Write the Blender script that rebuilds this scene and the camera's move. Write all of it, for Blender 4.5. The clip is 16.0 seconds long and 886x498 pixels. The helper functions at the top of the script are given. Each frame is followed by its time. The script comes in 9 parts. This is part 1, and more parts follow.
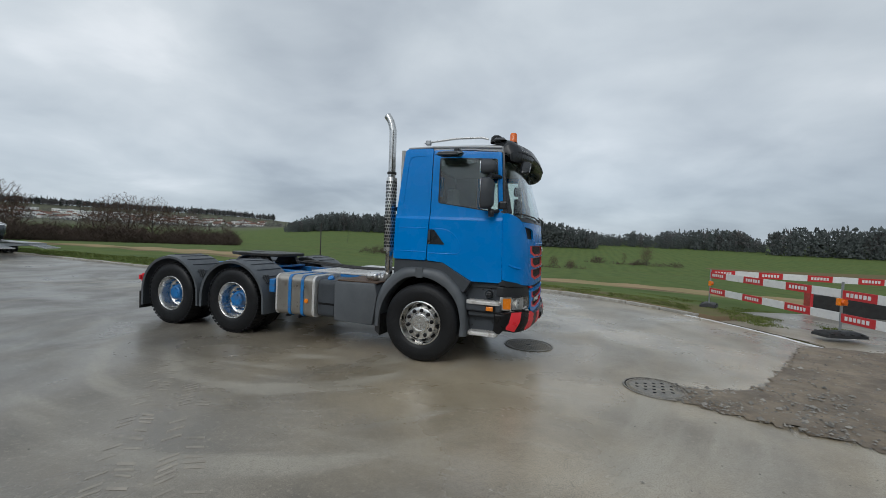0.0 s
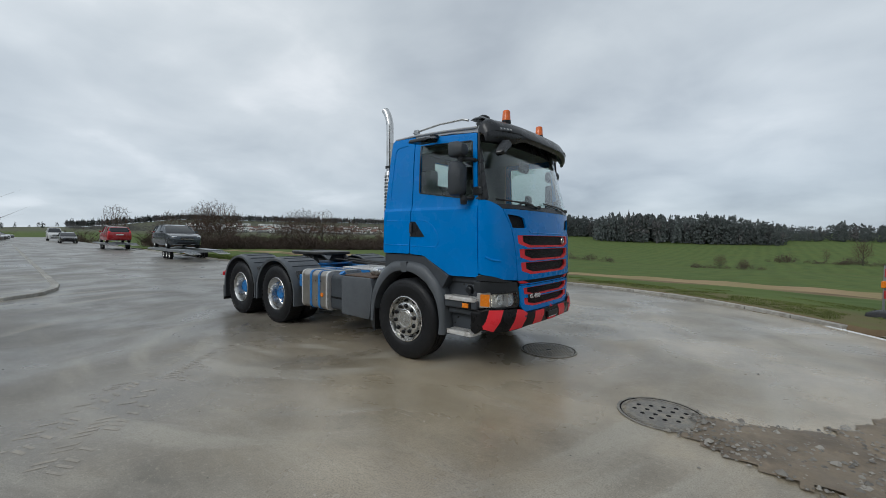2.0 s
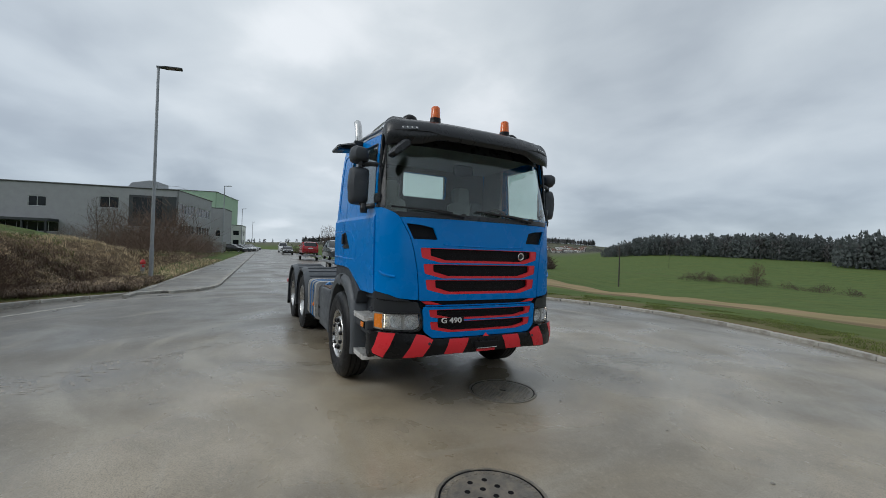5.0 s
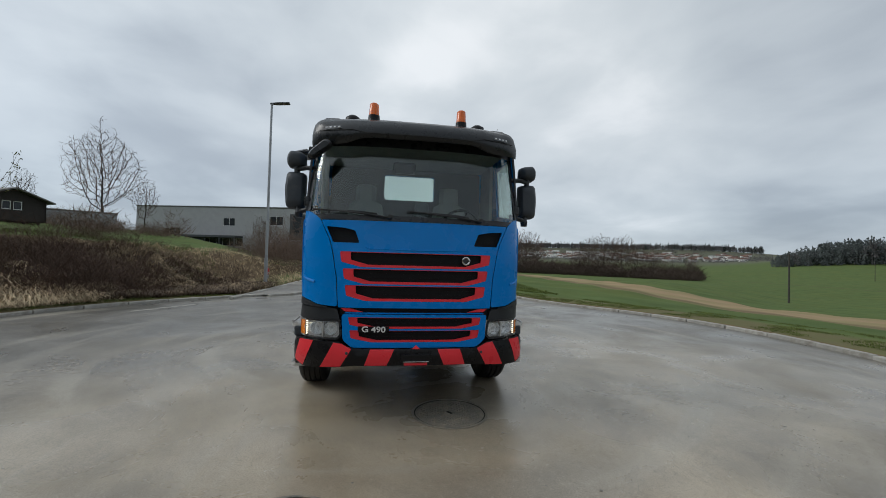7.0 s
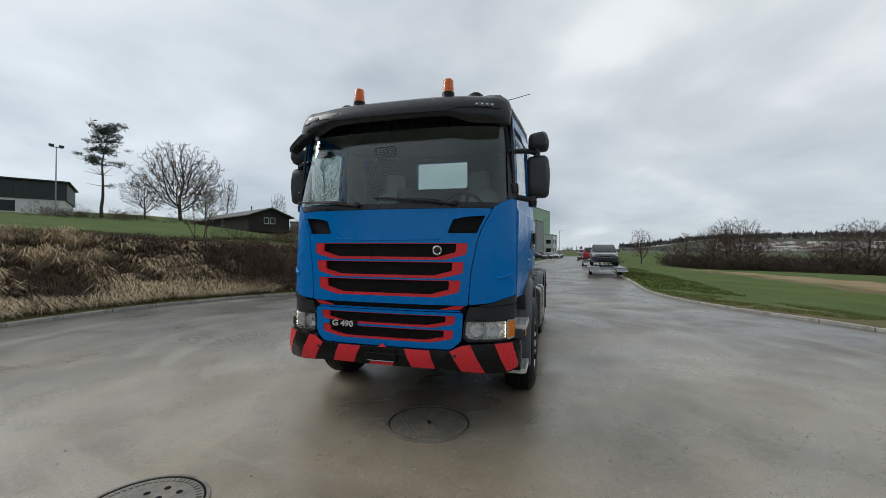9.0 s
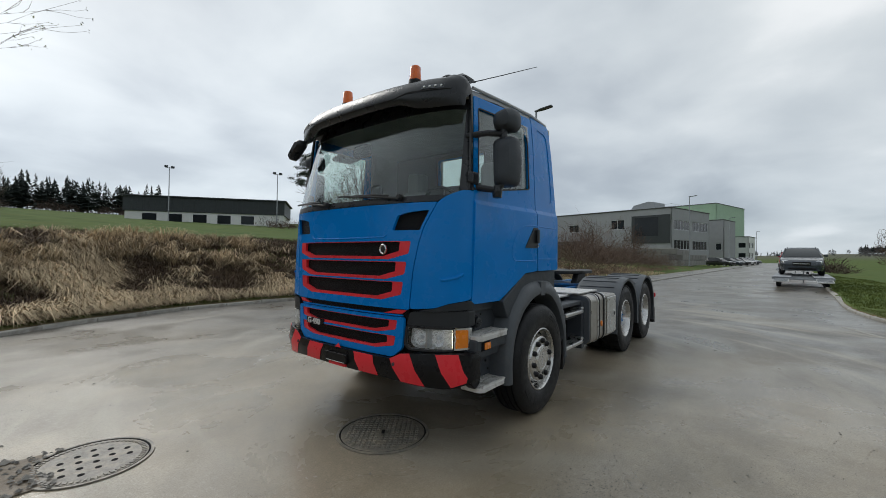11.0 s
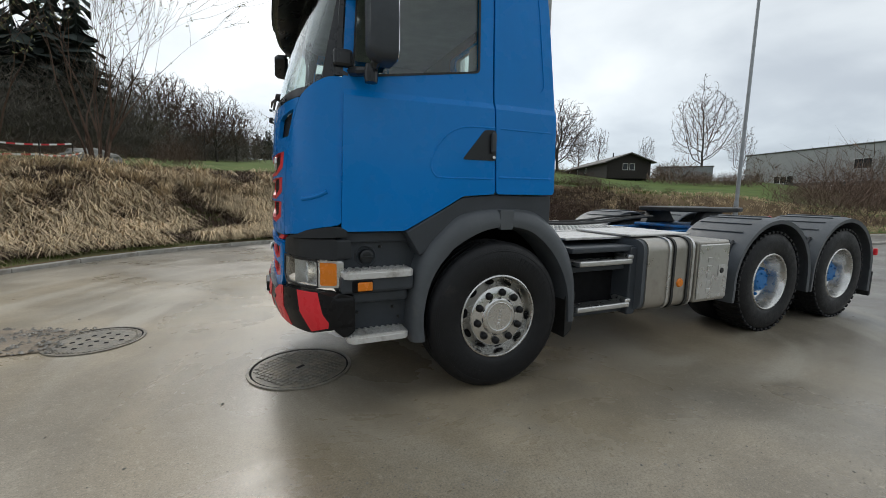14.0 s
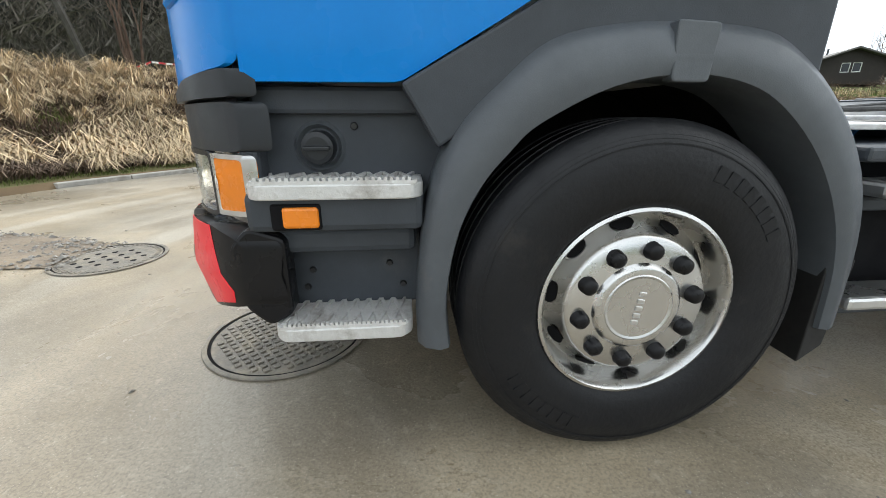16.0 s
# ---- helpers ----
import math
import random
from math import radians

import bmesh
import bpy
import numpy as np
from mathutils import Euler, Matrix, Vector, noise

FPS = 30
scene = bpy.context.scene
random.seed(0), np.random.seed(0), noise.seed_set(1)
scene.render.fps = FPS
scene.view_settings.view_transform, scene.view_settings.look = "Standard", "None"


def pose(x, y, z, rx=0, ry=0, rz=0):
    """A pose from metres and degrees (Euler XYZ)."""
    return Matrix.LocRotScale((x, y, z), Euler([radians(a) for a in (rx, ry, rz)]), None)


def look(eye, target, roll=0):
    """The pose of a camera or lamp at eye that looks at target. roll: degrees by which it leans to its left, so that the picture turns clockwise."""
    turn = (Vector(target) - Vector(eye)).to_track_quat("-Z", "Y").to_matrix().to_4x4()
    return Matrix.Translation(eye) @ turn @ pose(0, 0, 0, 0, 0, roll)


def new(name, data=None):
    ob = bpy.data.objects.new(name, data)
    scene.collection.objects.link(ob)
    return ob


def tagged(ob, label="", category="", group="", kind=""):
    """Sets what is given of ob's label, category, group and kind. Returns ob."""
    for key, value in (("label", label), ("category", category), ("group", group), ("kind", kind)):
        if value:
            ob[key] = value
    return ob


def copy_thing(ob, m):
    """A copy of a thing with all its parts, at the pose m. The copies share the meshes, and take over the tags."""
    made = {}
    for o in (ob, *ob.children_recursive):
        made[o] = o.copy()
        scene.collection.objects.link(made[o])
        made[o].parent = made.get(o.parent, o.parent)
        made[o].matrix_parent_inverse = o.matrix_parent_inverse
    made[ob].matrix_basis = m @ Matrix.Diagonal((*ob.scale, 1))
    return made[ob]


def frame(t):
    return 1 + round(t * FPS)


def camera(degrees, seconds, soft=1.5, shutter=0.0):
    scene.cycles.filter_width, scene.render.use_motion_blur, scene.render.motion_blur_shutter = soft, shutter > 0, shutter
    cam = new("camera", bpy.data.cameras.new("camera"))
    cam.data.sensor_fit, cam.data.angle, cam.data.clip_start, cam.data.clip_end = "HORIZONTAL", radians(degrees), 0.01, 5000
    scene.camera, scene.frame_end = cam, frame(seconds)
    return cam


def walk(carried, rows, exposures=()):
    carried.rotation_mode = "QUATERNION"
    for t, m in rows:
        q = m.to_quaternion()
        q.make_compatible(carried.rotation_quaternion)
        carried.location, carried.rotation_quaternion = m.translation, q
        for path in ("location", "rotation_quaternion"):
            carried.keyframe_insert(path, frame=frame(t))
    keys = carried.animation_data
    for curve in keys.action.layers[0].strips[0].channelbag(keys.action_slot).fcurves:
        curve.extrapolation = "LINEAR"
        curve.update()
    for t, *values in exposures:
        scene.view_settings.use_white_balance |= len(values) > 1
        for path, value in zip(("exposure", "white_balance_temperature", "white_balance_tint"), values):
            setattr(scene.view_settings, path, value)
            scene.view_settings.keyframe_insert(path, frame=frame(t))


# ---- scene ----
cam = camera(95.6, 16.0, soft=0.7)
PATH = [
    (0, (1.958, -6.085, 1.639), (1.306, -4.195, 1.585), 2.5),
    (0.5, (2.386, -5.808, 1.608), (1.583, -3.977, 1.559), 2.0),
    (1, (2.827, -5.551, 1.591), (1.861, -3.801, 1.539), 1.2),
    (1.5, (3.199, -5.235, 1.559), (2.069, -3.586, 1.503), 1.1),
    (2, (3.544, -4.882, 1.565), (2.293, -3.322, 1.502), 0.7),
    (2.5, (3.896, -4.595, 1.565), (2.548, -3.118, 1.505), 0.8),
    (3, (4.2, -4.185, 1.57), (2.772, -2.785, 1.52), 0.8),
    (3.5, (4.491, -3.774, 1.588), (2.977, -2.468, 1.547), 0.7),
    (4, (4.662, -3.253, 1.583), (3.051, -2.068, 1.555), 0.9),
    (4.5, (4.848, -2.818, 1.584), (3.151, -1.759, 1.561), 1.1),
    (4.7, (4.896, -2.648, 1.572), (3.165, -1.646, 1.563), 1.5),
    (6.8, (5.196, -0.556, 1.546), (3.237, -0.153, 1.586), 1.5),
    (7, (5.215, -0.395, 1.562), (3.243, -0.069, 1.601), 1.6),
    (7.5, (5.134, 0.103, 1.54), (3.138, 0.216, 1.58), 1.0),
    (8, (5.056, 0.596, 1.532), (3.059, 0.483, 1.56), 0.5),
    (8.5, (4.847, 1.018, 1.533), (2.875, 0.684, 1.55), 0.4),
    (9, (4.635, 1.453, 1.517), (2.71, 0.909, 1.529), 0.4),
    (9.5, (4.434, 1.822, 1.508), (2.581, 1.071, 1.52), 0.4),
    (9.7, (4.307, 1.935, 1.503), (2.486, 1.108, 1.52), 0.5),
    (11.8, (3.067, 3.311, 1.482), (1.663, 1.887, 1.49), 0.7),
    (12, (2.907, 3.394, 1.482), (1.546, 1.929, 1.48), 0.8),
    (12.5, (2.53, 3.601, 1.462), (1.288, 2.035, 1.425), 0.9),
    (13, (2.165, 3.708, 1.425), (1.052, 2.048, 1.339), 0.9),
    (13.5, (1.791, 3.63, 1.419), (0.819, 1.89, 1.245), 1.3),
    (14, (1.433, 3.503, 1.324), (0.633, 1.689, 1.062), 0.9),
    (14.5, (1.141, 3.224, 1.224), (0.524, 1.36, 0.845), 0.5),
    (15, (0.887, 2.928, 1.125), (0.446, 1.044, 0.618), -0.5),
    (15.5, (0.712, 2.567, 1.068), (0.424, 0.687, 0.449), -0.6),
    (16, (0.648, 2.195, 1.029), (0.466, 0.307, 0.396), 0.1),
]
walk(cam, [(t, look(eye, target, roll)) for t, eye, target, roll in PATH],
     exposures=[(0.0, 0.0, 6250, 9), (4.0, 0.0, 6250, 9), (9.0, 0.0, 6400, 9), (12.0, 0.05, 6500, 9), (13.0, 0.1, 6550, 9), (14.0, 0.34, 6600, 9.5), (15.0, 0.86, 6650, 10), (15.5, 1.15, 6700, 10), (16.0, 1.5, 6600, 9)])

# ---- overcast daylight: cloud deck over a clear sky, one soft weak sun ----
SUN_AZ, SUN_EL = radians(-98), radians(38)
world = bpy.data.worlds.new("overcast_sky")
scene.world = world
world.use_nodes = True
wn, wl = world.node_tree.nodes, world.node_tree.links
wn.clear()
w_out, w_bg = wn.new("ShaderNodeOutputWorld"), wn.new("ShaderNodeBackground")
sky = wn.new("ShaderNodeTexSky")
sky.sky_type, sky.sun_disc = "NISHITA", False
sky.sun_elevation, sky.sun_rotation = SUN_EL, math.pi / 2 - SUN_AZ
w_co, w_sep = wn.new("ShaderNodeTexCoord"), wn.new("ShaderNodeSeparateXYZ")
wl.new(w_co.outputs["Generated"], w_sep.inputs[0])


def wmath(op, a, b=None, c=None, clamp=False):
    n = wn.new("ShaderNodeMath")
    n.operation, n.use_clamp = op, clamp
    for i, v in enumerate((a, b, c)):
        if v is None:
            continue
        if isinstance(v, (int, float)):
            n.inputs[i].default_value = v
        else:
            wl.new(v, n.inputs[i])
    return n.outputs[0]


up = wmath("MAXIMUM", w_sep.outputs[2], 0.0)
deck = wmath("ADD", up, 0.26)
w_vec = wn.new("ShaderNodeCombineXYZ")
wl.new(wmath("DIVIDE", w_sep.outputs[0], deck), w_vec.inputs[0])
wl.new(wmath("DIVIDE", w_sep.outputs[1], deck), w_vec.inputs[1])


def wnoise(scale, detail, rough, distort=0.0):
    n = wn.new("ShaderNodeTexNoise")
    n.inputs["Scale"].default_value, n.inputs["Detail"].default_value = scale, detail
    n.inputs["Roughness"].default_value, n.inputs["Distortion"].default_value = rough, distort
    wl.new(w_vec.outputs[0], n.inputs["Vector"])
    return n.outputs["Fac"]


cloud = wmath("ADD", wmath("MULTIPLY", wnoise(0.62, 3.0, 0.5, 0.5), 0.66), wmath("MULTIPLY", wnoise(1.9, 7.0, 0.5, 0.25), 0.34))
w_ramp = wn.new("ShaderNodeValToRGB")
wl.new(cloud, w_ramp.inputs[0])
w_ramp.color_ramp.interpolation = "B_SPLINE"
e = w_ramp.color_ramp.elements
e[0].position, e[0].color = 0.37, (0.36, 0.395, 0.435, 1)
e[1].position, e[1].color = 0.65, (0.85, 0.86, 0.865, 1)
k = e.new(0.47)
k.color = (0.52, 0.56, 0.59, 1)
k = e.new(0.58)
k.color = (0.65, 0.685, 0.70, 1)
# haze: the deck is darker and bluer low down, paler right at the skyline
low = wn.new("ShaderNodeValToRGB")
wl.new(up, low.inputs[0])
low.color_ramp.interpolation = "B_SPLINE"
e = low.color_ramp.elements
e[0].position, e[0].color = 0.0, (0.86, 0.90, 0.95, 1)
e[1].position, e[1].color = 0.45, (1.0, 1.0, 1.0, 1)
k = e.new(0.08)
k.color = (0.83, 0.87, 0.92, 1)
k = e.new(0.2)
k.color = (0.97, 0.98, 1.0, 1)
mul = wn.new("ShaderNodeMix")
mul.data_type, mul.blend_type = "RGBA", "MULTIPLY"
mul.inputs[0].default_value = 1.0
wl.new(w_ramp.outputs[0], mul.inputs[6])
wl.new(low.outputs[0], mul.inputs[7])
dim = wn.new("ShaderNodeMix")
dim.data_type, dim.blend_type = "RGBA", "MULTIPLY"
dim.inputs[0].default_value, dim.inputs[7].default_value = 1.0, (0.10, 0.10, 0.10, 1)
wl.new(sky.outputs[0], dim.inputs[6])
mix = wn.new("ShaderNodeMix")
mix.data_type = "RGBA"
mix.inputs[0].default_value = 0.92
wl.new(dim.outputs[2], mix.inputs[6])
wl.new(mul.outputs[2], mix.inputs[7])
# thinner cloud on the sun's side is brighter; unseen +x sky is dimmed to darken the truck's front
side = wmath("ADD", wmath("MULTIPLY_ADD", w_sep.outputs[1], -0.13, 1.03), wmath("MULTIPLY_ADD", wmath("MAXIMUM", w_sep.outputs[0], 0.0), -0.36, wmath("MULTIPLY", w_sep.outputs[0], 0.12)))
sided = wn.new("ShaderNodeMix")
sided.data_type, sided.blend_type = "RGBA", "MULTIPLY"
sided.inputs[0].default_value = 1.0
wl.new(mix.outputs[2], sided.inputs[6])
wl.new(side, sided.inputs[7])
wl.new(sided.outputs[2], w_bg.inputs[0])
w_bg.inputs[1].default_value = 1.225
wl.new(w_bg.outputs[0], w_out.inputs[0])

sun = new("sun", bpy.data.lights.new("sun", "SUN"))
sun.data.energy, sun.data.angle, sun.data.color = 1.0, radians(25), (1.0, 0.97, 0.92)
sun.matrix_world = look((0, 0, 30), (-30 * math.cos(SUN_AZ) * math.cos(SUN_EL), -30 * math.sin(SUN_AZ) * math.cos(SUN_EL), 30 - 30 * math.sin(SUN_EL)))

# ---- materials ----
def material(name, base, rough=0.6, metal=0.0, vary=0.12, scale=4.0, bump=0.0, bump_scale=40.0, spec=0.5, dirt=None, dirt_at=(0.55, 0.75), dirt_scale=3.0, coat=0.0, rough_vary=0.1, island=0.0, single=0.0):
    """A node material: base colour with variation at two scales, optional dirt, gloss variation and fine relief."""
    m = bpy.data.materials.new(name)
    m.use_nodes = True
    n, l = m.node_tree.nodes, m.node_tree.links
    b = n["Principled BSDF"]
    co = n.new("ShaderNodeTexCoord")
    src = co.outputs["Object"]

    def noise_of(s, det=4.0, ro=0.55):
        t = n.new("ShaderNodeTexNoise")
        t.inputs["Scale"].default_value, t.inputs["Detail"].default_value, t.inputs["Roughness"].default_value = s, det, ro
        l.new(src, t.inputs["Vector"])
        return t.outputs["Fac"]

    def mixed(fac, a, c, kind="MIX"):
        x = n.new("ShaderNodeMix")
        x.data_type, x.blend_type = "RGBA", kind
        for sock, v in ((0, fac), (6, a), (7, c)):
            if isinstance(v, (int, float)):
                x.inputs[sock].default_value = v
            elif isinstance(v, tuple):
                x.inputs[sock].default_value = (*v, 1)
            else:
                l.new(v, x.inputs[sock])
        return x.outputs[2]

    def span(v, a, c, lo, hi):
        r = n.new("ShaderNodeMapRange")
        l.new(v, r.inputs[0])
        for i, q in enumerate((a, c, lo, hi)):
            r.inputs[i + 1].default_value = q
        return r.outputs[0]

    big, fine = noise_of(scale, 5.0), noise_of(scale * 11, 3.0)
    dark = tuple(c * (1 - vary) for c in base)
    lite = tuple(min(1.0, c * (1 + vary)) for c in base)
    col = mixed(span(big, 0.3, 0.7, 0, 1), dark, lite)
    col = mixed(span(fine, 0.3, 0.7, 0, vary * 1.6), col, tuple(c * 0.7 for c in base))
    if island:
        g = n.new("ShaderNodeNewGeometry")
        v = span(g.outputs["Random Per Island"], 0, 1, 1 - island, 1 + island)
        col = mixed(1.0, col, v, "MULTIPLY")
    if single:
        g = n.new("ShaderNodeObjectInfo")
        v = span(g.outputs["Random"], 0, 1, 1 - single, 1 + single)
        col = mixed(1.0, col, v, "MULTIPLY")
    if dirt:
        d = span(noise_of(dirt_scale, 8.0, 0.65), dirt_at[0], dirt_at[1], 0, 1)
        col = mixed(d, col, dirt)
    l.new(col, b.inputs["Base Color"])
    l.new(span(noise_of(scale * 3, 4.0), 0.3, 0.7, max(0.02, rough - rough_vary), min(1.0, rough + rough_vary)), b.inputs["Roughness"])
    b.inputs["Metallic"].default_value = metal
    b.inputs["Specular IOR Level"].default_value = spec
    b.inputs["Coat Weight"].default_value = coat
    b.inputs["Coat Roughness"].default_value = 0.08
    if bump:
        bp = n.new("ShaderNodeBump")
        bp.inputs["Strength"].default_value, bp.inputs["Distance"].default_value = min(1.0, bump), 0.01
        l.new(noise_of(bump_scale, 6.0, 0.6), bp.inputs["Height"])
        l.new(bp.outputs[0], b.inputs["Normal"])
    return m


def glass_material(name, tint, rough=0.02, see=0.75):
    """Window glass: mostly clear with a faint tint, with real reflections."""
    m = bpy.data.materials.new(name)
    m.use_nodes = True
    n, l = m.node_tree.nodes, m.node_tree.links
    n.clear()
    out, tr, gl, mx, fr = (n.new("ShaderNode" + k) for k in ("OutputMaterial", "BsdfTransparent", "BsdfGlossy", "MixShader", "LayerWeight"))
    tr.inputs[0].default_value = (*tint, 1)
    gl.inputs["Roughness"].default_value = rough
    gl.inputs[0].default_value = (0.95, 0.97, 1, 1)
    fr.inputs["Blend"].default_value = 0.5
    pw, ad = n.new("ShaderNodeMath"), n.new("ShaderNodeMath")
    pw.operation, ad.operation = "POWER", "MULTIPLY_ADD"
    pw.inputs[1].default_value = 4.0
    ad.inputs[1].default_value, ad.inputs[2].default_value = 0.85, 0.045
    l.new(fr.outputs["Facing"], pw.inputs[0])
    l.new(pw.outputs[0], ad.inputs[0])
    l.new(ad.outputs[0], mx.inputs[0])
    l.new(tr.outputs[0], mx.inputs[1])
    l.new(gl.outputs[0], mx.inputs[2])
    l.new(mx.outputs[0], out.inputs[0])
    return m


M = {}
M["blue"] = material("blue_paint", (0.0005, 0.195, 0.60), 0.27, vary=0.05, scale=1.2, coat=0.12, spec=0.17, bump=0.02, bump_scale=6, dirt=(0.015, 0.17, 0.50), dirt_at=(0.60, 0.85), dirt_scale=2.5)
M["blue_dark"] = material("blue_chassis_paint", (0.015, 0.17, 0.46), 0.45, vary=0.2, scale=6, dirt=(0.10, 0.09, 0.08), dirt_at=(0.5, 0.75), dirt_scale=7)
M["red"] = material("red_paint", (0.76, 0.036, 0.048), 0.34, vary=0.06, scale=3, coat=0.06, spec=0.25)
M["black"] = material("black_paint", (0.008, 0.008, 0.009), 0.3, vary=0.1, scale=3, spec=0.22)
M["plastic"] = material("grey_black_plastic", (0.048, 0.055, 0.064), 0.52, spec=0.32, vary=0.15, scale=4, bump=0.12, bump_scale=260, dirt=(0.09, 0.09, 0.088), dirt_at=(0.62, 0.9), dirt_scale=5)
M["plastic_mid"] = material("mid_grey_plastic", (0.078, 0.087, 0.097), 0.5, vary=0.15, scale=4, bump=0.12, bump_scale=260, dirt=(0.15, 0.14, 0.13), dirt_at=(0.62, 0.92), dirt_scale=6)
M["visor"] = material("satin_black_plastic", (0.015, 0.017, 0.020), 0.31, spec=0.42, vary=0.1, scale=3, bump=0.04, bump_scale=200)
# near-black in holes, hollows and under the cab, their shade put into the colour
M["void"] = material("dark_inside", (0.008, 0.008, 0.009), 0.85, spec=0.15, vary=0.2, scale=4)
M["mesh"] = material("black_grille_mesh", (0.006, 0.006, 0.007), 0.55, spec=0.2, vary=0.2, scale=20, bump=0.8, bump_scale=160)
M["tyre"] = material("tyre_rubber", (0.008, 0.0085, 0.010), 0.5, spec=0.30, vary=0.25, scale=6, bump=0.25, bump_scale=60, dirt=(0.05, 0.044, 0.037), dirt_at=(0.62, 0.95), dirt_scale=6)
M["alu"] = material("brushed_aluminium", (0.62, 0.62, 0.61), 0.32, 0.95, vary=0.08, scale=5, bump=0.05, bump_scale=80, dirt=(0.32, 0.29, 0.25), dirt_at=(0.58, 0.85), dirt_scale=7)
M["chrome"] = material("chrome_reflector", (0.95, 0.96, 0.97), 0.13, 0.9, vary=0.04, scale=6)
M["alu_dull"] = material("dull_tread_aluminium", (0.66, 0.655, 0.64), 0.42, 0.35, vary=0.15, scale=9, bump=0.3, bump_scale=60, dirt=(0.16, 0.13, 0.10), dirt_at=(0.5, 0.78), dirt_scale=9)
M["steel"] = material("polished_steel", (0.60, 0.60, 0.59), 0.22, 1.0, vary=0.08, scale=6, dirt=(0.30, 0.27, 0.24), dirt_at=(0.6, 0.9), dirt_scale=8)
M["tank_metal"] = material("satin_tank_metal", (0.40, 0.38, 0.345), 0.36, 0.85, vary=0.12, scale=3, bump=0.05, bump_scale=80, dirt=(0.22, 0.19, 0.16), dirt_at=(0.55, 0.85), dirt_scale=5)
M["rim_metal"] = material("polished_rim_metal", (0.60, 0.595, 0.58), 0.27, 1.0, vary=0.05, scale=3, bump=0.03, bump_scale=90, dirt=(0.40, 0.38, 0.34), dirt_at=(0.66, 1.0), dirt_scale=30, rough_vary=0.06)
M["steel_dark"] = material("greasy_dark_steel", (0.03, 0.03, 0.03), 0.5, 0.4, vary=0.3, scale=8, bump=0.2, bump_scale=50)
M["rust"] = material("brown_rusty_metal", (0.10, 0.065, 0.045), 0.75, 0.2, vary=0.4, scale=9, bump=0.4, bump_scale=60)
M["white"] = material("white_paint", (0.66, 0.67, 0.68), 0.4, vary=0.05, scale=3, dirt=(0.4, 0.39, 0.37), dirt_at=(0.6, 0.9))
M["silver"] = material("grey_roof_paint", (0.42, 0.44, 0.46), 0.4, vary=0.06, scale=3)
M["amber"] = material("amber_plastic", (0.80, 0.22, 0.01), 0.25, vary=0.08, scale=12, spec=0.6)
M["orange"] = material("orange_beacon_lens", (0.72, 0.13, 0.008), 0.18, vary=0.15, scale=20, spec=0.6)
M["lens"] = glass_material("clear_lens", (0.98, 0.99, 1.0), 0.02, 0.94)
M["glass"] = glass_material("tinted_cab_glass", (0.84, 0.89, 0.87))
M["led_lit"] = material("lit_position_lamp", (0.9, 0.88, 0.8), 0.3, vary=0.02)
M["led_lit"].node_tree.nodes["Principled BSDF"].inputs["Emission Color"].default_value = (1.0, 0.86, 0.62, 1)
M["led_lit"].node_tree.nodes["Principled BSDF"].inputs["Emission Strength"].default_value = 2.2
M["mirror"] = material("mirror_glass", (0.8, 0.82, 0.84), 0.03, 1.0, vary=0.0, rough_vary=0.01)
M["letter"] = material("silver_letters", (0.75, 0.75, 0.74), 0.35, 0.25, vary=0.03)
M["fabric"] = material("grey_cab_lining", (0.42, 0.425, 0.415), 0.85, vary=0.15, scale=8, bump=0.1)
M["lining"] = material("dark_grey_trim_board", (0.10, 0.10, 0.10), 0.85, vary=0.15, scale=8, bump=0.1)
M["trim"] = material("black_trim_plastic", (0.022, 0.025, 0.029), 0.42, spec=0.35, vary=0.12, scale=4, bump=0.06, bump_scale=240)
M["lamp_back"] = material("bright_lamp_housing", (0.86, 0.87, 0.87), 0.3, 0.45, vary=0.08, scale=30)
M["rubber"] = material("black_rubber", (0.012, 0.012, 0.012), 0.6, vary=0.2, scale=8)
M["galv"] = material("galvanised_steel", (0.33, 0.345, 0.36), 0.45, 0.75, vary=0.12, scale=6)
M["concrete"] = material("kerb_concrete", (0.36, 0.345, 0.31), 0.75, vary=0.18, scale=5, bump=0.5, bump_scale=70, dirt=(0.19, 0.17, 0.14), dirt_at=(0.52, 0.75), dirt_scale=4, single=0.15)
M["iron"] = material("cast_iron", (0.17, 0.155, 0.13), 0.42, 0.1, vary=0.3, scale=12, bump=0.3, bump_scale=90, dirt=(0.29, 0.25, 0.185), dirt_at=(0.45, 0.7), dirt_scale=8)
M["bark"] = material("grey_bark", (0.055, 0.048, 0.042), 0.9, vary=0.3, scale=6, bump=0.6, bump_scale=30)
M["twig"] = material("brown_twigs", (0.105, 0.072, 0.056), 0.95, spec=0.1, vary=0.3, scale=3, island=0.35)
M["scrub"] = material("reddish_bare_scrub", (0.165, 0.118, 0.094), 1.0, spec=0.05, vary=0.3, scale=0.6, island=0.4)
# paler than the hedge twigs: haze over the wood put into the colour
M["wood_twigs"] = material("hazed_bare_wood_twigs", (0.135, 0.122, 0.105), 1.0, spec=0.0, vary=0.3, scale=0.3, island=0.4)
M["hedge"] = material("bare_hedge_twigs", (0.088, 0.067, 0.056), 1.0, spec=0.05, vary=0.3, scale=0.4, island=0.4)
M["straw"] = material("dry_grass_blades", (0.57, 0.45, 0.295), 0.9, vary=0.3, scale=0.8, island=0.45, spec=0.1)
M["brownleaf"] = material("dead_bramble_leaves", (0.135, 0.092, 0.062), 0.9, vary=0.4, scale=1.0, island=0.5)
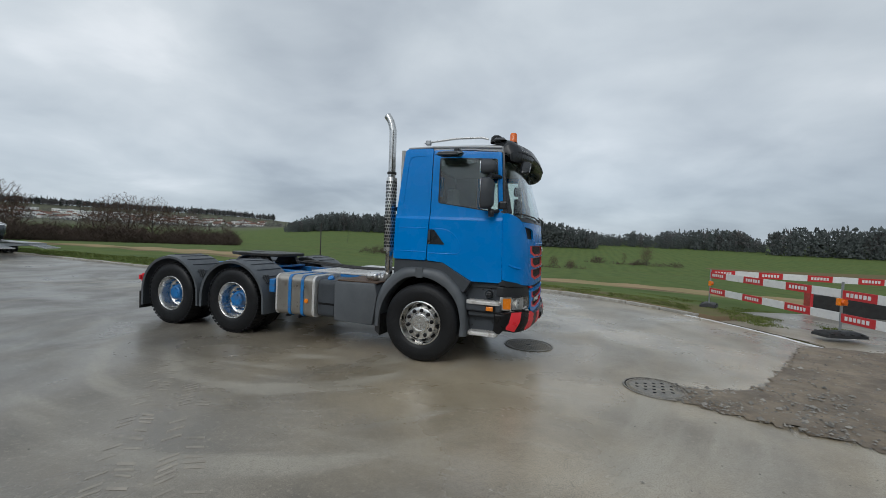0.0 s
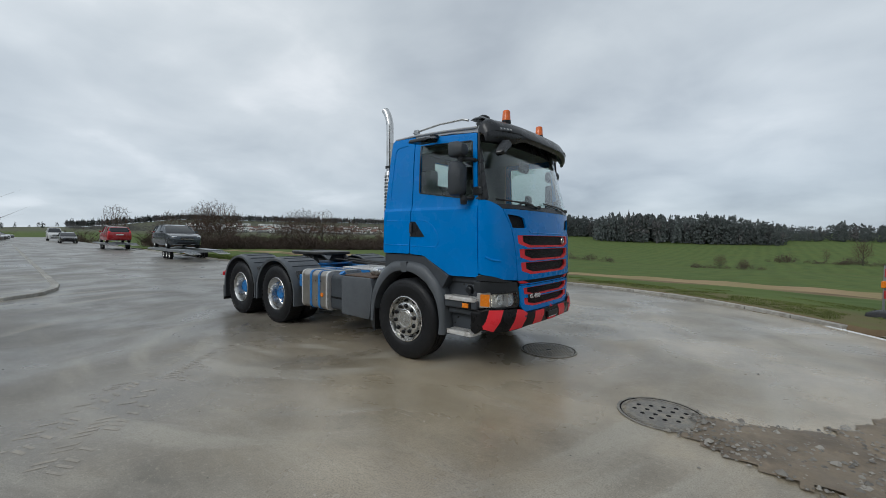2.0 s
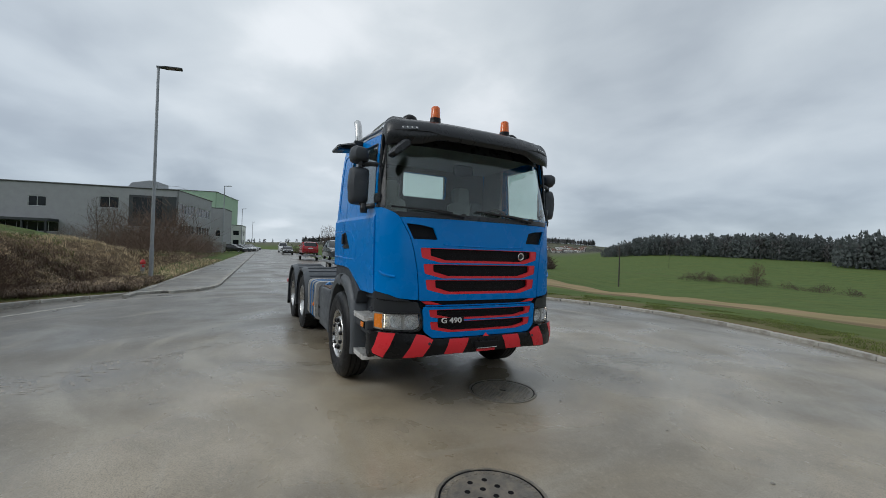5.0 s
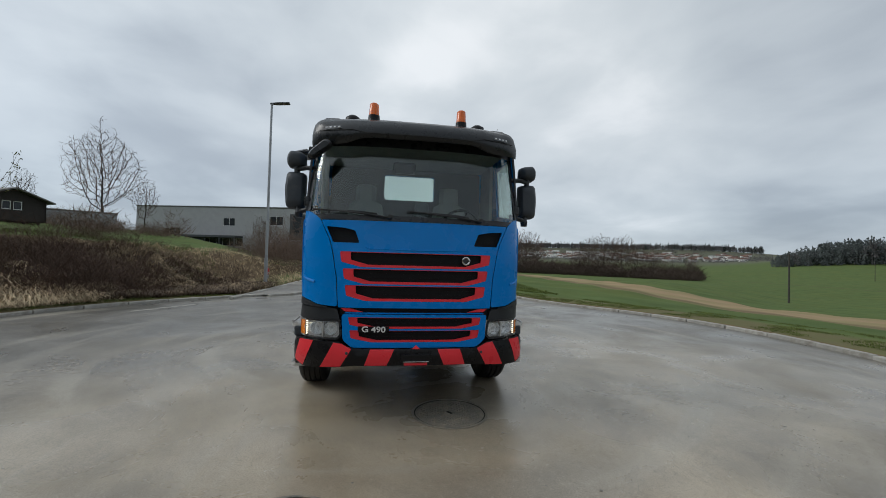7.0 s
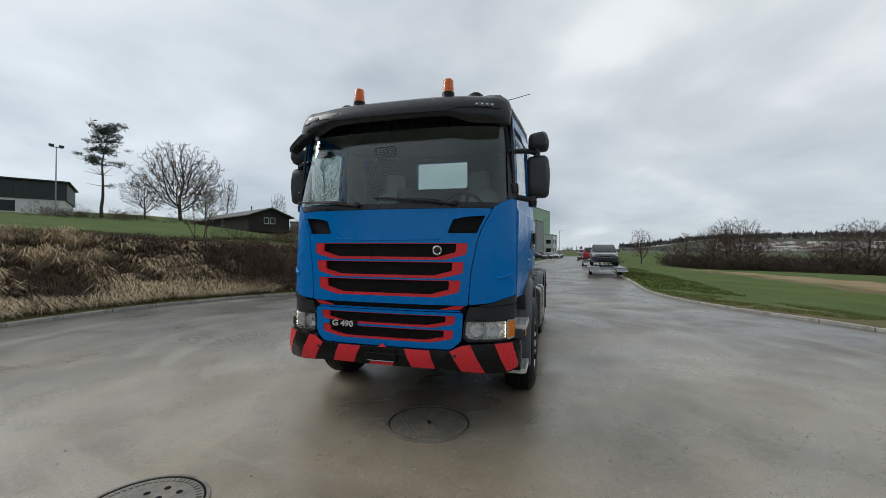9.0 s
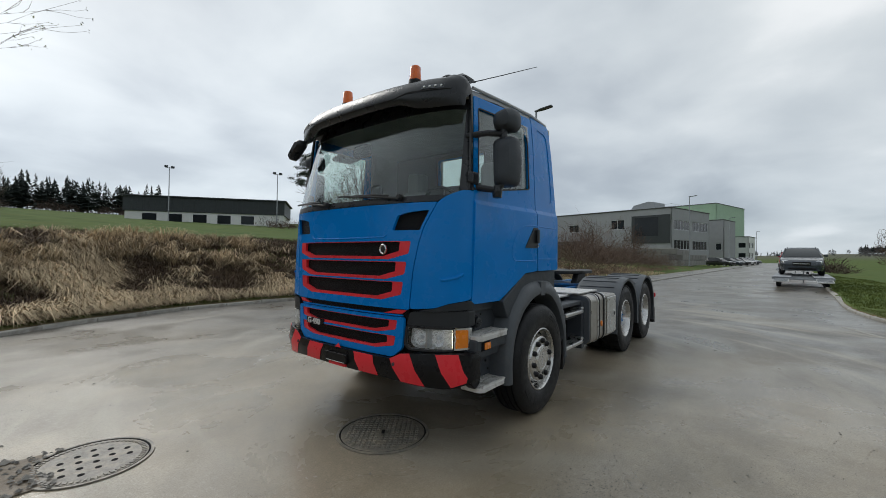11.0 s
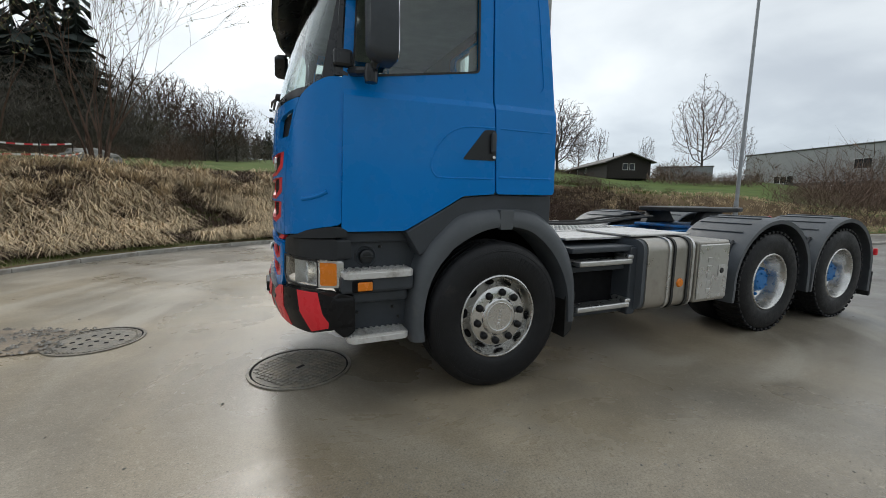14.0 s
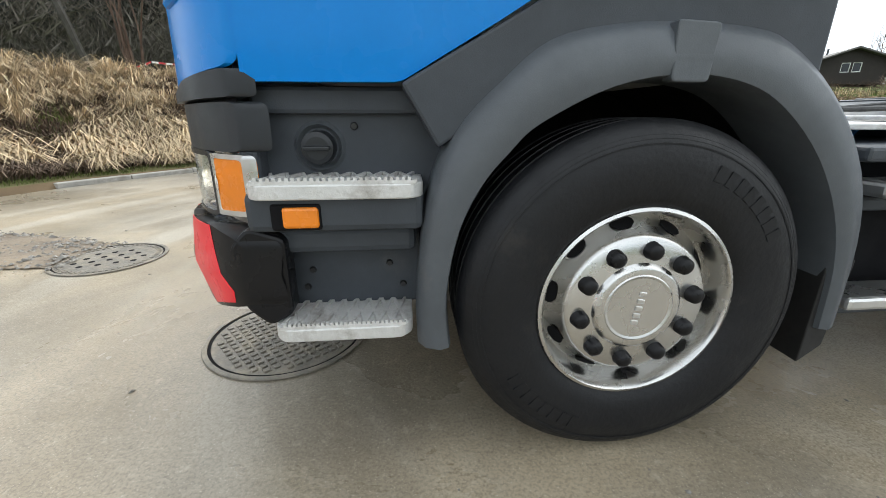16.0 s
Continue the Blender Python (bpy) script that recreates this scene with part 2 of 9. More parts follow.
M["blade"] = material("green_grass_blades", (0.125, 0.155, 0.045), 0.9, spec=0.1, vary=0.3, scale=0.6, island=0.4)
M["bud"] = material("pale_leaf_buds", (0.20, 0.21, 0.09), 0.7, vary=0.3, scale=3, island=0.4)
M["conifer"] = material("conifer_needles", (0.020, 0.036, 0.020), 0.9, vary=0.4, scale=0.5, island=0.45)
# lifted to a neutral grey: haze put into the bare wood's colour
M["farwood"] = material("hazed_far_bare_wood", (0.118, 0.116, 0.116), 1.0, spec=0.05, vary=0.35, scale=0.05, island=0.45)
M["plaster"] = material("grey_render_wall", (0.34, 0.345, 0.355), 0.8, vary=0.06, scale=0.6)
M["plaster_white"] = material("white_render_wall", (0.78, 0.78, 0.76), 0.8, vary=0.08, scale=0.2, single=0.12)
M["greenwall"] = material("pale_green_cladding", (0.36, 0.52, 0.36), 0.6, vary=0.05, scale=0.5)
M["cladding"] = material("dark_metal_cladding", (0.035, 0.042, 0.045), 0.55, vary=0.1, scale=1)
M["darkwood"] = material("dark_stained_boards", (0.022, 0.017, 0.014), 0.75, vary=0.3, scale=3, bump=0.3, bump_scale=20)
M["roofing"] = material("grey_roof_sheets", (0.10, 0.095, 0.09), 0.7, vary=0.15, scale=1.5, single=0.3)
M["tile_roof"] = material("brown_roof_tiles", (0.16, 0.085, 0.06), 0.8, vary=0.2, scale=0.4, single=0.35)
M["stone"] = material("rough_stone_blocks", (0.21, 0.205, 0.19), 0.85, vary=0.2, scale=1.5, bump=0.8, bump_scale=12, single=0.15)
M["window"] = material("dark_window_glass", (0.02, 0.024, 0.028), 0.1, vary=0.1, scale=1, spec=0.35)
M["car_red"] = material("red_car_paint", (0.33, 0.012, 0.018), 0.25, vary=0.04, coat=0.6)
M["car_grey"] = material("dark_grey_car_paint", (0.045, 0.055, 0.066), 0.22, 0.3, vary=0.04, coat=0.7)
M["car_black"] = material("black_car_paint", (0.012, 0.012, 0.014), 0.22, vary=0.04, coat=0.7)
M["car_white"] = material("white_car_paint", (0.6, 0.6, 0.6), 0.3, vary=0.04, coat=0.5)
M["sign_red"] = material("red_barrier_foil", (0.50, 0.025, 0.03), 0.45, vary=0.08, scale=6, dirt=(0.3, 0.12, 0.1), dirt_at=(0.62, 0.85), dirt_scale=9)
M["sign_white"] = material("white_barrier_foil", (0.70, 0.70, 0.69), 0.45, vary=0.06, scale=6, dirt=(0.40, 0.38, 0.35), dirt_at=(0.58, 0.85), dirt_scale=9)
M["pebble"] = material("grey_pebbles", (0.22, 0.205, 0.18), 0.7, vary=0.2, scale=9, island=0.45)

# ---- building blocks ----
def part(name, bm, mat, parent=None, label="", smooth=False):
    """Link a bmesh as one mesh object under its thing or part."""
    if isinstance(bm, bpy.types.Mesh):
        me = bm
    else:
        me = bpy.data.meshes.new(name)
        bm.to_mesh(me)
        bm.free()
        if smooth:
            for f in me.polygons:
                f.use_smooth = True
    if mat is not None and not me.materials:
        for q in mat if isinstance(mat, (list, tuple)) else (mat,):
            me.materials.append(M[q] if isinstance(q, str) else q)
    ob = new(name, me)
    ob.parent = parent
    if label:
        ob["label"] = label
    return ob


def thing(name, label, category, group="", m=None, kind=""):
    ob = new(name)
    ob.empty_display_size = 0.1
    if m is not None:
        ob.matrix_world = m
    return tagged(ob, label, category, group, kind)


def add_box(bm, a, b, bevel=0.0, seg=2, m=None):
    """A box from corner a to corner b with rounded edges, added to bm."""
    v0 = len(bm.verts)
    r = bmesh.ops.create_cube(bm, size=1)["verts"]
    for v in r:
        v.co = Vector([a[i] + (v.co[i] + 0.5) * (b[i] - a[i]) for i in range(3)])
    if bevel:
        es = list({e for v in r for e in v.link_edges})
        r2 = bmesh.ops.bevel(bm, geom=es, offset=bevel, segments=seg, profile=0.5, affect="EDGES")
        r = list({v for f in r2["faces"] for v in f.verts} | {v for v in r if v.is_valid})
    if m is not None:
        bmesh.ops.transform(bm, matrix=m, verts=r)
    return r


def box(a, b, bevel=0.0, seg=2, m=None):
    bm = bmesh.new()
    add_box(bm, a, b, bevel, seg, m)
    return bm


def prism(poly, axis, a, b, bevel=0.0, seg=2):
    """A polygon in the two other axes (in x, y, z order), pushed from a to b along the axis."""
    bm = bmesh.new()
    ix = "xyz".index(axis)

    def at(p, t):
        q = list(p)
        q.insert(ix, t)
        return q

    lo, hi = [bm.verts.new(at(p, a)) for p in poly], [bm.verts.new(at(p, b)) for p in poly]
    bm.faces.new(lo), bm.faces.new(hi)
    for i in range(len(poly)):
        j = (i + 1) % len(poly)
        bm.faces.new((lo[i], lo[j], hi[j], hi[i]))
    bmesh.ops.recalc_face_normals(bm, faces=bm.faces)
    if bevel:
        es = [e for e in bm.edges if e.calc_face_angle(0) > 0.35]
        bmesh.ops.bevel(bm, geom=es, offset=bevel, segments=seg, profile=0.5, affect="EDGES")
    return bm


def lathe(profile, m=None, seg=48, close=False):
    """Turn a profile of (radius, height) about z."""
    bm = bmesh.new()
    rings = []
    for r, h in profile:
        if r < 1e-6:
            rings.append([bm.verts.new((0, 0, h))])
        else:
            rings.append([bm.verts.new((r * math.cos(2 * math.pi * i / seg), r * math.sin(2 * math.pi * i / seg), h)) for i in range(seg)])
    pairs = list(zip(rings, rings[1:])) + ([(rings[-1], rings[0])] if close else [])
    for p, q in pairs:
        for i in range(seg):
            j = (i + 1) % seg
            if len(p) == 1 and len(q) == 1:
                continue
            if len(p) == 1:
                bm.faces.new((p[0], q[j], q[i]))
            elif len(q) == 1:
                bm.faces.new((p[i], p[j], q[0]))
            else:
                bm.faces.new((p[i], p[j], q[j], q[i]))
    bmesh.ops.recalc_face_normals(bm, faces=bm.faces)
    if m is not None:
        bmesh.ops.transform(bm, matrix=m, verts=bm.verts)
    return bm


def add_tube(bm, pts, r, seg=8, r2=None):
    """A round bar along points, with optional taper."""
    pts = [Vector(p) for p in pts]
    rings = []
    for i, p in enumerate(pts):
        d = (pts[min(i + 1, len(pts) - 1)] - pts[max(i - 1, 0)]).normalized()
        s = d.orthogonal().normalized() if i == 0 else (side - d * side.dot(d)).normalized()
        side = s
        t = d.cross(s)
        rr = r if r2 is None else r + (r2 - r) * i / max(1, len(pts) - 1)
        rings.append([bm.verts.new(p + rr * (math.cos(2 * math.pi * k / seg) * s + math.sin(2 * math.pi * k / seg) * t)) for k in range(seg)])
    for p, q in zip(rings, rings[1:]):
        for k in range(seg):
            bm.faces.new((p[k], p[(k + 1) % seg], q[(k + 1) % seg], q[k]))
    bm.faces.new(rings[0][::-1]), bm.faces.new(rings[-1])
    return bm


def tube(pts, r, seg=10, r2=None):
    return add_tube(bmesh.new(), pts, r, seg, r2)


def mesh_of(name, verts, faces):
    me = bpy.data.meshes.new(name)
    me.from_pydata(verts, [], faces)
    return me


def loft(sections, cap=True):
    """Skin through closed sections that have the same number of points."""
    bm = bmesh.new()
    rings = [[bm.verts.new(p) for p in s] for s in sections]
    for p, q in zip(rings, rings[1:]):
        for i in range(len(p)):
            j = (i + 1) % len(p)
            bm.faces.new((p[i], p[j], q[j], q[i]))
    if cap:
        bm.faces.new(rings[0]), bm.faces.new(rings[-1])
    bmesh.ops.recalc_face_normals(bm, faces=bm.faces)
    return bm


def smoothstep(a, b, x):
    t = min(1.0, max(0.0, (x - a) / (b - a)))
    return t * t * (3 - 2 * t)

# ---- the yard, the road, the land ----
CX, CY, CR = -1.95, -0.32, 8.52            # turning circle
ROAD = 0.058                            # how the road drifts as it runs away


def north_edge(x):
    return 4.82 + ROAD * (-13 - x)


def south_edge(x):
    return -2.75 + ROAD * (-13 - x)


def arc(a0, a1, n):
    return [(CX + CR * math.cos(radians(a0 + (a1 - a0) * i / n)), CY + CR * math.sin(radians(a0 + (a1 - a0) * i / n))) for i in range(n + 1)]


def bend(p, q, r, n=6):
    """A curve from p to r that is drawn towards q."""
    return [tuple((1 - t) ** 2 * a + 2 * t * (1 - t) * b + t * t * c for a, b, c in zip(p, q, r)) for t in (i / n for i in range(n + 1))]


FAR = -150.0
NORTH = [(FAR, north_edge(FAR)), (-110, north_edge(-110)), (-80, north_edge(-80)), (-55, north_edge(-55)), (-35, north_edge(-35)), (-24, north_edge(-24)), (-16, north_edge(-16))]
NORTH += bend((-13.5, 4.85), (-9.5, 4.75), (-7.05, 6.55), 7) + arc(125, 40, 24)
EAST = arc(40, -30, 20)
SOUTH = arc(-30, -141, 34) + bend((-9.0, -5.25), (-9.6, -4.75), (-9.75, -4.1), 3) + bend((-9.8, -3.9), (-10.3, -3.05), (-12.2, -2.8), 5)
SOUTH += [(-16, south_edge(-16)), (-24, south_edge(-24)), (-35, south_edge(-35)), (-55, south_edge(-55)), (-80, south_edge(-80)), (-110, south_edge(-110)), (FAR, south_edge(FAR))]
PAVED = NORTH + EAST[1:-1] + SOUTH      # clockwise round the paved area
# the pavement beside the road, behind its kerb
WALK_IN = [(-9.3, -5.0), (-12.4, -4.72), (-15.5, -4.55), (-24, -4.0), (-35, -3.3), (-55, -2.1), (-80, -0.65), (-110, 1.1), (FAR, 3.4)]


def seg_dist(px, py, poly, closed=True):
    """Distances of many points to a polyline."""
    best = np.full(px.shape, 1e9)
    n = len(poly)
    for i in range(n if closed else n - 1):
        ax, ay = poly[i]
        bx, by = poly[(i + 1) % n]
        dx, dy = bx - ax, by - ay
        t = np.clip(((px - ax) * dx + (py - ay) * dy) / (dx * dx + dy * dy + 1e-12), 0, 1)
        best = np.minimum(best, np.hypot(px - ax - t * dx, py - ay - t * dy))
    return best


def inside(px, py, poly):
    c = np.zeros(px.shape, bool)
    n = len(poly)
    for i in range(n):
        ax, ay = poly[i]
        bx, by = poly[(i + 1) % n]
        if ay == by:
            continue
        c ^= ((ay > py) != (by > py)) & (px < (bx - ax) * (py - ay) / (by - ay) + ax)
    return c


# height of the land by bearing from the circle's middle: (metres out, height)
LAND = {
    -180: ((9, 0.05), (60, 0.1), (120, -0.6), (300, -4), (800, 0), (2600, 14)),
    -168: ((9, 0.08), (14, 0.5), (30, 0.7), (60, 0.6), (120, 0.5), (300, 0), (2600, 14)),
    -150: ((9, 0.08), (11, 0.9), (14, 1.5), (40, 2.1), (95, 5.2), (300, 12), (2600, 20)),
    -125: ((8.7, 0.08), (9.4, 0.35), (12.4, 1.85), (20, 2.3), (60, 4.6), (130, 10), (220, 17), (2600, 80)),
    -85: ((8.7, 0.08), (9.4, 0.45), (12.2, 1.95), (20, 2.4), (60, 5.4), (130, 10.5), (220, 18), (2600, 90)),
    -24: ((8.7, 0.08), (9.4, 0.4), (12.2, 1.9), (20, 2.4), (60, 5), (130, 9), (2600, 80)),
    -5: ((8.7, 0.03), (12, 0.15), (20, 0.4), (60, 1), (130, 2), (2600, 40)),
    10: ((8.7, 0.0), (12, 0.0), (20, -0.1), (60, -1.5), (130, -3), (300, -4), (2600, 30)),
    45: ((8.7, 0.06), (15, -0.25), (40, -2.1), (60, -3.5), (100, -5.5), (190, -9.5), (300, -9), (450, -1.5), (700, 12), (2600, 40)),
    95: ((8.7, 0.08), (15, -0.3), (40, -2.2), (60, -3.6), (100, -5.7), (190, -10), (300, -9), (450, -1), (700, 12), (2600, 40)),
    122: ((8.7, 0.08), (15, -0.3), (40, -2.0), (83, -5), (150, -7), (300, -5), (480, 4.5), (700, 16), (2600, 40)),
    140: ((8.7, 0.08), (15, -0.15), (45, -0.75), (116, -3.1), (210, -6.3), (320, -7.5), (700, -3), (1300, 5), (1900, 38), (2250, 66), (2600, 80)),
    160: ((8.7, 0.08), (20, 0.0), (60, -0.8), (110, -2.6), (210, -5.8), (320, -7), (700, -3), (1300, 5), (1900, 38), (2250, 66), (2600, 80)),
    172: ((9, 0.06), (40, 0.0), (80, -0.8), (120, -2.0), (300, -5), (800, 2), (2600, 25)),
}
LAND_AZ = np.array(sorted(LAND) + [180])
LOGS = np.linspace(math.log(5), math.log(2700), 160)
TABLE = np.array([np.interp(np.exp(LOGS), *zip(*LAND[a if a < 180 else -180])) for a in LAND_AZ])
for _ in range(3):  # round off the breaks in slope beyond the near bank
    s = TABLE.copy()
    s[:, 1:-1] = (TABLE[:, :-2] + 2 * TABLE[:, 1:-1] + TABLE[:, 2:]) / 4
    keep = np.exp(LOGS) < 10
    TABLE = np.where(keep, TABLE, s)


def land(px, py):
    """Height of the open land at many points."""
    r = np.hypot(px - CX, py - CY)
    az = np.degrees(np.arctan2(py - CY, px - CX))
    i = np.clip(np.searchsorted(LAND_AZ, az, "right") - 1, 0, len(LAND_AZ) - 2)
    f = (az - LAND_AZ[i]) / (LAND_AZ[i + 1] - LAND_AZ[i])
    f = f * f * (3 - 2 * f)
    j = (np.log(np.maximum(r, 5.01)) - LOGS[0]) / (LOGS[1] - LOGS[0])
    j = np.clip(j, 0, len(LOGS) - 1.001)
    k = j.astype(int)
    g = j - k
    lo = TABLE[i, k] * (1 - g) + TABLE[i, k + 1] * g
    hi = TABLE[i + 1, k] * (1 - g) + TABLE[i + 1, k + 1] * g
    z = lo * (1 - f) + hi * f
    bumpy = np.clip((r - 9) / 4, 0, 1) * np.clip(r / 60, 0.25, 1.5)
    z = z + bumpy * 0.14 * (np.sin(px * 0.9 + 1.3 * np.sin(py * 0.7)) * np.cos(py * 0.8 + px * 0.31)) * np.clip(40 / (r + 1), 0, 1)
    # embankment down to the road and the pavement
    if px.size < 50 and np.all(r > 160):
        return z
    road_d = seg_dist(px, py, PAVED)
    walk_d = np.where(inside(px, py, WALK_POLY), 0, seg_dist(px, py, WALK_POLY))
    near = np.minimum(road_d, walk_d)
    south = ((py < 0) & (px < -8)).astype(float)
    z = np.where(south > 0, np.minimum(z, 0.08 + near * 0.02 + 0.62 * np.clip(near - 1.9, 0, 99)), np.where(near < 3, 0.09 + (z - 0.09) * np.clip(near / 3, 0, 1) ** 0.8, z))
    return z


def height(x, y):
    return float(land(np.array([float(x)]), np.array([float(y)]))[0])


WALK_POLY = SOUTH[len(SOUTH) - 7 - 6 - 3:] + WALK_IN[::-1]

ANG = 900
rad = np.concatenate([np.linspace(0.5, 7.9, 8), np.arange(8.0, 14, 0.11), np.geomspace(14, 60, 60), np.geomspace(62, 2600, 70)])
th = np.linspace(-math.pi, math.pi, ANG, endpoint=False)
gx = CX + rad[:, None] * np.cos(th)[None]
gy = CY + rad[:, None] * np.sin(th)[None]
gz = land(gx, gy)
pav, wlk = inside(gx, gy, PAVED), inside(gx, gy, WALK_POLY)
edge = np.minimum(seg_dist(gx, gy, PAVED), np.where(wlk, 0, seg_dist(gx, gy, WALK_POLY)))
gz = np.where(pav | wlk, -0.25, np.where(edge < 0.06, -0.1, np.where(edge < 0.3, np.minimum(gz, 0.085), gz)))
east_gap = (np.abs(np.arctan2(gy - CY, gx - CX) - 0.24) < 0.40) & (rad[:, None] < 26)
gz = np.where(east_gap & (gz > -0.2) & (rad[:, None] < 16), np.minimum(gz, -0.03), gz)
verts = [(CX, CY, -0.25)] + list(map(tuple, np.stack([gx, gy, gz], -1).reshape(-1, 3)))
faces = [(0, 1 + i, 1 + (i + 1) % ANG) for i in range(ANG)]
for k in range(len(rad) - 1):
    a, b = 1 + k * ANG, 1 + (k + 1) * ANG
    faces += [(a + i, b + i, b + (i + 1) % ANG, a + (i + 1) % ANG) for i in range(ANG)]


def field_material():
    """Meadow and crop land with a bare ploughed strip, dry litter on the steep bank and rough verge soil."""
    m = material("meadow", (0.092, 0.132, 0.047), 1.0, spec=0.04, vary=0.26, scale=0.35, bump=0.8, bump_scale=5, dirt=(0.120, 0.138, 0.045), dirt_at=(0.45, 0.75), dirt_scale=0.12)
    n, l = m.node_tree.nodes, m.node_tree.links
    b = n["Principled BSDF"]
    was = b.inputs["Base Color"].links[0].from_socket
    co = n.new("ShaderNodeTexCoord")
    sp = n.new("ShaderNodeSeparateXYZ")
    l.new(co.outputs["Object"], sp.inputs[0])
    geo = n.new("ShaderNodeNewGeometry")

    def mt(op, a, c, clamp=False):
        q = n.new("ShaderNodeMath")
        q.operation, q.use_clamp = op, clamp
        for i, v in enumerate((a, c)):
            if isinstance(v, (int, float)):
                q.inputs[i].default_value = v
            else:
                l.new(v, q.inputs[i])
        return q.outputs[0]

    def nz(s, det=5.0):
        t = n.new("ShaderNodeTexNoise")
        t.inputs["Scale"].default_value, t.inputs["Detail"].default_value = s, det
        l.new(co.outputs["Object"], t.inputs["Vector"])
        return t.outputs["Fac"]

    def mx(fac, a, c):
        q = n.new("ShaderNodeMix")
        q.data_type = "RGBA"
        l.new(fac, q.inputs[0])
        for s, v in ((6, a), (7, c)):
            if isinstance(v, tuple):
                q.inputs[s].default_value = (*v, 1)
            else:
                l.new(v, q.inputs[s])
        return q.outputs[2]

    def strip(nx, ny, lo, hi, soft=1.0):
        d = mt("ADD", mt("MULTIPLY", sp.outputs[0], nx), mt("MULTIPLY", sp.outputs[1], ny))
        d = mt("ADD", d, mt("MULTIPLY", mt("SUBTRACT", nz(0.08), 0.5), 2.5))
        return mt("MULTIPLY", mt("DIVIDE", mt("SUBTRACT", d, lo), soft, True), mt("DIVIDE", mt("SUBTRACT", hi, d), soft, True))

    near = mt("LESS_THAN", sp.outputs[1], 400)
    col = was
    tilth = mt("MULTIPLY", strip(0.03, 1.0, 15.5, 900), strip(-0.2, 0.98, -900, 32))
    col = mx(tilth, col, mx(nz(0.5), (0.27, 0.195, 0.115), (0.37, 0.275, 0.165)))
    col = mx(mt("MULTIPLY", tilth, strip(0.03, 1.0, -900, 18.5, 1.5)), col, mx(nz(0.9, 7.0), (0.115, 0.085, 0.055), (0.21, 0.155, 0.095)))
    col = mx(strip(-0.05, 1.0, 178, 181, 0.5), col, (0.10, 0.095, 0.05))
    # tractor passes and paler growth in the crop
    rows = n.new("ShaderNodeTexWave")
    rows.inputs["Scale"].default_value, rows.inputs["Distortion"].default_value, rows.inputs["Detail"].default_value = 0.055, 3.0, 3.0
    l.new(co.outputs["Object"], rows.inputs["Vector"])
    col = mx(mt("MULTIPLY", rows.outputs["Fac"], 0.28), col, (0.135, 0.175, 0.055))
    col = mx(mt("MULTIPLY", strip(-0.10, 1.0, 205, 262, 2), mt("GREATER_THAN", sp.outputs[0], 70)), col, (0.15, 0.12, 0.065))
    # steep ground carries dead grass and bramble litter
    steep = n.new("ShaderNodeSeparateXYZ")
    l.new(geo.outputs["True Normal"], steep.inputs[0])
    slope = mt("DIVIDE", mt("SUBTRACT", 0.975, steep.outputs[2]), 0.05, True)
    litter = mx(nz(1.6, 7.0), (0.06, 0.043, 0.030), (0.24, 0.175, 0.105))
    col = mx(slope, col, litter)
    # rough olive turf with bare soil next to the kerb; winter land far off, haze put into its colour
    dx, dy = mt("SUBTRACT", sp.outputs[0], CX), mt("SUBTRACT", sp.outputs[1], CY)
    rr_ = mt("SQRT", mt("ADD", mt("MULTIPLY", dx, dx), mt("MULTIPLY", dy, dy)), 0)
    rim_ = mt("MULTIPLY", mt("DIVIDE", mt("SUBTRACT", 11.6, rr_), 1.5, True), mt("SUBTRACT", 1.0, slope))
    col = mx(rim_, col, mx(nz(2.2, 7.0), (0.15, 0.115, 0.075), (0.13, 0.145, 0.055)))
    far_ = mt("DIVIDE", mt("SUBTRACT", rr_, 600), 400, True)
    col = mx(far_, col, mx(nz(0.012, 6.0), (0.105, 0.098, 0.078), (0.135, 0.15, 0.095)))
    l.new(col, b.inputs["Base Color"])
    return m


M["meadow"] = field_material()
ground = part("ground", mesh_of("ground", verts, faces), "meadow")
for f in ground.data.polygons:
    f.use_smooth = True
tagged(ground, "green meadow, crop fields and a dry grassy bank round the yard", "ground", kind="structure")


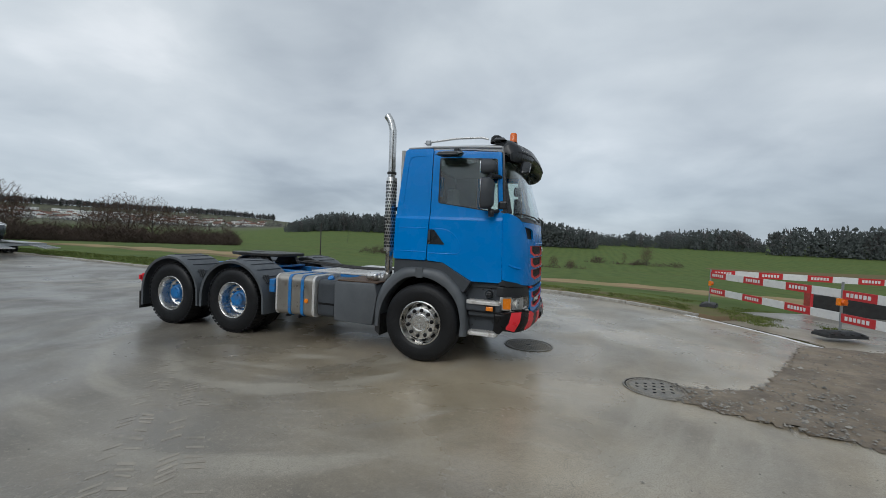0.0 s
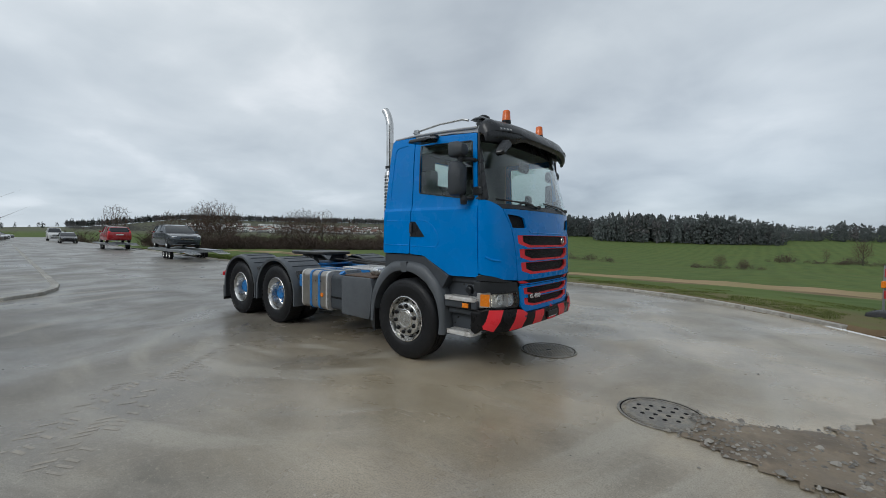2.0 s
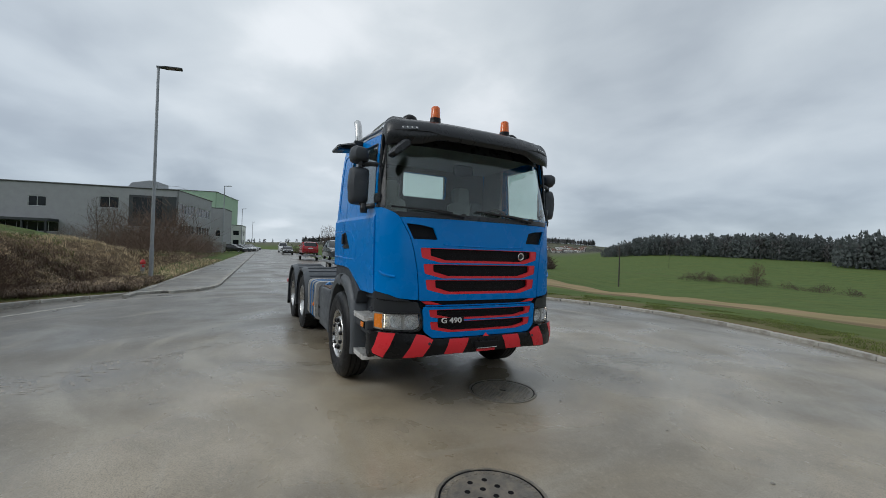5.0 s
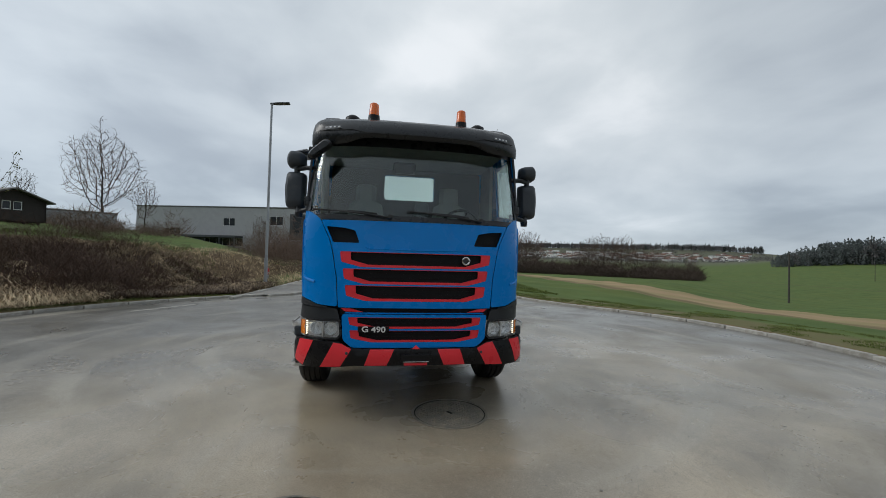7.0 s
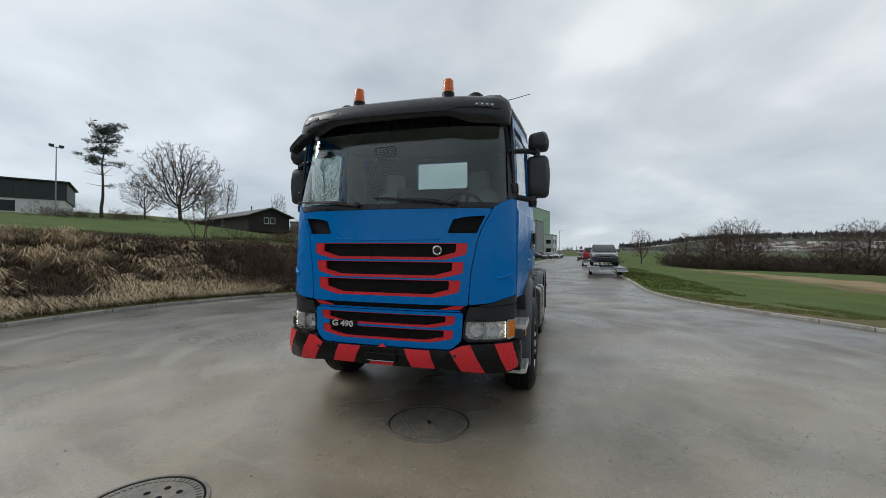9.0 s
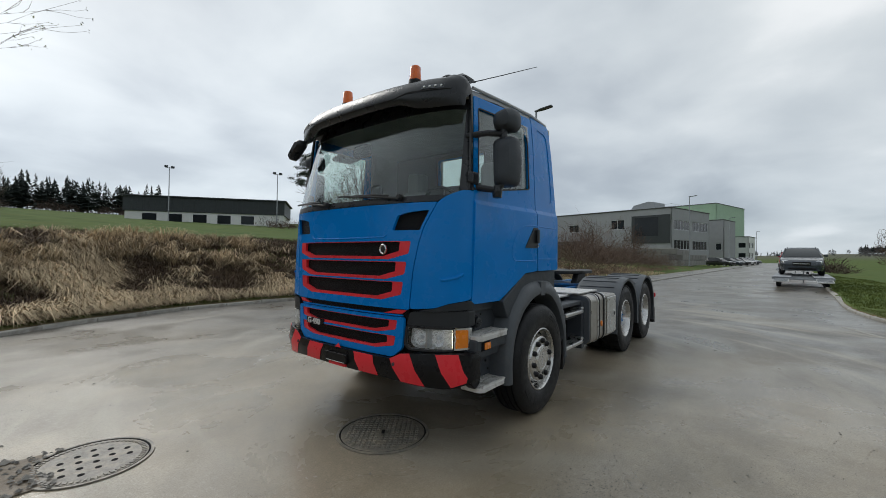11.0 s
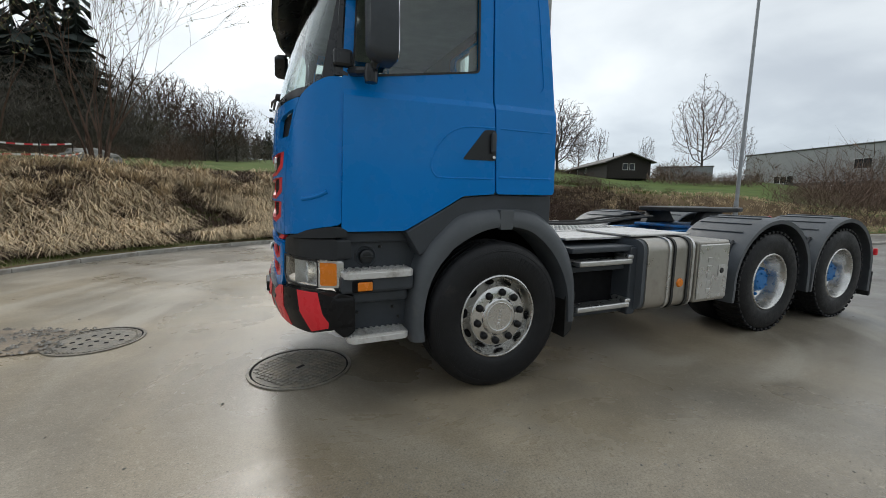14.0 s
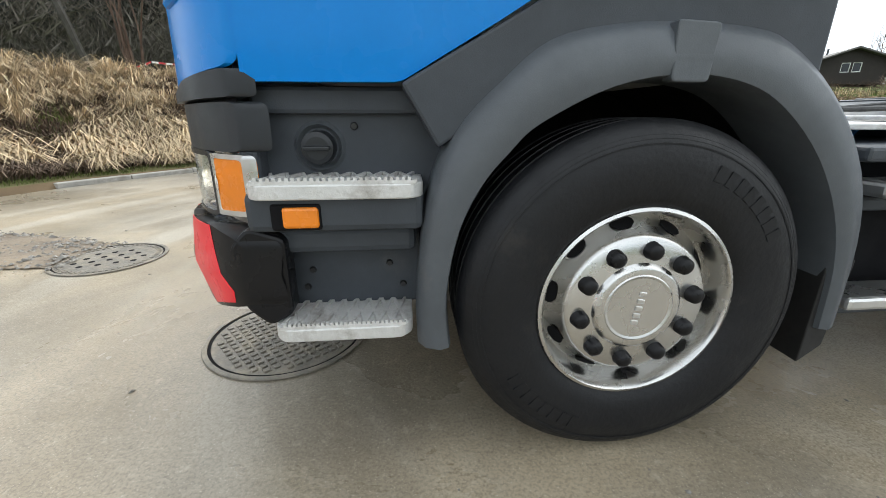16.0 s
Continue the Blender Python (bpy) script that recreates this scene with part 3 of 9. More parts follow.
def asphalt_material():
    """Wet asphalt under a thin film of brown mud: dark wet streaks, pale smears, tyre tracks, fine aggregate."""
    m = bpy.data.materials.new("wet_muddy_asphalt")
    m.use_nodes = True
    n, l = m.node_tree.nodes, m.node_tree.links
    b = n["Principled BSDF"]
    co = n.new("ShaderNodeTexCoord")

    def nz(s, det=5.0, ro=0.55, dist=0.0, stretch=None, turn=0.0):
        t = n.new("ShaderNodeTexNoise")
        t.inputs["Scale"].default_value, t.inputs["Detail"].default_value = s, det
        t.inputs["Roughness"].default_value, t.inputs["Distortion"].default_value = ro, dist
        if stretch:
            mp = n.new("ShaderNodeMapping")
            mp.inputs["Scale"].default_value = stretch
            mp.inputs["Rotation"].default_value = (0, 0, turn)
            l.new(co.outputs["Object"], mp.inputs[0])
            l.new(mp.outputs[0], t.inputs["Vector"])
        else:
            l.new(co.outputs["Object"], t.inputs["Vector"])
        return t.outputs["Fac"]

    def span(v, a, c, lo=0.0, hi=1.0):
        r = n.new("ShaderNodeMapRange")
        r.interpolation_type = "SMOOTHSTEP"
        l.new(v, r.inputs[0])
        for i, q in enumerate((a, c, lo, hi)):
            r.inputs[i + 1].default_value = q
        return r.outputs[0]

    def mx(fac, a, c, kind="MIX"):
        q = n.new("ShaderNodeMix")
        q.data_type, q.blend_type = "RGBA", kind
        for s, v in ((0, fac), (6, a), (7, c)):
            if isinstance(v, (int, float)):
                q.inputs[s].default_value = v
            elif isinstance(v, tuple):
                q.inputs[s].default_value = (*v, 1)
            else:
                l.new(v, q.inputs[s])
        return q.outputs[2]

    def mt(op, a, c, clamp=False):
        q = n.new("ShaderNodeMath")
        q.operation, q.use_clamp = op, clamp
        for i, v in enumerate((a, c)):
            if isinstance(v, (int, float)):
                q.inputs[i].default_value = v
            else:
                l.new(v, q.inputs[i])
        return q.outputs[0]

    sp = n.new("ShaderNodeSeparateXYZ")
    l.new(co.outputs["Object"], sp.inputs[0])
    dx, dy = mt("SUBTRACT", sp.outputs[0], CX), mt("SUBTRACT", sp.outputs[1], CY)
    r = mt("SQRT", mt("ADD", mt("MULTIPLY", dx, dx), mt("MULTIPLY", dy, dy)), 0)
    # mud lies in the circle, thicker towards the open patch, and thins out along the road
    mx2, my2 = mt("SUBTRACT", sp.outputs[0], 2.8), mt("SUBTRACT", sp.outputs[1], 0.9)
    rm = mt("SQRT", mt("ADD", mt("MULTIPLY", mx2, mx2), mt("MULTIPLY", my2, my2)), 0)
    reach = span(rm, 2.4, 9.5, 1.0, 0.0)
    blot = nz(0.35, 6.0, 0.6, 0.6)
    mud = mt("MULTIPLY", reach, span(blot, 0.30, 0.62, 0.35, 1.0), True)
    # rings smeared by turning wheels, and straight streaks along the lane
    ring = n.new("ShaderNodeTexNoise")
    ring.noise_dimensions = "2D"
    ring.inputs["Scale"].default_value, ring.inputs["Detail"].default_value = 1.0, 6.0
    cv = n.new("ShaderNodeCombineXYZ")
    l.new(mt("MULTIPLY", r, 2.2), cv.inputs[0])
    l.new(mt("MULTIPLY", mt("ARCTAN2", dy, dx), 1.3), cv.inputs[1])
    l.new(cv.outputs[0], ring.inputs["Vector"])
    rings = span(ring.outputs["Fac"], 0.5, 0.72)
    streak = span(nz(1.0, 6.0, 0.6, 0.3, (0.16, 1.7, 1), 0.35), 0.5, 0.72)
    streak2 = span(nz(1.0, 5.0, 0.6, 0.3, (0.2, 2.6, 1), -0.9), 0.55, 0.75)
    grain = nz(90, 3.0, 0.7)
    tar = mx(span(nz(1.3, 6.0), 0.3, 0.7), (0.085, 0.080, 0.072), (0.155, 0.146, 0.130))
    clay = mx(span(nz(0.8, 7.0, 0.6), 0.3, 0.7), (0.275, 0.222, 0.145), (0.48, 0.40, 0.285))
    col = mx(mud, tar, clay)
    pale = mt("MULTIPLY", mt("MAXIMUM", mt("MULTIPLY", rings, 0.95), mt("MAXIMUM", mt("MULTIPLY", streak, 0.55), mt("MULTIPLY", streak2, 0.4))), span(nz(0.22, 3.0), 0.35, 0.65, 0.25, 1.0))
    col = mx(mt("MULTIPLY", pale, 0.75), col, (0.44, 0.405, 0.335))
    col = mx(span(grain, 0.40, 0.68, 0.0, 0.5), col, (0.10, 0.086, 0.062))
    col = mx(span(nz(130, 2.0, 0.6), 0.60, 0.74, 0.0, 0.55), col, (0.56, 0.51, 0.42))
    mott = nz(22, 6.0, 0.7)
    col = mx(span(mott, 0.54, 0.72, 0.0, 0.45), col, (0.115, 0.096, 0.066))
    col = mx(span(mott, 0.46, 0.30, 0.0, 0.30), col, (0.52, 0.46, 0.36))
    l.new(col, b.inputs["Base Color"])
    wet = span(nz(0.55, 7.0, 0.6, 0.5), 0.36, 0.66)
    rough = n.new("ShaderNodeMapRange")
    l.new(wet, rough.inputs[0])
    rough.inputs[3].default_value, rough.inputs[4].default_value = 0.17, 0.40
    l.new(mt("ADD", mt("ADD", rough.outputs[0], mt("MULTIPLY", pale, 0.10)), mt("MULTIPLY", mt("SUBTRACT", 1.0, mud), 0.10)), b.inputs["Roughness"])
    b.inputs["Specular IOR Level"].default_value = 0.55
    bp = n.new("ShaderNodeBump")
    bp.inputs["Strength"].default_value, bp.inputs["Distance"].default_value = 0.22, 0.006
    l.new(mt("ADD", mt("MULTIPLY", grain, 0.5), mt("MULTIPLY", nz(14, 5.0, 0.6), 0.7)), bp.inputs["Height"])
    l.new(bp.outputs[0], b.inputs["Normal"])
    return m


M["asphalt"] = asphalt_material()
bm = bmesh.new()
vs = [bm.verts.new((x, y, 0)) for x, y in PAVED]
es = [bm.edges.new((vs[i], vs[(i + 1) % len(vs)])) for i in range(len(vs))]
bmesh.ops.triangle_fill(bm, use_beauty=True, edges=es)
bmesh.ops.recalc_face_normals(bm, faces=bm.faces)
if sum(f.normal.z for f in bm.faces) < 0:
    bmesh.ops.reverse_faces(bm, faces=bm.faces)
road = tagged(part("road", bm, "asphalt"), "wet asphalt turning circle and road filmed with brown mud", "road", kind="structure")

# ---- the tractor truck: x forward from the front axle, y to its left ----
def rounded(poly, r, n=4):
    """The polygon with its corners rounded."""
    out = []
    for i, p in enumerate(poly):
        a, p, b = Vector(poly[i - 1]), Vector(p), Vector(poly[(i + 1) % len(poly)])
        ra = min(r, (a - p).length * 0.45, (b - p).length * 0.45)
        s, t = p + (a - p).normalized() * ra, p + (b - p).normalized() * ra
        for k in range(n + 1):
            f = k / n
            out.append(tuple((1 - f) ** 2 * s + 2 * f * (1 - f) * p + f * f * t))
    return out


def curve_through(pts, n=4):
    out = []
    for i in range(len(pts) - 1):
        p0, p1, p2, p3 = (Vector(pts[max(0, min(len(pts) - 1, j))]) for j in (i - 1, i, i + 1, i + 2))
        for k in range(n):
            t = k / n
            out.append(tuple(0.5 * (2 * p1 + (p2 - p0) * t + (2 * p0 - 5 * p1 + 4 * p2 - p3) * t * t + (3 * p1 - p0 - 3 * p2 + p3) * t ** 3)))
    return out + [tuple(pts[-1])]


def plate(outer, mapper, thick=0.012, holes=(), cu=(), cv=(), sharp=35):
    """A panel drawn flat as an outline with holes, cut so that it can bend, given thickness and laid onto a curved face."""
    bm = bmesh.new()
    es = []
    for loop in (outer, *holes):
        vs = [bm.verts.new((*p, 0)) for p in loop]
        es += [bm.edges.new((vs[i], vs[(i + 1) % len(vs)])) for i in range(len(vs))]
    bmesh.ops.triangle_fill(bm, use_beauty=True, edges=es)
    for axis, cuts in ((0, cu), (1, cv)):
        for c in cuts:
            no = (1, 0, 0) if axis == 0 else (0, 1, 0)
            bmesh.ops.bisect_plane(bm, geom=bm.verts[:] + bm.edges[:] + bm.faces[:], plane_co=Vector(no) * c, plane_no=no)
    r = bmesh.ops.extrude_face_region(bm, geom=bm.faces[:])
    for g in r["geom"]:
        if isinstance(g, bmesh.types.BMVert):
            g.co.z = thick
    for v in bm.verts:
        v.co = mapper(v.co.x, v.co.y, v.co.z)
    bmesh.ops.recalc_face_normals(bm, faces=bm.faces)
    for f in bm.faces:
        f.smooth = True
    for e in bm.edges:
        e.smooth = len(e.link_faces) == 2 and e.calc_face_angle(0) < radians(sharp)
    return bm


def soften(bm, sharp=35):
    for f in bm.faces:
        f.smooth = True
    for e in bm.edges:
        e.smooth = len(e.link_faces) == 2 and e.calc_face_angle(0) < radians(sharp)
    return bm


WZ = ((0.3, 1.165), (1.10, 1.178), (1.35, 1.192), (1.78, 1.196), (1.88, 1.194), (1.915, 1.178), (1.95, 1.174), (2.05, 1.170), (2.5, 1.146), (2.75, 1.122), (2.83, 1.105))


def cab_width(z):
    return float(np.interp(z, [p[0] for p in WZ], [p[1] for p in WZ]))


def nose(y):
    q = min(1.0, abs(y) / 1.2)
    return 1.0 + 0.385 * (1 - q ** 3) ** 0.573


def lean(z):
    return float(np.interp(z, (0.4, 1.1, 1.5, 1.9, 2.0, 2.6, 2.9), (0.0, 0.0, 0.012, 0.04, 0.055, 0.23, 0.33)))


def draw_in(x):
    """The cab narrows towards its front corners."""
    return 1.0 - 0.058 * smoothstep(0.05, 1.15, x) ** 0.8


def slim(y, from_y=0.9, k=0.735):
    """The front's outer edges pulled in to meet the narrowed sides."""
    a = abs(y)
    return math.copysign(a if a < from_y else from_y + (a - from_y) * k, y)


def side_map(g, out=0.0):
    return lambda x, z, d: Vector((x, g * (cab_width(z) * draw_in(x) + out - d), z))


def front_map(out=0.0):
    return lambda y, z, d: Vector((nose(y) - lean(z) + out - d, slim(y), z))


CUT_Z = [p[0] for p in WZ]
CUT_Y = [s * v for v in (0.0, 0.2, 0.4, 0.55, 0.7, 0.8, 0.88, 0.95, 1.0, 1.05, 1.09, 1.12, 1.145, 1.165, 1.18) for s in ((1, -1) if v else (1,))]
FRONT_Z = [1.1, 1.3, 1.5, 1.7, 1.9, 2.0, 2.2, 2.4, 2.6, 2.8]

truck = thing("truck", "blue three-axle tractor truck with striped bumper on wet asphalt", "truck")
cab = part("cab", plate(rounded([(-0.41, 1.2), (-0.41, 2.8), (0.95, 2.8), (0.95, 1.2)], 0.05), lambda x, z, d: Vector((x, -1.0 + 0.001 * d, z)), 0.002), "void", truck, "blue painted steel cab with pale grey roof")
# the cab part itself is the dark inner lining: floor, low walls and pillars
cab_bm = bmesh.new()
add_box(cab_bm, (-0.40, -1.06, 1.12), (1.0, 1.06, 1.30))
for g in (1, -1):
    add_box(cab_bm, (-0.40, g * 1.09 - 0.02, 1.2), (0.45, g * 1.09 + 0.02, 2.0))
    add_box(cab_bm, (0.45, g * 1.04 - 0.02, 1.2), (1.0, g * 1.04 + 0.02, 1.96))
    add_box(cab_bm, (-0.40, g * 1.07 - 0.02, 2.0), (0.10, g * 1.07 + 0.02, 2.80))
add_box(cab_bm, (-0.41, -1.1, 1.2), (-0.37, 1.1, 2.30))
add_box(cab_bm, (-0.41, -1.1, 2.3), (-0.37, -0.315, 2.8))
add_box(cab_bm, (-0.41, 0.37, 2.3), (-0.37, 1.1, 2.8))
add_box(cab_bm, (-0.41, -0.38, 2.665), (-0.37, 0.38, 2.8))
add_box(cab_bm, (-0.40, -1.03, 2.74), (0.95, 1.03, 2.80))
add_box(cab_bm, (0.9, -0.86, 1.05), (1.20, 0.86, 1.80))
cab_bm.to_mesh(cab.data)
cab_bm.free()
cab.data.materials.clear()
cab.data.materials.append(M["fabric"])

# outer skin, side by side
for g, side in ((1, "l"), (-1, "r")):
    sm = side_map(g)
    rear = rounded([(-0.435, 1.34), (-0.42, 1.9), (-0.34, 2.79), (-0.30, 2.82), (0.055, 2.82), (0.062, 2.0), (0.035, 1.34)], 0.03)
    pocket = rounded([(-0.33, 2.02), (-0.27, 2.70), (-0.02, 2.72), (0.0, 1.98)], 0.07)
    part("side_panel", plate(rear, sm, 0.02, [pocket], (-0.2,), CUT_Z, 9), "blue", cab)
    part("side_pocket", plate(rounded([(-0.36, 1.93), (-0.28, 2.74), (0.02, 2.76), (0.03, 1.89)], 0.06), side_map(g, -0.006), 0.01, (), (-0.2,), CUT_Z), "blue", cab)
    dr = [(0.047, 1.34), (0.074, 2.0), (0.068, 2.79), (0.955, 2.75), (1.005, 2.05), (1.032, 1.105), (0.65, 1.105), (0.42, 1.235), (0.27, 1.325)]
    pane = rounded([(0.172, 2.097), (0.162, 2.683), (0.903, 2.663), (0.949, 2.017), (0.90, 1.996)], 0.03)
    door = part("door", plate(rounded(dr, 0.02), sm, 0.03, [pane], (0.2, 0.3, 0.4, 0.5, 0.6, 0.7, 0.8, 0.9), CUT_Z, 9), "blue", cab)
    part("door_glass", plate(rounded([(0.15, 2.06), (0.15, 2.70), (0.92, 2.68), (0.965, 1.99)], 0.03), side_map(g, -0.014), 0.005, (), (), CUT_Z), "glass", door).visible_shadow = False
    rim_o = rounded([(0.166, 2.092), (0.157, 2.688), (0.908, 2.668), (0.955, 2.013), (0.90, 1.99)], 0.03)
    part("window_seal", plate(rim_o, side_map(g, 0.003), 0.008, [rounded([(0.179, 2.102), (0.169, 2.678), (0.899, 2.658), (0.944, 2.022), (0.90, 2.003)], 0.026)], (), CUT_Z), "rubber", door)
    part("wind_deflector", plate(rounded([(0.18, 2.52), (0.17, 2.68), (0.62, 2.675), (0.60, 2.60), (0.22, 2.59)], 0.02), side_map(g, 0.022), 0.004, (), (), CUT_Z), "glass", door)
    # door handle in its dark scoop
    scoop = part("handle_scoop", plate(rounded([(0.05, 1.555), (0.055, 1.745), (0.135, 1.745), (0.285, 1.555)], 0.018), side_map(g, 0.006), 0.012, (), (), CUT_Z), "visor", door, "black handle recess")
    part("door_handle", box((0.062, g * 1.215 - 0.014, 1.60), (0.098, g * 1.215 + 0.014, 1.73), 0.012), "plastic", scoop)
    part("key_lock", lathe([(0, 0.004), (0.011, 0.004), (0.011, -0.02)], pose(0.075, g * 1.212, 1.575, -90 * g, 0, 0), 14), "steel", scoop)
    sw = [(0.06, 1.440), (0.40, 1.438), (0.465, 1.455), (0.490, 1.51), (0.470, 1.59), (0.41, 1.68), (0.33, 1.735), (0.24, 1.757), (0.06, 1.760)]
    part("swage_line", tube([(x, g * (cab_width(z) * draw_in(x) - 0.004), z) for x, z in curve_through(sw, 4)], 0.008, 8), "blue", door)
    part("side_swage", tube([(x, g * (cab_width(1.45) - 0.004), 1.45) for x in (-0.40, 0.02)], 0.009, 8), "blue", cab)
    part("side_swage", tube([(x, g * (cab_width(1.76) - 0.004), 1.76) for x in (-0.38, 0.02)], 0.008, 8), "blue", cab)
    # ghost of old lettering on the door: a faint patch of cleaner paint in bars
    # front corner panel, its tail fin and the dark intake above
    fm = front_map()
    corner = [(g * y, z) for y, z in ((1.187, 1.14), (1.187, 1.982), (1.13, 1.982), (1.06, 1.955), (0.99, 1.922), (0.94, 1.886), (0.906, 1.83), (0.841, 1.70), (0.807, 1.58), (0.766, 1.35), (0.745, 1.068), (0.95, 1.085), (1.05, 1.115))]
    cp = part("corner_panel", plate(rounded(corner, 0.025), fm, 0.02, (), CUT_Y, FRONT_Z), "blue", cab)
    part("corner_swage", tube([(nose(g * y) - lean(z) - 0.002, slim(g * y), z) for y, z in ((0.99, 1.295), (1.05, 1.30), (1.11, 1.315), (1.15, 1.34))], 0.014, 8), "blue", cp)
    # A pillar, black
    pil = [(g * y, z) for y, z in ((1.185, 1.988), (1.165, 2.10), (1.09, 2.80), (1.03, 2.80), (1.10, 2.0), (1.11, 1.978))]
    part("windscreen_pillar", plate(pil, front_map(0.002), 0.03, (), CUT_Y, FRONT_Z), "visor", cab)
    part("pillar_side", plate(rounded([(0.965, 2.76), (1.015, 2.05), (1.03, 1.985), (1.056, 1.985), (1.03, 2.2), (0.985, 2.76)], 0.005), side_map(g, -0.002), 0.02, (), (), CUT_Z), "visor", cab)
    # dark trim step under the corner and over the headlamp
    trim = [(g * y, z) for y, z in ((1.19, 1.07), (1.19, 1.136), (1.05, 1.111), (0.95, 1.081), (0.84, 1.066), (0.84, 1.058), (0.98, 1.06), (1.08, 1.064))]
    part("trim_strip", plate(rounded(trim, 0.012), front_map(0.012), 0.06, (), CUT_Y), "trim", cab)
    # added near-black sheet that stands in for the shade in the trim gaps
    part("trim_backing", plate([(g * y, z) for y, z in ((0.74, 0.96), (0.74, 1.12), (1.16, 1.16), (1.16, 0.96))], front_map(-0.035), 0.01, (), CUT_Y), "void", cab)
    brow = [(g * y, z) for y, z in ((1.185, 0.937), (1.185, 1.06), (1.06, 1.056), (0.84, 1.054), (0.745, 1.046), (0.715, 0.945))]
    part("headlamp_brow", plate(rounded(brow, 0.02), front_map(-0.006), 0.075, (), CUT_Y), "trim", cab)

PANEL_EDGE = [(0.736, 1.062), (0.758, 1.35), (0.799, 1.58), (0.833, 1.70), (0.898, 1.83), (0.932, 1.886)]
# slots: half width at the top, top, bottom
SLOTS_UP = [(0.735, 1.588, 1.444), (0.705, 1.428, 1.286), (0.68, 1.272, 1.126)]
SLOTS_LOW = [(0.64, 0.974, 0.868), (0.625, 0.852, 0.742)]


def slot_outline(w, zt, zb):
    zm = zb + 0.32 * (zt - zb)
    return [(-w, zt), (w, zt), (w - 0.015, zm), (w - 0.20, zb), (0.20 - w, zb), (0.015 - w, zm)]


front = part("front_panel", plate(
    rounded([(s * y, z) for s, edge in ((-1, PANEL_EDGE), (1, PANEL_EDGE[::-1])) for y, z in edge], 0.014), front_map(), 0.025,
    [rounded(h, 0.016, 3) for h in (
        *[slot_outline(*v) for v in SLOTS_UP],
        [(0.555, 1.672), (0.60, 1.79), (0.70, 1.812), (0.872, 1.826), (0.814, 1.70), (0.806, 1.672)],
        [(-0.806, 1.672), (-0.814, 1.70), (-0.872, 1.826), (-0.70, 1.812), (-0.60, 1.79), (-0.555, 1.672)])],
    CUT_Y, FRONT_Z), "blue", cab, "blue grille panel")
part("emblem_ridge", tube([(nose(y) - lean(z) - 0.003, y, z) for y, z in ((-0.50, 1.64), (-0.47, 1.622), (-0.2, 1.617), (0, 1.615), (0.2, 1.617), (0.47, 1.622), (0.50, 1.64))], 0.009, 8), "blue", front)
lower = part("lower_grille_panel", plate(
    rounded([(-0.70, 1.0), (0.70, 1.0), (0.685, 0.76), (0.60, 0.69), (-0.60, 0.69), (-0.685, 0.76)], 0.03), front_map(0.004), 0.025,
    [rounded(slot_outline(*v), 0.014, 3) for v in SLOTS_LOW],
    CUT_Y), "blue", cab, "blue lower grille flap")
part("grille_gap", plate([(-0.72, 0.985), (-0.72, 1.08), (0.72, 1.08), (0.72, 0.985)], front_map(-0.03), 0.01, (), CUT_Y), "mesh", front)
part("grille_gap_lip", plate(rounded([(-0.68, 1.006), (-0.66, 1.018), (0.66, 1.018), (0.68, 1.006)], 0.006), front_map(-0.012), 0.015, (), CUT_Y), "blue", front)
for s in (1, -1):
    part("gap_end", plate(rounded([(s * 0.50, 1.022), (s * 0.62, 1.055), (s * 0.71, 1.055), (s * 0.67, 1.026)], 0.006), front_map(-0.008), 0.02, (), CUT_Y), "red", front)
for w0, zt, zb, own in [(*v, front) for v in SLOTS_UP] + [(*v, lower) for v in SLOTS_LOW]:
    e = 0.10 if own is front else 0.085
    lip = 0.024 if own is front else 0.018
    zm = zb + lip + 0.36 * (zt - zb - lip)
    hole = [(e - w0, zt - 0.006), (w0 - e, zt - 0.006), (w0 - e - 0.004, zm), (w0 - e - 0.165, zb + lip), (e + 0.165 - w0, zb + lip), (e + 0.004 - w0, zm)]
    part("slot_frame", plate(rounded(slot_outline(w0, zt, zb), 0.012, 3), front_map(-0.003), 0.024, [rounded(hole, 0.01, 3)], CUT_Y), "red", own, "red slot surround")
    back = part("grille_mesh", plate([(-w0 + 0.03, zb + 0.012), (-w0 + 0.03, zt - 0.004), (w0 - 0.03, zt - 0.004), (w0 - 0.03, zb + 0.012)], front_map(-0.03), 0.006, (), CUT_Y), "mesh", own)
    for k in range(2):
        z = zb + (zt - zb) * (0.40 + 0.26 * k)
        half = w0 - e - 0.02 if k else w0 - e - 0.09
        part("grille_rib", plate([(-half, z), (-half, z + 0.005), (half, z + 0.005), (half, z)], front_map(-0.027), 0.004, (), CUT_Y), "mesh", back)
for s in (1, -1):
    part("air_intake", plate([(s * y, z) for y, z in ((0.54, 1.665), (0.57, 1.80), (0.88, 1.835), (0.815, 1.665))], front_map(-0.03), 0.006, (), CUT_Y, FRONT_Z), "mesh", front, "black corner intake")
# emblem (plain shape) and model badge
part("emblem", lathe([(0.024, 0.004), (0.034, 0.013), (0.042, 0.008), (0.044, 0.0)], pose(nose(0.47) - lean(1.52) - 0.004, 0.475, 1.525) @ pose(0, 0, 0, 0, 90, 0), 24), "steel", front)
part("emblem_core", lathe([(0, 0.009), (0.024, 0.007), (0.03, 0.0)], pose(nose(0.47) - lean(1.52) - 0.004, 0.475, 1.525) @ pose(0, 0, 0, 0, 90, 0), 20), "steel_dark", front)


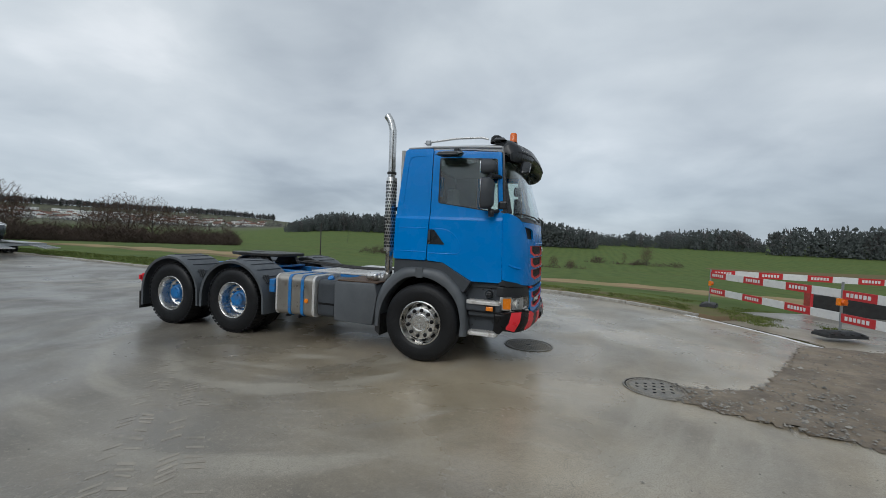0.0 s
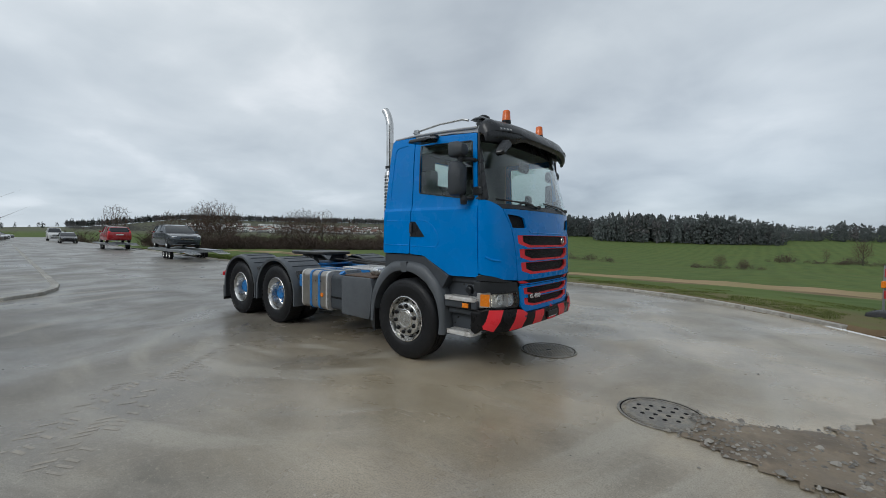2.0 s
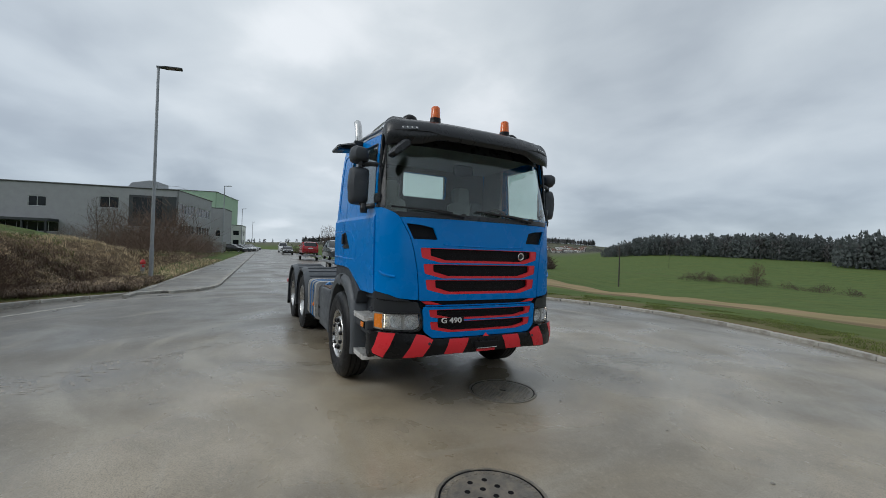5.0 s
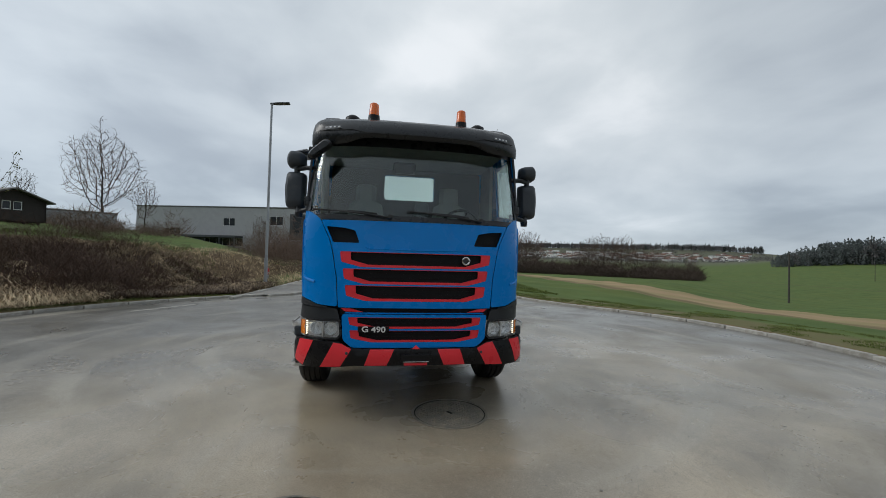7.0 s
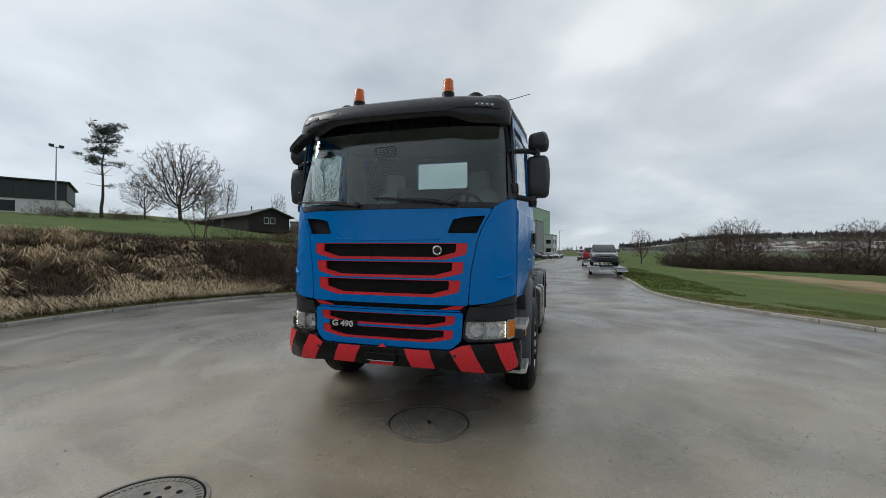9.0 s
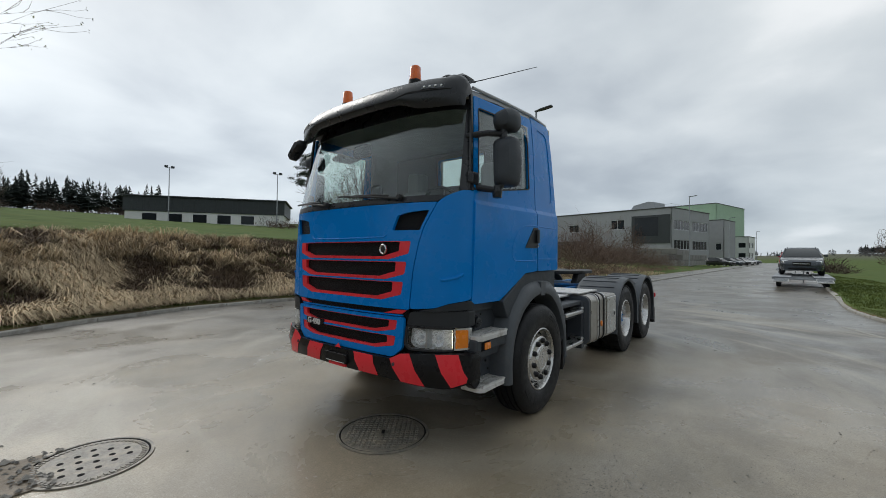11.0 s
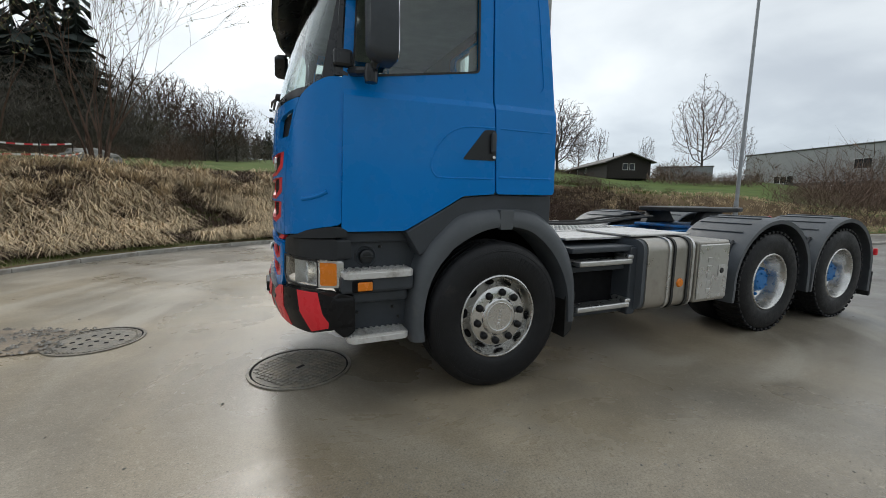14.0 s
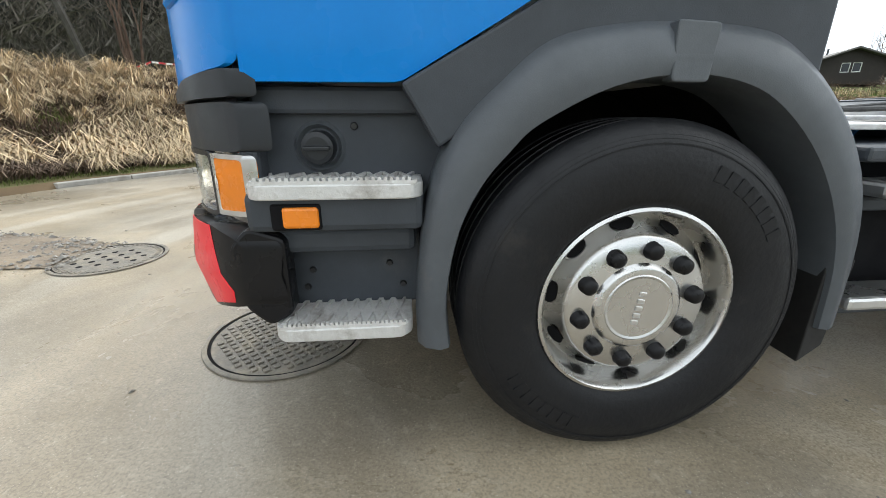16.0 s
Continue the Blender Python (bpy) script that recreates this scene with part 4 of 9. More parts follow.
def lettering(text, size, mat, m, parent, name="lettering", depth=0.004):
    cu = bpy.data.curves.new(name, "FONT")
    cu.body, cu.size, cu.extrude, cu.align_x, cu.align_y = text, size, depth, "CENTER", "CENTER"
    cu.offset = 0.0016
    tmp = bpy.data.objects.new(name, cu)
    me = bpy.data.meshes.new_from_object(tmp)
    bpy.data.objects.remove(tmp)
    me.materials.clear()
    me.transform(m)
    return part(name, me, mat, parent)


badge = part("badge_bar", plate([(-0.545, 0.835), (-0.545, 0.89), (-0.255, 0.89), (-0.255, 0.835)], front_map(0.006), 0.01, (), CUT_Y), "black", lower)
lettering("G 490", 0.073, "letter", pose(nose(0.40) + 0.014, -0.40, 0.862, 90, 0, 90 - 6) @ Matrix.Diagonal((1.22, 1, 1, 1)), badge, "model_letters")

# bumper with diagonal foil stripes
def bump_map(out=0.0):
    return lambda y, z, d: Vector((nose(y) + 0.045 - 0.03 * abs(z - 0.62) / 0.14 * (1 if z < 0.62 else 0.8) + out - d, slim(y, 0.9, 0.89), z))


bumper = part("bumper", plate(rounded([(-1.193, 0.53), (-1.193, 0.72), (-1.12, 0.752), (-0.70, 0.735), (-0.60, 0.685), (0.60, 0.685), (0.70, 0.735), (1.12, 0.752), (1.193, 0.72), (1.193, 0.53), (1.07, 0.492), (0.80, 0.502), (0.55, 0.528), (-0.55, 0.528), (-0.80, 0.502), (-1.07, 0.492)], 0.03), bump_map(), 0.10, (), CUT_Y, (0.50, 0.56, 0.62, 0.68)), "black", truck, "black steel bumper with red diagonal stripes")
for g in (1, -1):
    for pts in ([(0.205, 0.683), (0.425, 0.683), (0.478, 0.532), (0.27, 0.532)], [(0.60, 0.683), (0.69, 0.728), (0.765, 0.738), (0.885, 0.505), (0.695, 0.518)], [(0.965, 0.746), (1.118, 0.748), (1.172, 0.57), (1.165, 0.535), (1.075, 0.503)]):
        part("stripe", plate([(g * a, b) for a, b in pts], bump_map(0.004), 0.003, (), CUT_Y, (0.50, 0.56, 0.62, 0.68)), "red", bumper, "red stripe")
part("stripe", plate([(-0.04, 0.685), (0.04, 0.685), (0.0, 0.72)][::-1], bump_map(0.004), 0.003, (), (0,)), "red", bumper)
part("plate_holder", box((nose(0) + 0.03, -0.145, 0.566), (nose(0) + 0.066, 0.145, 0.642), 0.008), "black", bumper, "empty black number plate holder")
part("holder_strip", box((nose(0) + 0.0665, -0.12, 0.571), (nose(0) + 0.0685, 0.12, 0.576)), "letter", bumper)
part("lower_red_tab", box((nose(0) - 0.02, -0.11, 0.534), (nose(0) + 0.05, 0.11, 0.560), 0.005), "red", bumper)
for g in (1, -1):
    # end of the bumper seen from the side
    part("bumper_end", prism(rounded([(0.965, 0.50), (0.965, 0.72), (1.06, 0.752), (1.11, 0.70), (1.09, 0.52), (1.03, 0.465)], 0.02), "y", g * 1.08, g * 1.154, 0.01), "black", bumper)
    part("sensor", lathe([(0, 0.004), (0.013, 0.003), (0.015, -0.01)], pose(nose(0.64) + 0.046, g * 0.64, 0.645) @ pose(0, 0, 0, 0, 90, 0), 14), "plastic", bumper)

# headlamps
for g in (1, -1):
    lamp = part("headlamp", plate(rounded([(g * y, z) for y, z in ((0.70, 0.80), (0.72, 0.935), (1.085, 0.93), (1.085, 0.765), (0.74, 0.765))], 0.02), front_map(-0.075), 0.02, (), CUT_Y), "lamp_back", truck, "clear headlamp with amber indicator")
    part("lamp_lens", plate(rounded([(g * y, z) for y, z in ((0.705, 0.80), (0.72, 0.935), (1.10, 0.93), (1.10, 0.77), (0.74, 0.765))], 0.02), front_map(-0.006), 0.005, (), CUT_Y), "lens", lamp).visible_shadow = False
    part("indicator", plate(rounded([(g * y, z) for y, z in ((1.102, 0.776), (1.102, 0.924), (1.184, 0.922), (1.184, 0.779))], 0.012), front_map(-0.008), 0.03, (), CUT_Y), "amber", lamp, "amber indicator lens")
    rimw = [(g * y, z) for y, z in ((1.096, 0.766), (1.096, 0.933), (1.19, 0.931), (1.19, 0.769))]
    part("indicator_rim", plate(rounded(rimw, 0.012), front_map(-0.004), 0.02, [rounded([(g * y, z) for y, z in ((1.106, 0.780), (1.106, 0.920), (1.181, 0.918), (1.181, 0.783))], 0.01)], CUT_Y), "alu", lamp)
    for yy, r in ((0.80, 0.062), (0.94, 0.066), (1.05, 0.045)):
        part("reflector", lathe([(0.012, -0.045), (r * 0.55, -0.03), (r * 0.9, 0.0), (r, 0.012), (r * 1.08, 0.008)], pose(nose(yy) - 0.06, slim(g * yy), 0.852) @ pose(0, 0, 0, 0, 90, 0), 24), "lamp_back", lamp)
        part("bulb", lathe([(0, 0.03), (0.012, 0.026), (0.016, 0.0), (0.014, -0.04)], pose(nose(yy) - 0.07, slim(g * yy), 0.852) @ pose(0, 0, 0, 0, 90, 0), 14), "white", lamp)
    for k in range(7):
        part("day_led", box((nose(1.085) - 0.022, slim(g * 1.085) - 0.008, 0.785 + 0.02 * k), (nose(1.085) - 0.012, slim(g * 1.085) + 0.008, 0.797 + 0.02 * k), 0.003, 1), "led_lit", lamp)
    part("lamp_divider", box((nose(0.87) - 0.09, g * 0.872 - 0.006, 0.775), (nose(0.87) - 0.012, g * 0.872 + 0.006, 0.925)), "alu", lamp)
    part("lamp_rim", plate(rounded([(g * y, z) for y, z in ((0.695, 0.795), (0.712, 0.942), (1.10, 0.938), (1.10, 0.76), (0.735, 0.756))], 0.02), front_map(-0.003), 0.02, [rounded([(g * y, z) for y, z in ((0.715, 0.805), (0.728, 0.928), (1.092, 0.924), (1.092, 0.773), (0.745, 0.772))], 0.015)], CUT_Y), "visor", lamp)

# entry steps and lower side between bumper and wheel
for g in (1, -1):
    st = part("entry_step", prism([(0.585, 0.47), (0.50, 0.90), (0.44, 1.10), (0.62, 1.10), (1.03, 1.10), (1.06, 0.95), (1.0, 0.74), (1.0, 0.47)], "y", g * 0.95, g * 1.03, 0.006), "plastic", truck, "dark plastic entry well with dull metal treads")
    part("step_shelf", box((0.60, min(g * 1.0, g * 1.175), 0.74), (1.05, max(g * 1.0, g * 1.175), 0.845), 0.02), "plastic", st)
    part("step_shelf", box((0.62, min(g * 1.0, g * 1.12), 0.665), (1.0, max(g * 1.0, g * 1.12), 0.74), 0.02), "plastic", st)
    part("well_top", box((0.50, min(g * 0.98, g * 1.06), 1.03), (1.04, max(g * 0.98, g * 1.06), 1.10), 0.012), "plastic", st)
    part("well_post", box((1.02, min(g * 1.0, g * 1.10), 0.75), (1.07, max(g * 1.0, g * 1.10), 1.06), 0.012), "plastic", st)
    for z, xa, xb in ((0.848, 0.60, 1.04), (0.455, 0.635, 1.015)):
        tread = part("tread", prism(rounded([(xa, g * 1.0), (xb, g * 1.0), (xb, g * 1.165), (xb - 0.03, g * 1.20), (xa + 0.03, g * 1.20), (xa, g * 1.165)][::g], 0.02), "z", z - 0.018, z + 0.02, 0.004), "alu_dull", st, "dull serrated metal tread")
        bar = bmesh.new()
        n = 9
        for k in range(n):
            x0 = xa + 0.02 + (xb - xa - 0.04) * k / n
            w = (xb - xa - 0.04) / n
            add_tube(bar, [(x0, g * 1.02, z + 0.024), (x0 + w, g * 1.18, z + 0.024)], 0.006, 4)
            add_tube(bar, [(x0 + w, g * 1.02, z + 0.024), (x0, g * 1.18, z + 0.024)], 0.006, 4)
        add_tube(bar, [(xa + 0.02, g * 1.192, z + 0.024), (xb - 0.02, g * 1.192, z + 0.024)], 0.007, 4)
        part("tread_grid", bar, "alu_dull", tread)
        nib = bmesh.new()
        for k in range(26):
            x0 = xa + 0.035 + (xb - xa - 0.07) * k / 25
            add_box(nib, (x0 - 0.004, g * 1.19 - 0.006, z + 0.02), (x0 + 0.004, g * 1.19 + 0.006, z + 0.036))
        part("tread_teeth", nib, "alu_dull", tread)
    mk = part("side_marker", box((0.865, min(g * 1.165, g * 1.19), 0.755), (0.955, max(g * 1.165, g * 1.19), 0.81), 0.008), "amber", st, "amber side marker lamp")
    part("marker_housing", box((0.86, min(g * 1.165, g * 1.183), 0.748), (0.985, max(g * 1.165, g * 1.183), 0.817), 0.008), "void", mk)
    cap = part("filler_cap", lathe([(0, 0.05), (0.03, 0.05), (0.042, 0.045), (0.045, 0.0)], pose(0.875, g * 1.032, 0.945, -90 * g, 0, 0), 28), "visor", st, "round black filler cap")
    part("cap_grip", box((0.84, min(g * 1.07, g * 1.095), 0.939), (0.91, max(g * 1.07, g * 1.095), 0.951), 0.004), "visor", cap)
    part("cap_ring", lathe([(0.05, 0.0), (0.06, 0.012), (0.07, 0.0)], pose(0.875, g * 1.03, 0.945, -90 * g, 0, 0), 28), "plastic_mid", st)
    for bx, bz in ((0.70, 0.60), (0.93, 0.585), (0.66, 0.53), (0.95, 0.53), (0.78, 1.0)):
        part("bolt", lathe([(0, 0.008), (0.008, 0.008), (0.011, 0.0)], pose(bx, g * 1.03, bz, -90 * g, 0, 0), 10), "steel_dark", st)

# front wheel arch: moulded ring, inner liner, the dark floor skirt above it
def ring_poly(cx, cz, r_out, r_in, a0, a1, n=28):
    o = [(cx + r_out * math.cos(radians(a0 + (a1 - a0) * k / n)), cz + r_out * math.sin(radians(a0 + (a1 - a0) * k / n))) for k in range(n + 1)]
    i = [(cx + r_in * math.cos(radians(a0 + (a1 - a0) * k / n)), cz + r_in * math.sin(radians(a0 + (a1 - a0) * k / n))) for k in range(n + 1)]
    return o, i


ARCH_O = [(0.622, 0.40), (0.618, 0.56), (0.592, 0.80), (0.52, 0.985), (0.41, 1.105), (0.29, 1.20), (0.13, 1.236), (-0.02, 1.244), (-0.20, 1.236), (-0.32, 1.205), (-0.48, 1.09), (-0.615, 0.92), (-0.68, 0.70), (-0.692, 0.40)]
ARCH_I = [(0.535, 0.40), (0.545, 0.56), (0.512, 0.74), (0.455, 0.86), (0.39, 0.94), (0.315, 1.01), (0.14, 1.095), (-0.04, 1.124), (-0.20, 1.104), (-0.32, 1.045), (-0.45, 0.925), (-0.55, 0.77), (-0.605, 0.60), (-0.62, 0.40)]


AO, AI = curve_through(ARCH_O), curve_through(ARCH_I)
for g in (1, -1):
    arch = bmesh.new()
    rows = []
    for (ox, oz), (ix, iz) in zip(AO, AI):
        mx_, mz_ = (ox + ix) / 2, (oz + iz) / 2
        rows.append([(ox, g * 0.98, oz), (ox, g * 1.165, oz), (ox * 0.75 + ix * 0.25, g * 1.20, oz * 0.75 + iz * 0.25), (mx_ * 0.6 + ix * 0.4, g * 1.215, mz_ * 0.6 + iz * 0.4), (ix, g * 1.205, iz), (ix * 0.985, g * 1.17, iz - 0.005), (ix * 0.985, g * 0.98, iz - 0.005)])
    vs = [[arch.verts.new(p) for p in r] for r in rows]
    for a, b in zip(vs, vs[1:]):
        for k in range(len(a) - 1):
            arch.faces.new((a[k], a[k + 1], b[k + 1], b[k]))
    bmesh.ops.recalc_face_normals(arch, faces=arch.faces)
    ar = part("wheel_arch", soften(arch, 50), "plastic_mid", truck, "dark grey plastic wheel arch")
    lin = bmesh.new()
    vs = [[lin.verts.new((ix * 1.01, g * y, iz + 0.01)) for y in (0.45, 1.0)] for ix, iz in AI]
    for a, b in zip(vs, vs[1:]):
        lin.faces.new((a[0], a[1], b[1], b[0]))
    lin.faces.new([v[0] for v in vs])
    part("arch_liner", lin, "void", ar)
    clip = [(-0.09, 1.105), (-0.10, 1.235), (0.01, 1.24), (0.005, 1.105)]
    part("arch_clip", prism(rounded(clip, 0.012), "y", g * 1.17, g * 1.213, 0.004), "plastic_mid", ar)
    sk = [(-0.43, 1.10), (-0.43, 1.335), (0.05, 1.335), (0.27, 1.315), (0.42, 1.228), (0.65, 1.10), (0.56, 0.95), (0.4, 1.05), (0.1, 1.15), (-0.2, 1.16)]
    part("floor_skirt", prism(sk, "y", g * 1.02, g * 1.165, 0.008), "plastic", ar)
    part("mud_flap", prism([(-0.60, 0.27), (-0.60, 0.62), (-0.69, 0.62), (-0.67, 0.33)], "y", g * 0.80, g * 1.19, 0.004), "rubber", ar)

# windscreen and its lower black edge, wipers
ws = [(-1.13, 1.90), (-1.06, 2.70), (1.06, 2.70), (1.13, 1.90)]
part("windscreen", plate(ws, front_map(-0.012), 0.006, (), CUT_Y, FRONT_Z), "glass", cab, "large tinted windscreen").visible_shadow = False
part("scuttle", plate(rounded([(-0.925, 1.891), (-1.0, 1.928), (-1.03, 1.94), (1.03, 1.94), (1.0, 1.928), (0.925, 1.891)], 0.006), front_map(-0.004), 0.03, (), CUT_Y, FRONT_Z), "visor", cab)
part("header_band", plate([(-1.05, 2.652), (-1.03, 2.80), (1.03, 2.80), (1.05, 2.652)], front_map(-0.004), 0.01, (), CUT_Y, FRONT_Z), "visor", cab)
for y0, y1 in ((-0.28, -0.83), (0.62, 0.06)):
    wp = part("wiper", tube([(nose(y) - lean(z) + 0.03, y, z) for y, z in ((y0, 1.92), ((y0 + y1) / 2, 1.955), (y1, 1.975))], 0.011, 8, 0.006), "rubber", cab, "black windscreen wiper")
    part("wiper_blade", tube([(nose(y) - lean(z) + 0.012, y, z) for y, z in ((y0 - 0.12, 1.955), ((y0 + y1) / 2, 1.97), (y1 - 0.18, 1.99))], 0.009, 6), "rubber", wp)
    part("wiper_pivot", lathe([(0, 0.03), (0.02, 0.028), (0.026, 0.0)], pose(nose(y0) - lean(1.93) + 0.012, y0, 1.93) @ pose(0, 0, 0, 0, 80, 0), 16), "rubber", wp)

# roof
sec = []
for x, w, zc, ze in ((-0.33, 1.04, 2.84, 2.79), (-0.25, 1.09, 2.885, 2.815), (0.1, 1.105, 2.925, 2.825), (0.6, 1.105, 2.94, 2.825), (0.95, 1.095, 2.94, 2.80), (1.03, 1.06, 2.90, 2.75)):
    w *= draw_in(x)
    sec.append([(x, w * s, ze + (zc - ze) * (1 - abs(s) ** 5)) for s in np.linspace(-1, 1, 17)] + [(x, w, ze - 0.04), (x, -w, ze - 0.04)])
part("roof", soften(loft(sec), 40), "silver", cab, "pale grey painted roof")
for g in (1, -1):
    part("roof_gutter", tube([(x, g * y * draw_in(x), z) for x, y, z in ((-0.30, 1.10, 2.822), (0.06, 1.112, 2.83), (0.5, 1.112, 2.826), (0.95, 1.108, 2.815))], 0.014, 8), "silver", cab)
back = plate(rounded([(-1.17, 1.34), (-1.155, 2.0), (-1.09, 2.80), (1.09, 2.80), (1.155, 2.0), (1.17, 1.34)], 0.04), lambda y, z, d: Vector((-0.43 + 0.09 * max(0, z - 1.9) + d, y, z)), 0.02, [rounded([(-0.315, 2.318), (-0.315, 2.655), (0.370, 2.655), (0.370, 2.318)], 0.04)], (), (2.0, 2.4))
rear_wall = part("rear_wall", back, "blue", cab)
part("rear_window", plate([(-0.325, 2.308), (-0.325, 2.665), (0.38, 2.665), (0.38, 2.308)], lambda y, z, d: Vector((-0.42 + 0.09 * (z - 1.9) + d, y, z)), 0.005), "glass", rear_wall).visible_shadow = False

LINING = rounded([(-1.04, 1.30), (-1.04, 2.0), (-1.0, 2.73), (1.0, 2.73), (1.04, 2.0), (1.04, 1.30)], 0.04)
part("rear_lining", plate(LINING, lambda y, z, d: Vector((-0.335 + 0.05 * max(0, z - 1.9) + d, y, z)), 0.01, [rounded([(-0.315, 2.318), (-0.315, 2.655), (0.370, 2.655), (0.370, 2.318)], 0.04)]), "lining", cab)

# sun visor over the windscreen
sec = []
for u in np.linspace(-1, 1, 41):
    y = 1.13 * math.sin(u * math.pi / 2) * (1 - 0.25 * (1 - abs(u))) if abs(u) < 1 else 1.13 * u
    b = nose(y) - 0.06
    t = min(1.0, max(0.0, (abs(y) - 0.90) / 0.23))
    droop = -0.12 * (1 - math.sqrt(1 - t * t))
    lip = 0.06 * (1 - smoothstep(0.55, 0.82, abs(y)))
    back_x = 0.60 + 0.36 * smoothstep(0.78, 1.08, abs(y))
    fx = min(1.0, (b + 0.01 - back_x) / 0.45)
    ring = [(b - 0.42, 2.915 + droop * 1.2), (b - 0.28, 2.94 + droop), (b - 0.17, 2.92 + droop), (b - 0.06, 2.865 + droop), (b - 0.015, 2.80 + droop * 0.5), (b + 0.006, 2.735 + lip * 0.2), (b - 0.002, 2.668 + lip * 0.8), (b - 0.035, 2.635 + lip), (b - 0.08, 2.65 + lip), (b - 0.13, 2.72 + lip * 0.5), (b - 0.30, 2.79 + droop * 0.4)]
    sec.append([(b + 0.01 - (b + 0.01 - px) * fx, y * 0.935, pz) for px, pz in ring])
visor = part("sun_visor", soften(loft(sec), 48), "visor", truck, "black plastic sun visor with small marker lamps")
part("visor_seam", tube([(nose(y) - 0.06 + 0.006, y * 0.935, z) for y, z in [(yy, 2.732 if abs(yy) < 0.55 else (2.732 + min(1, (abs(yy) - 0.55) / 0.15) * 0.03)) for yy in np.linspace(-1.05, 1.05, 31)]], 0.004, 5), "rubber", visor)
for g in (1, -1):
    vm = lambda y, z, d: Vector((nose(y) - 0.06 + np.interp(z, (2.735, 2.80, 2.865), (0.006, -0.015, -0.06)) + 0.006 - d, y * 0.935, z))
    vl = part("visor_lamp", plate(rounded([(g * 0.815, 2.776), (g * 0.825, 2.812), (g * 1.0, 2.808), (g * 0.995, 2.772)], 0.008), vm, 0.01, (), CUT_Y), "plastic_mid", visor)
    for k in range(4):
        y = g * (0.84 + 0.045 * k)
        part("led", lathe([(0, 0.006), (0.008, 0.005), (0.012, 0.0)], pose(nose(y) - 0.06 - 0.008, y * 0.935, 2.793) @ pose(0, 0, 0, 0, 60, 0), 10), "white", vl)
    # beacons
    bc = part("beacon", lathe([(0, 0.165), (0.035, 0.163), (0.047, 0.15), (0.052, 0.05), (0.054, 0.04), (0.054, 0.03)], pose(0.985, g * 0.463, 2.975), 28), "orange", truck, "orange rotating beacon on black foot", True)
    part("beacon_foot", lathe([(0, 0.035), (0.058, 0.034), (0.06, 0.0), (0.065, -0.03)], pose(0.985, g * 0.463, 2.975), 24), "black", bc)
    # roof lamps (black domes) and side horns
    dm = part("roof_lamp", lathe([(0, 0.075), (0.04, 0.07), (0.075, 0.045), (0.085, 0.0), (0.085, -0.03)], pose(0.80, g * 0.69, 2.985), 24), "black", truck, "black round roof lamp", True)
    wing = loft([[(x, g * y, z) for x, z in ((0.80, zb), (0.84, zb + th_), (0.94, zb + th_), (0.98, zb))] for y, zb, th_ in ((0.78, 2.935, 0.02), (0.82, 2.935, 0.035), (0.94, 2.93, 0.035), (0.98, 2.925, 0.015))])
    part("roof_wing", soften(wing), "visor", visor)
part("antenna", tube([(0.78, 0.90, 2.95), (0.45, 1.02, 3.10), (0.02, 1.16, 3.30)], 0.005, 6, 0.003), "rubber", truck, "thin black aerial")
part("roof_rail", tube([(-0.15, -0.93, 2.93), (0.3, -0.93, 2.975), (0.66, -0.93, 2.975), (0.74, -0.93, 2.95)], 0.014, 8), "alu", truck)
part("roof_stub", box((-0.13, -0.95, 2.90), (-0.06, -0.90, 2.965), 0.01), "galv", truck)

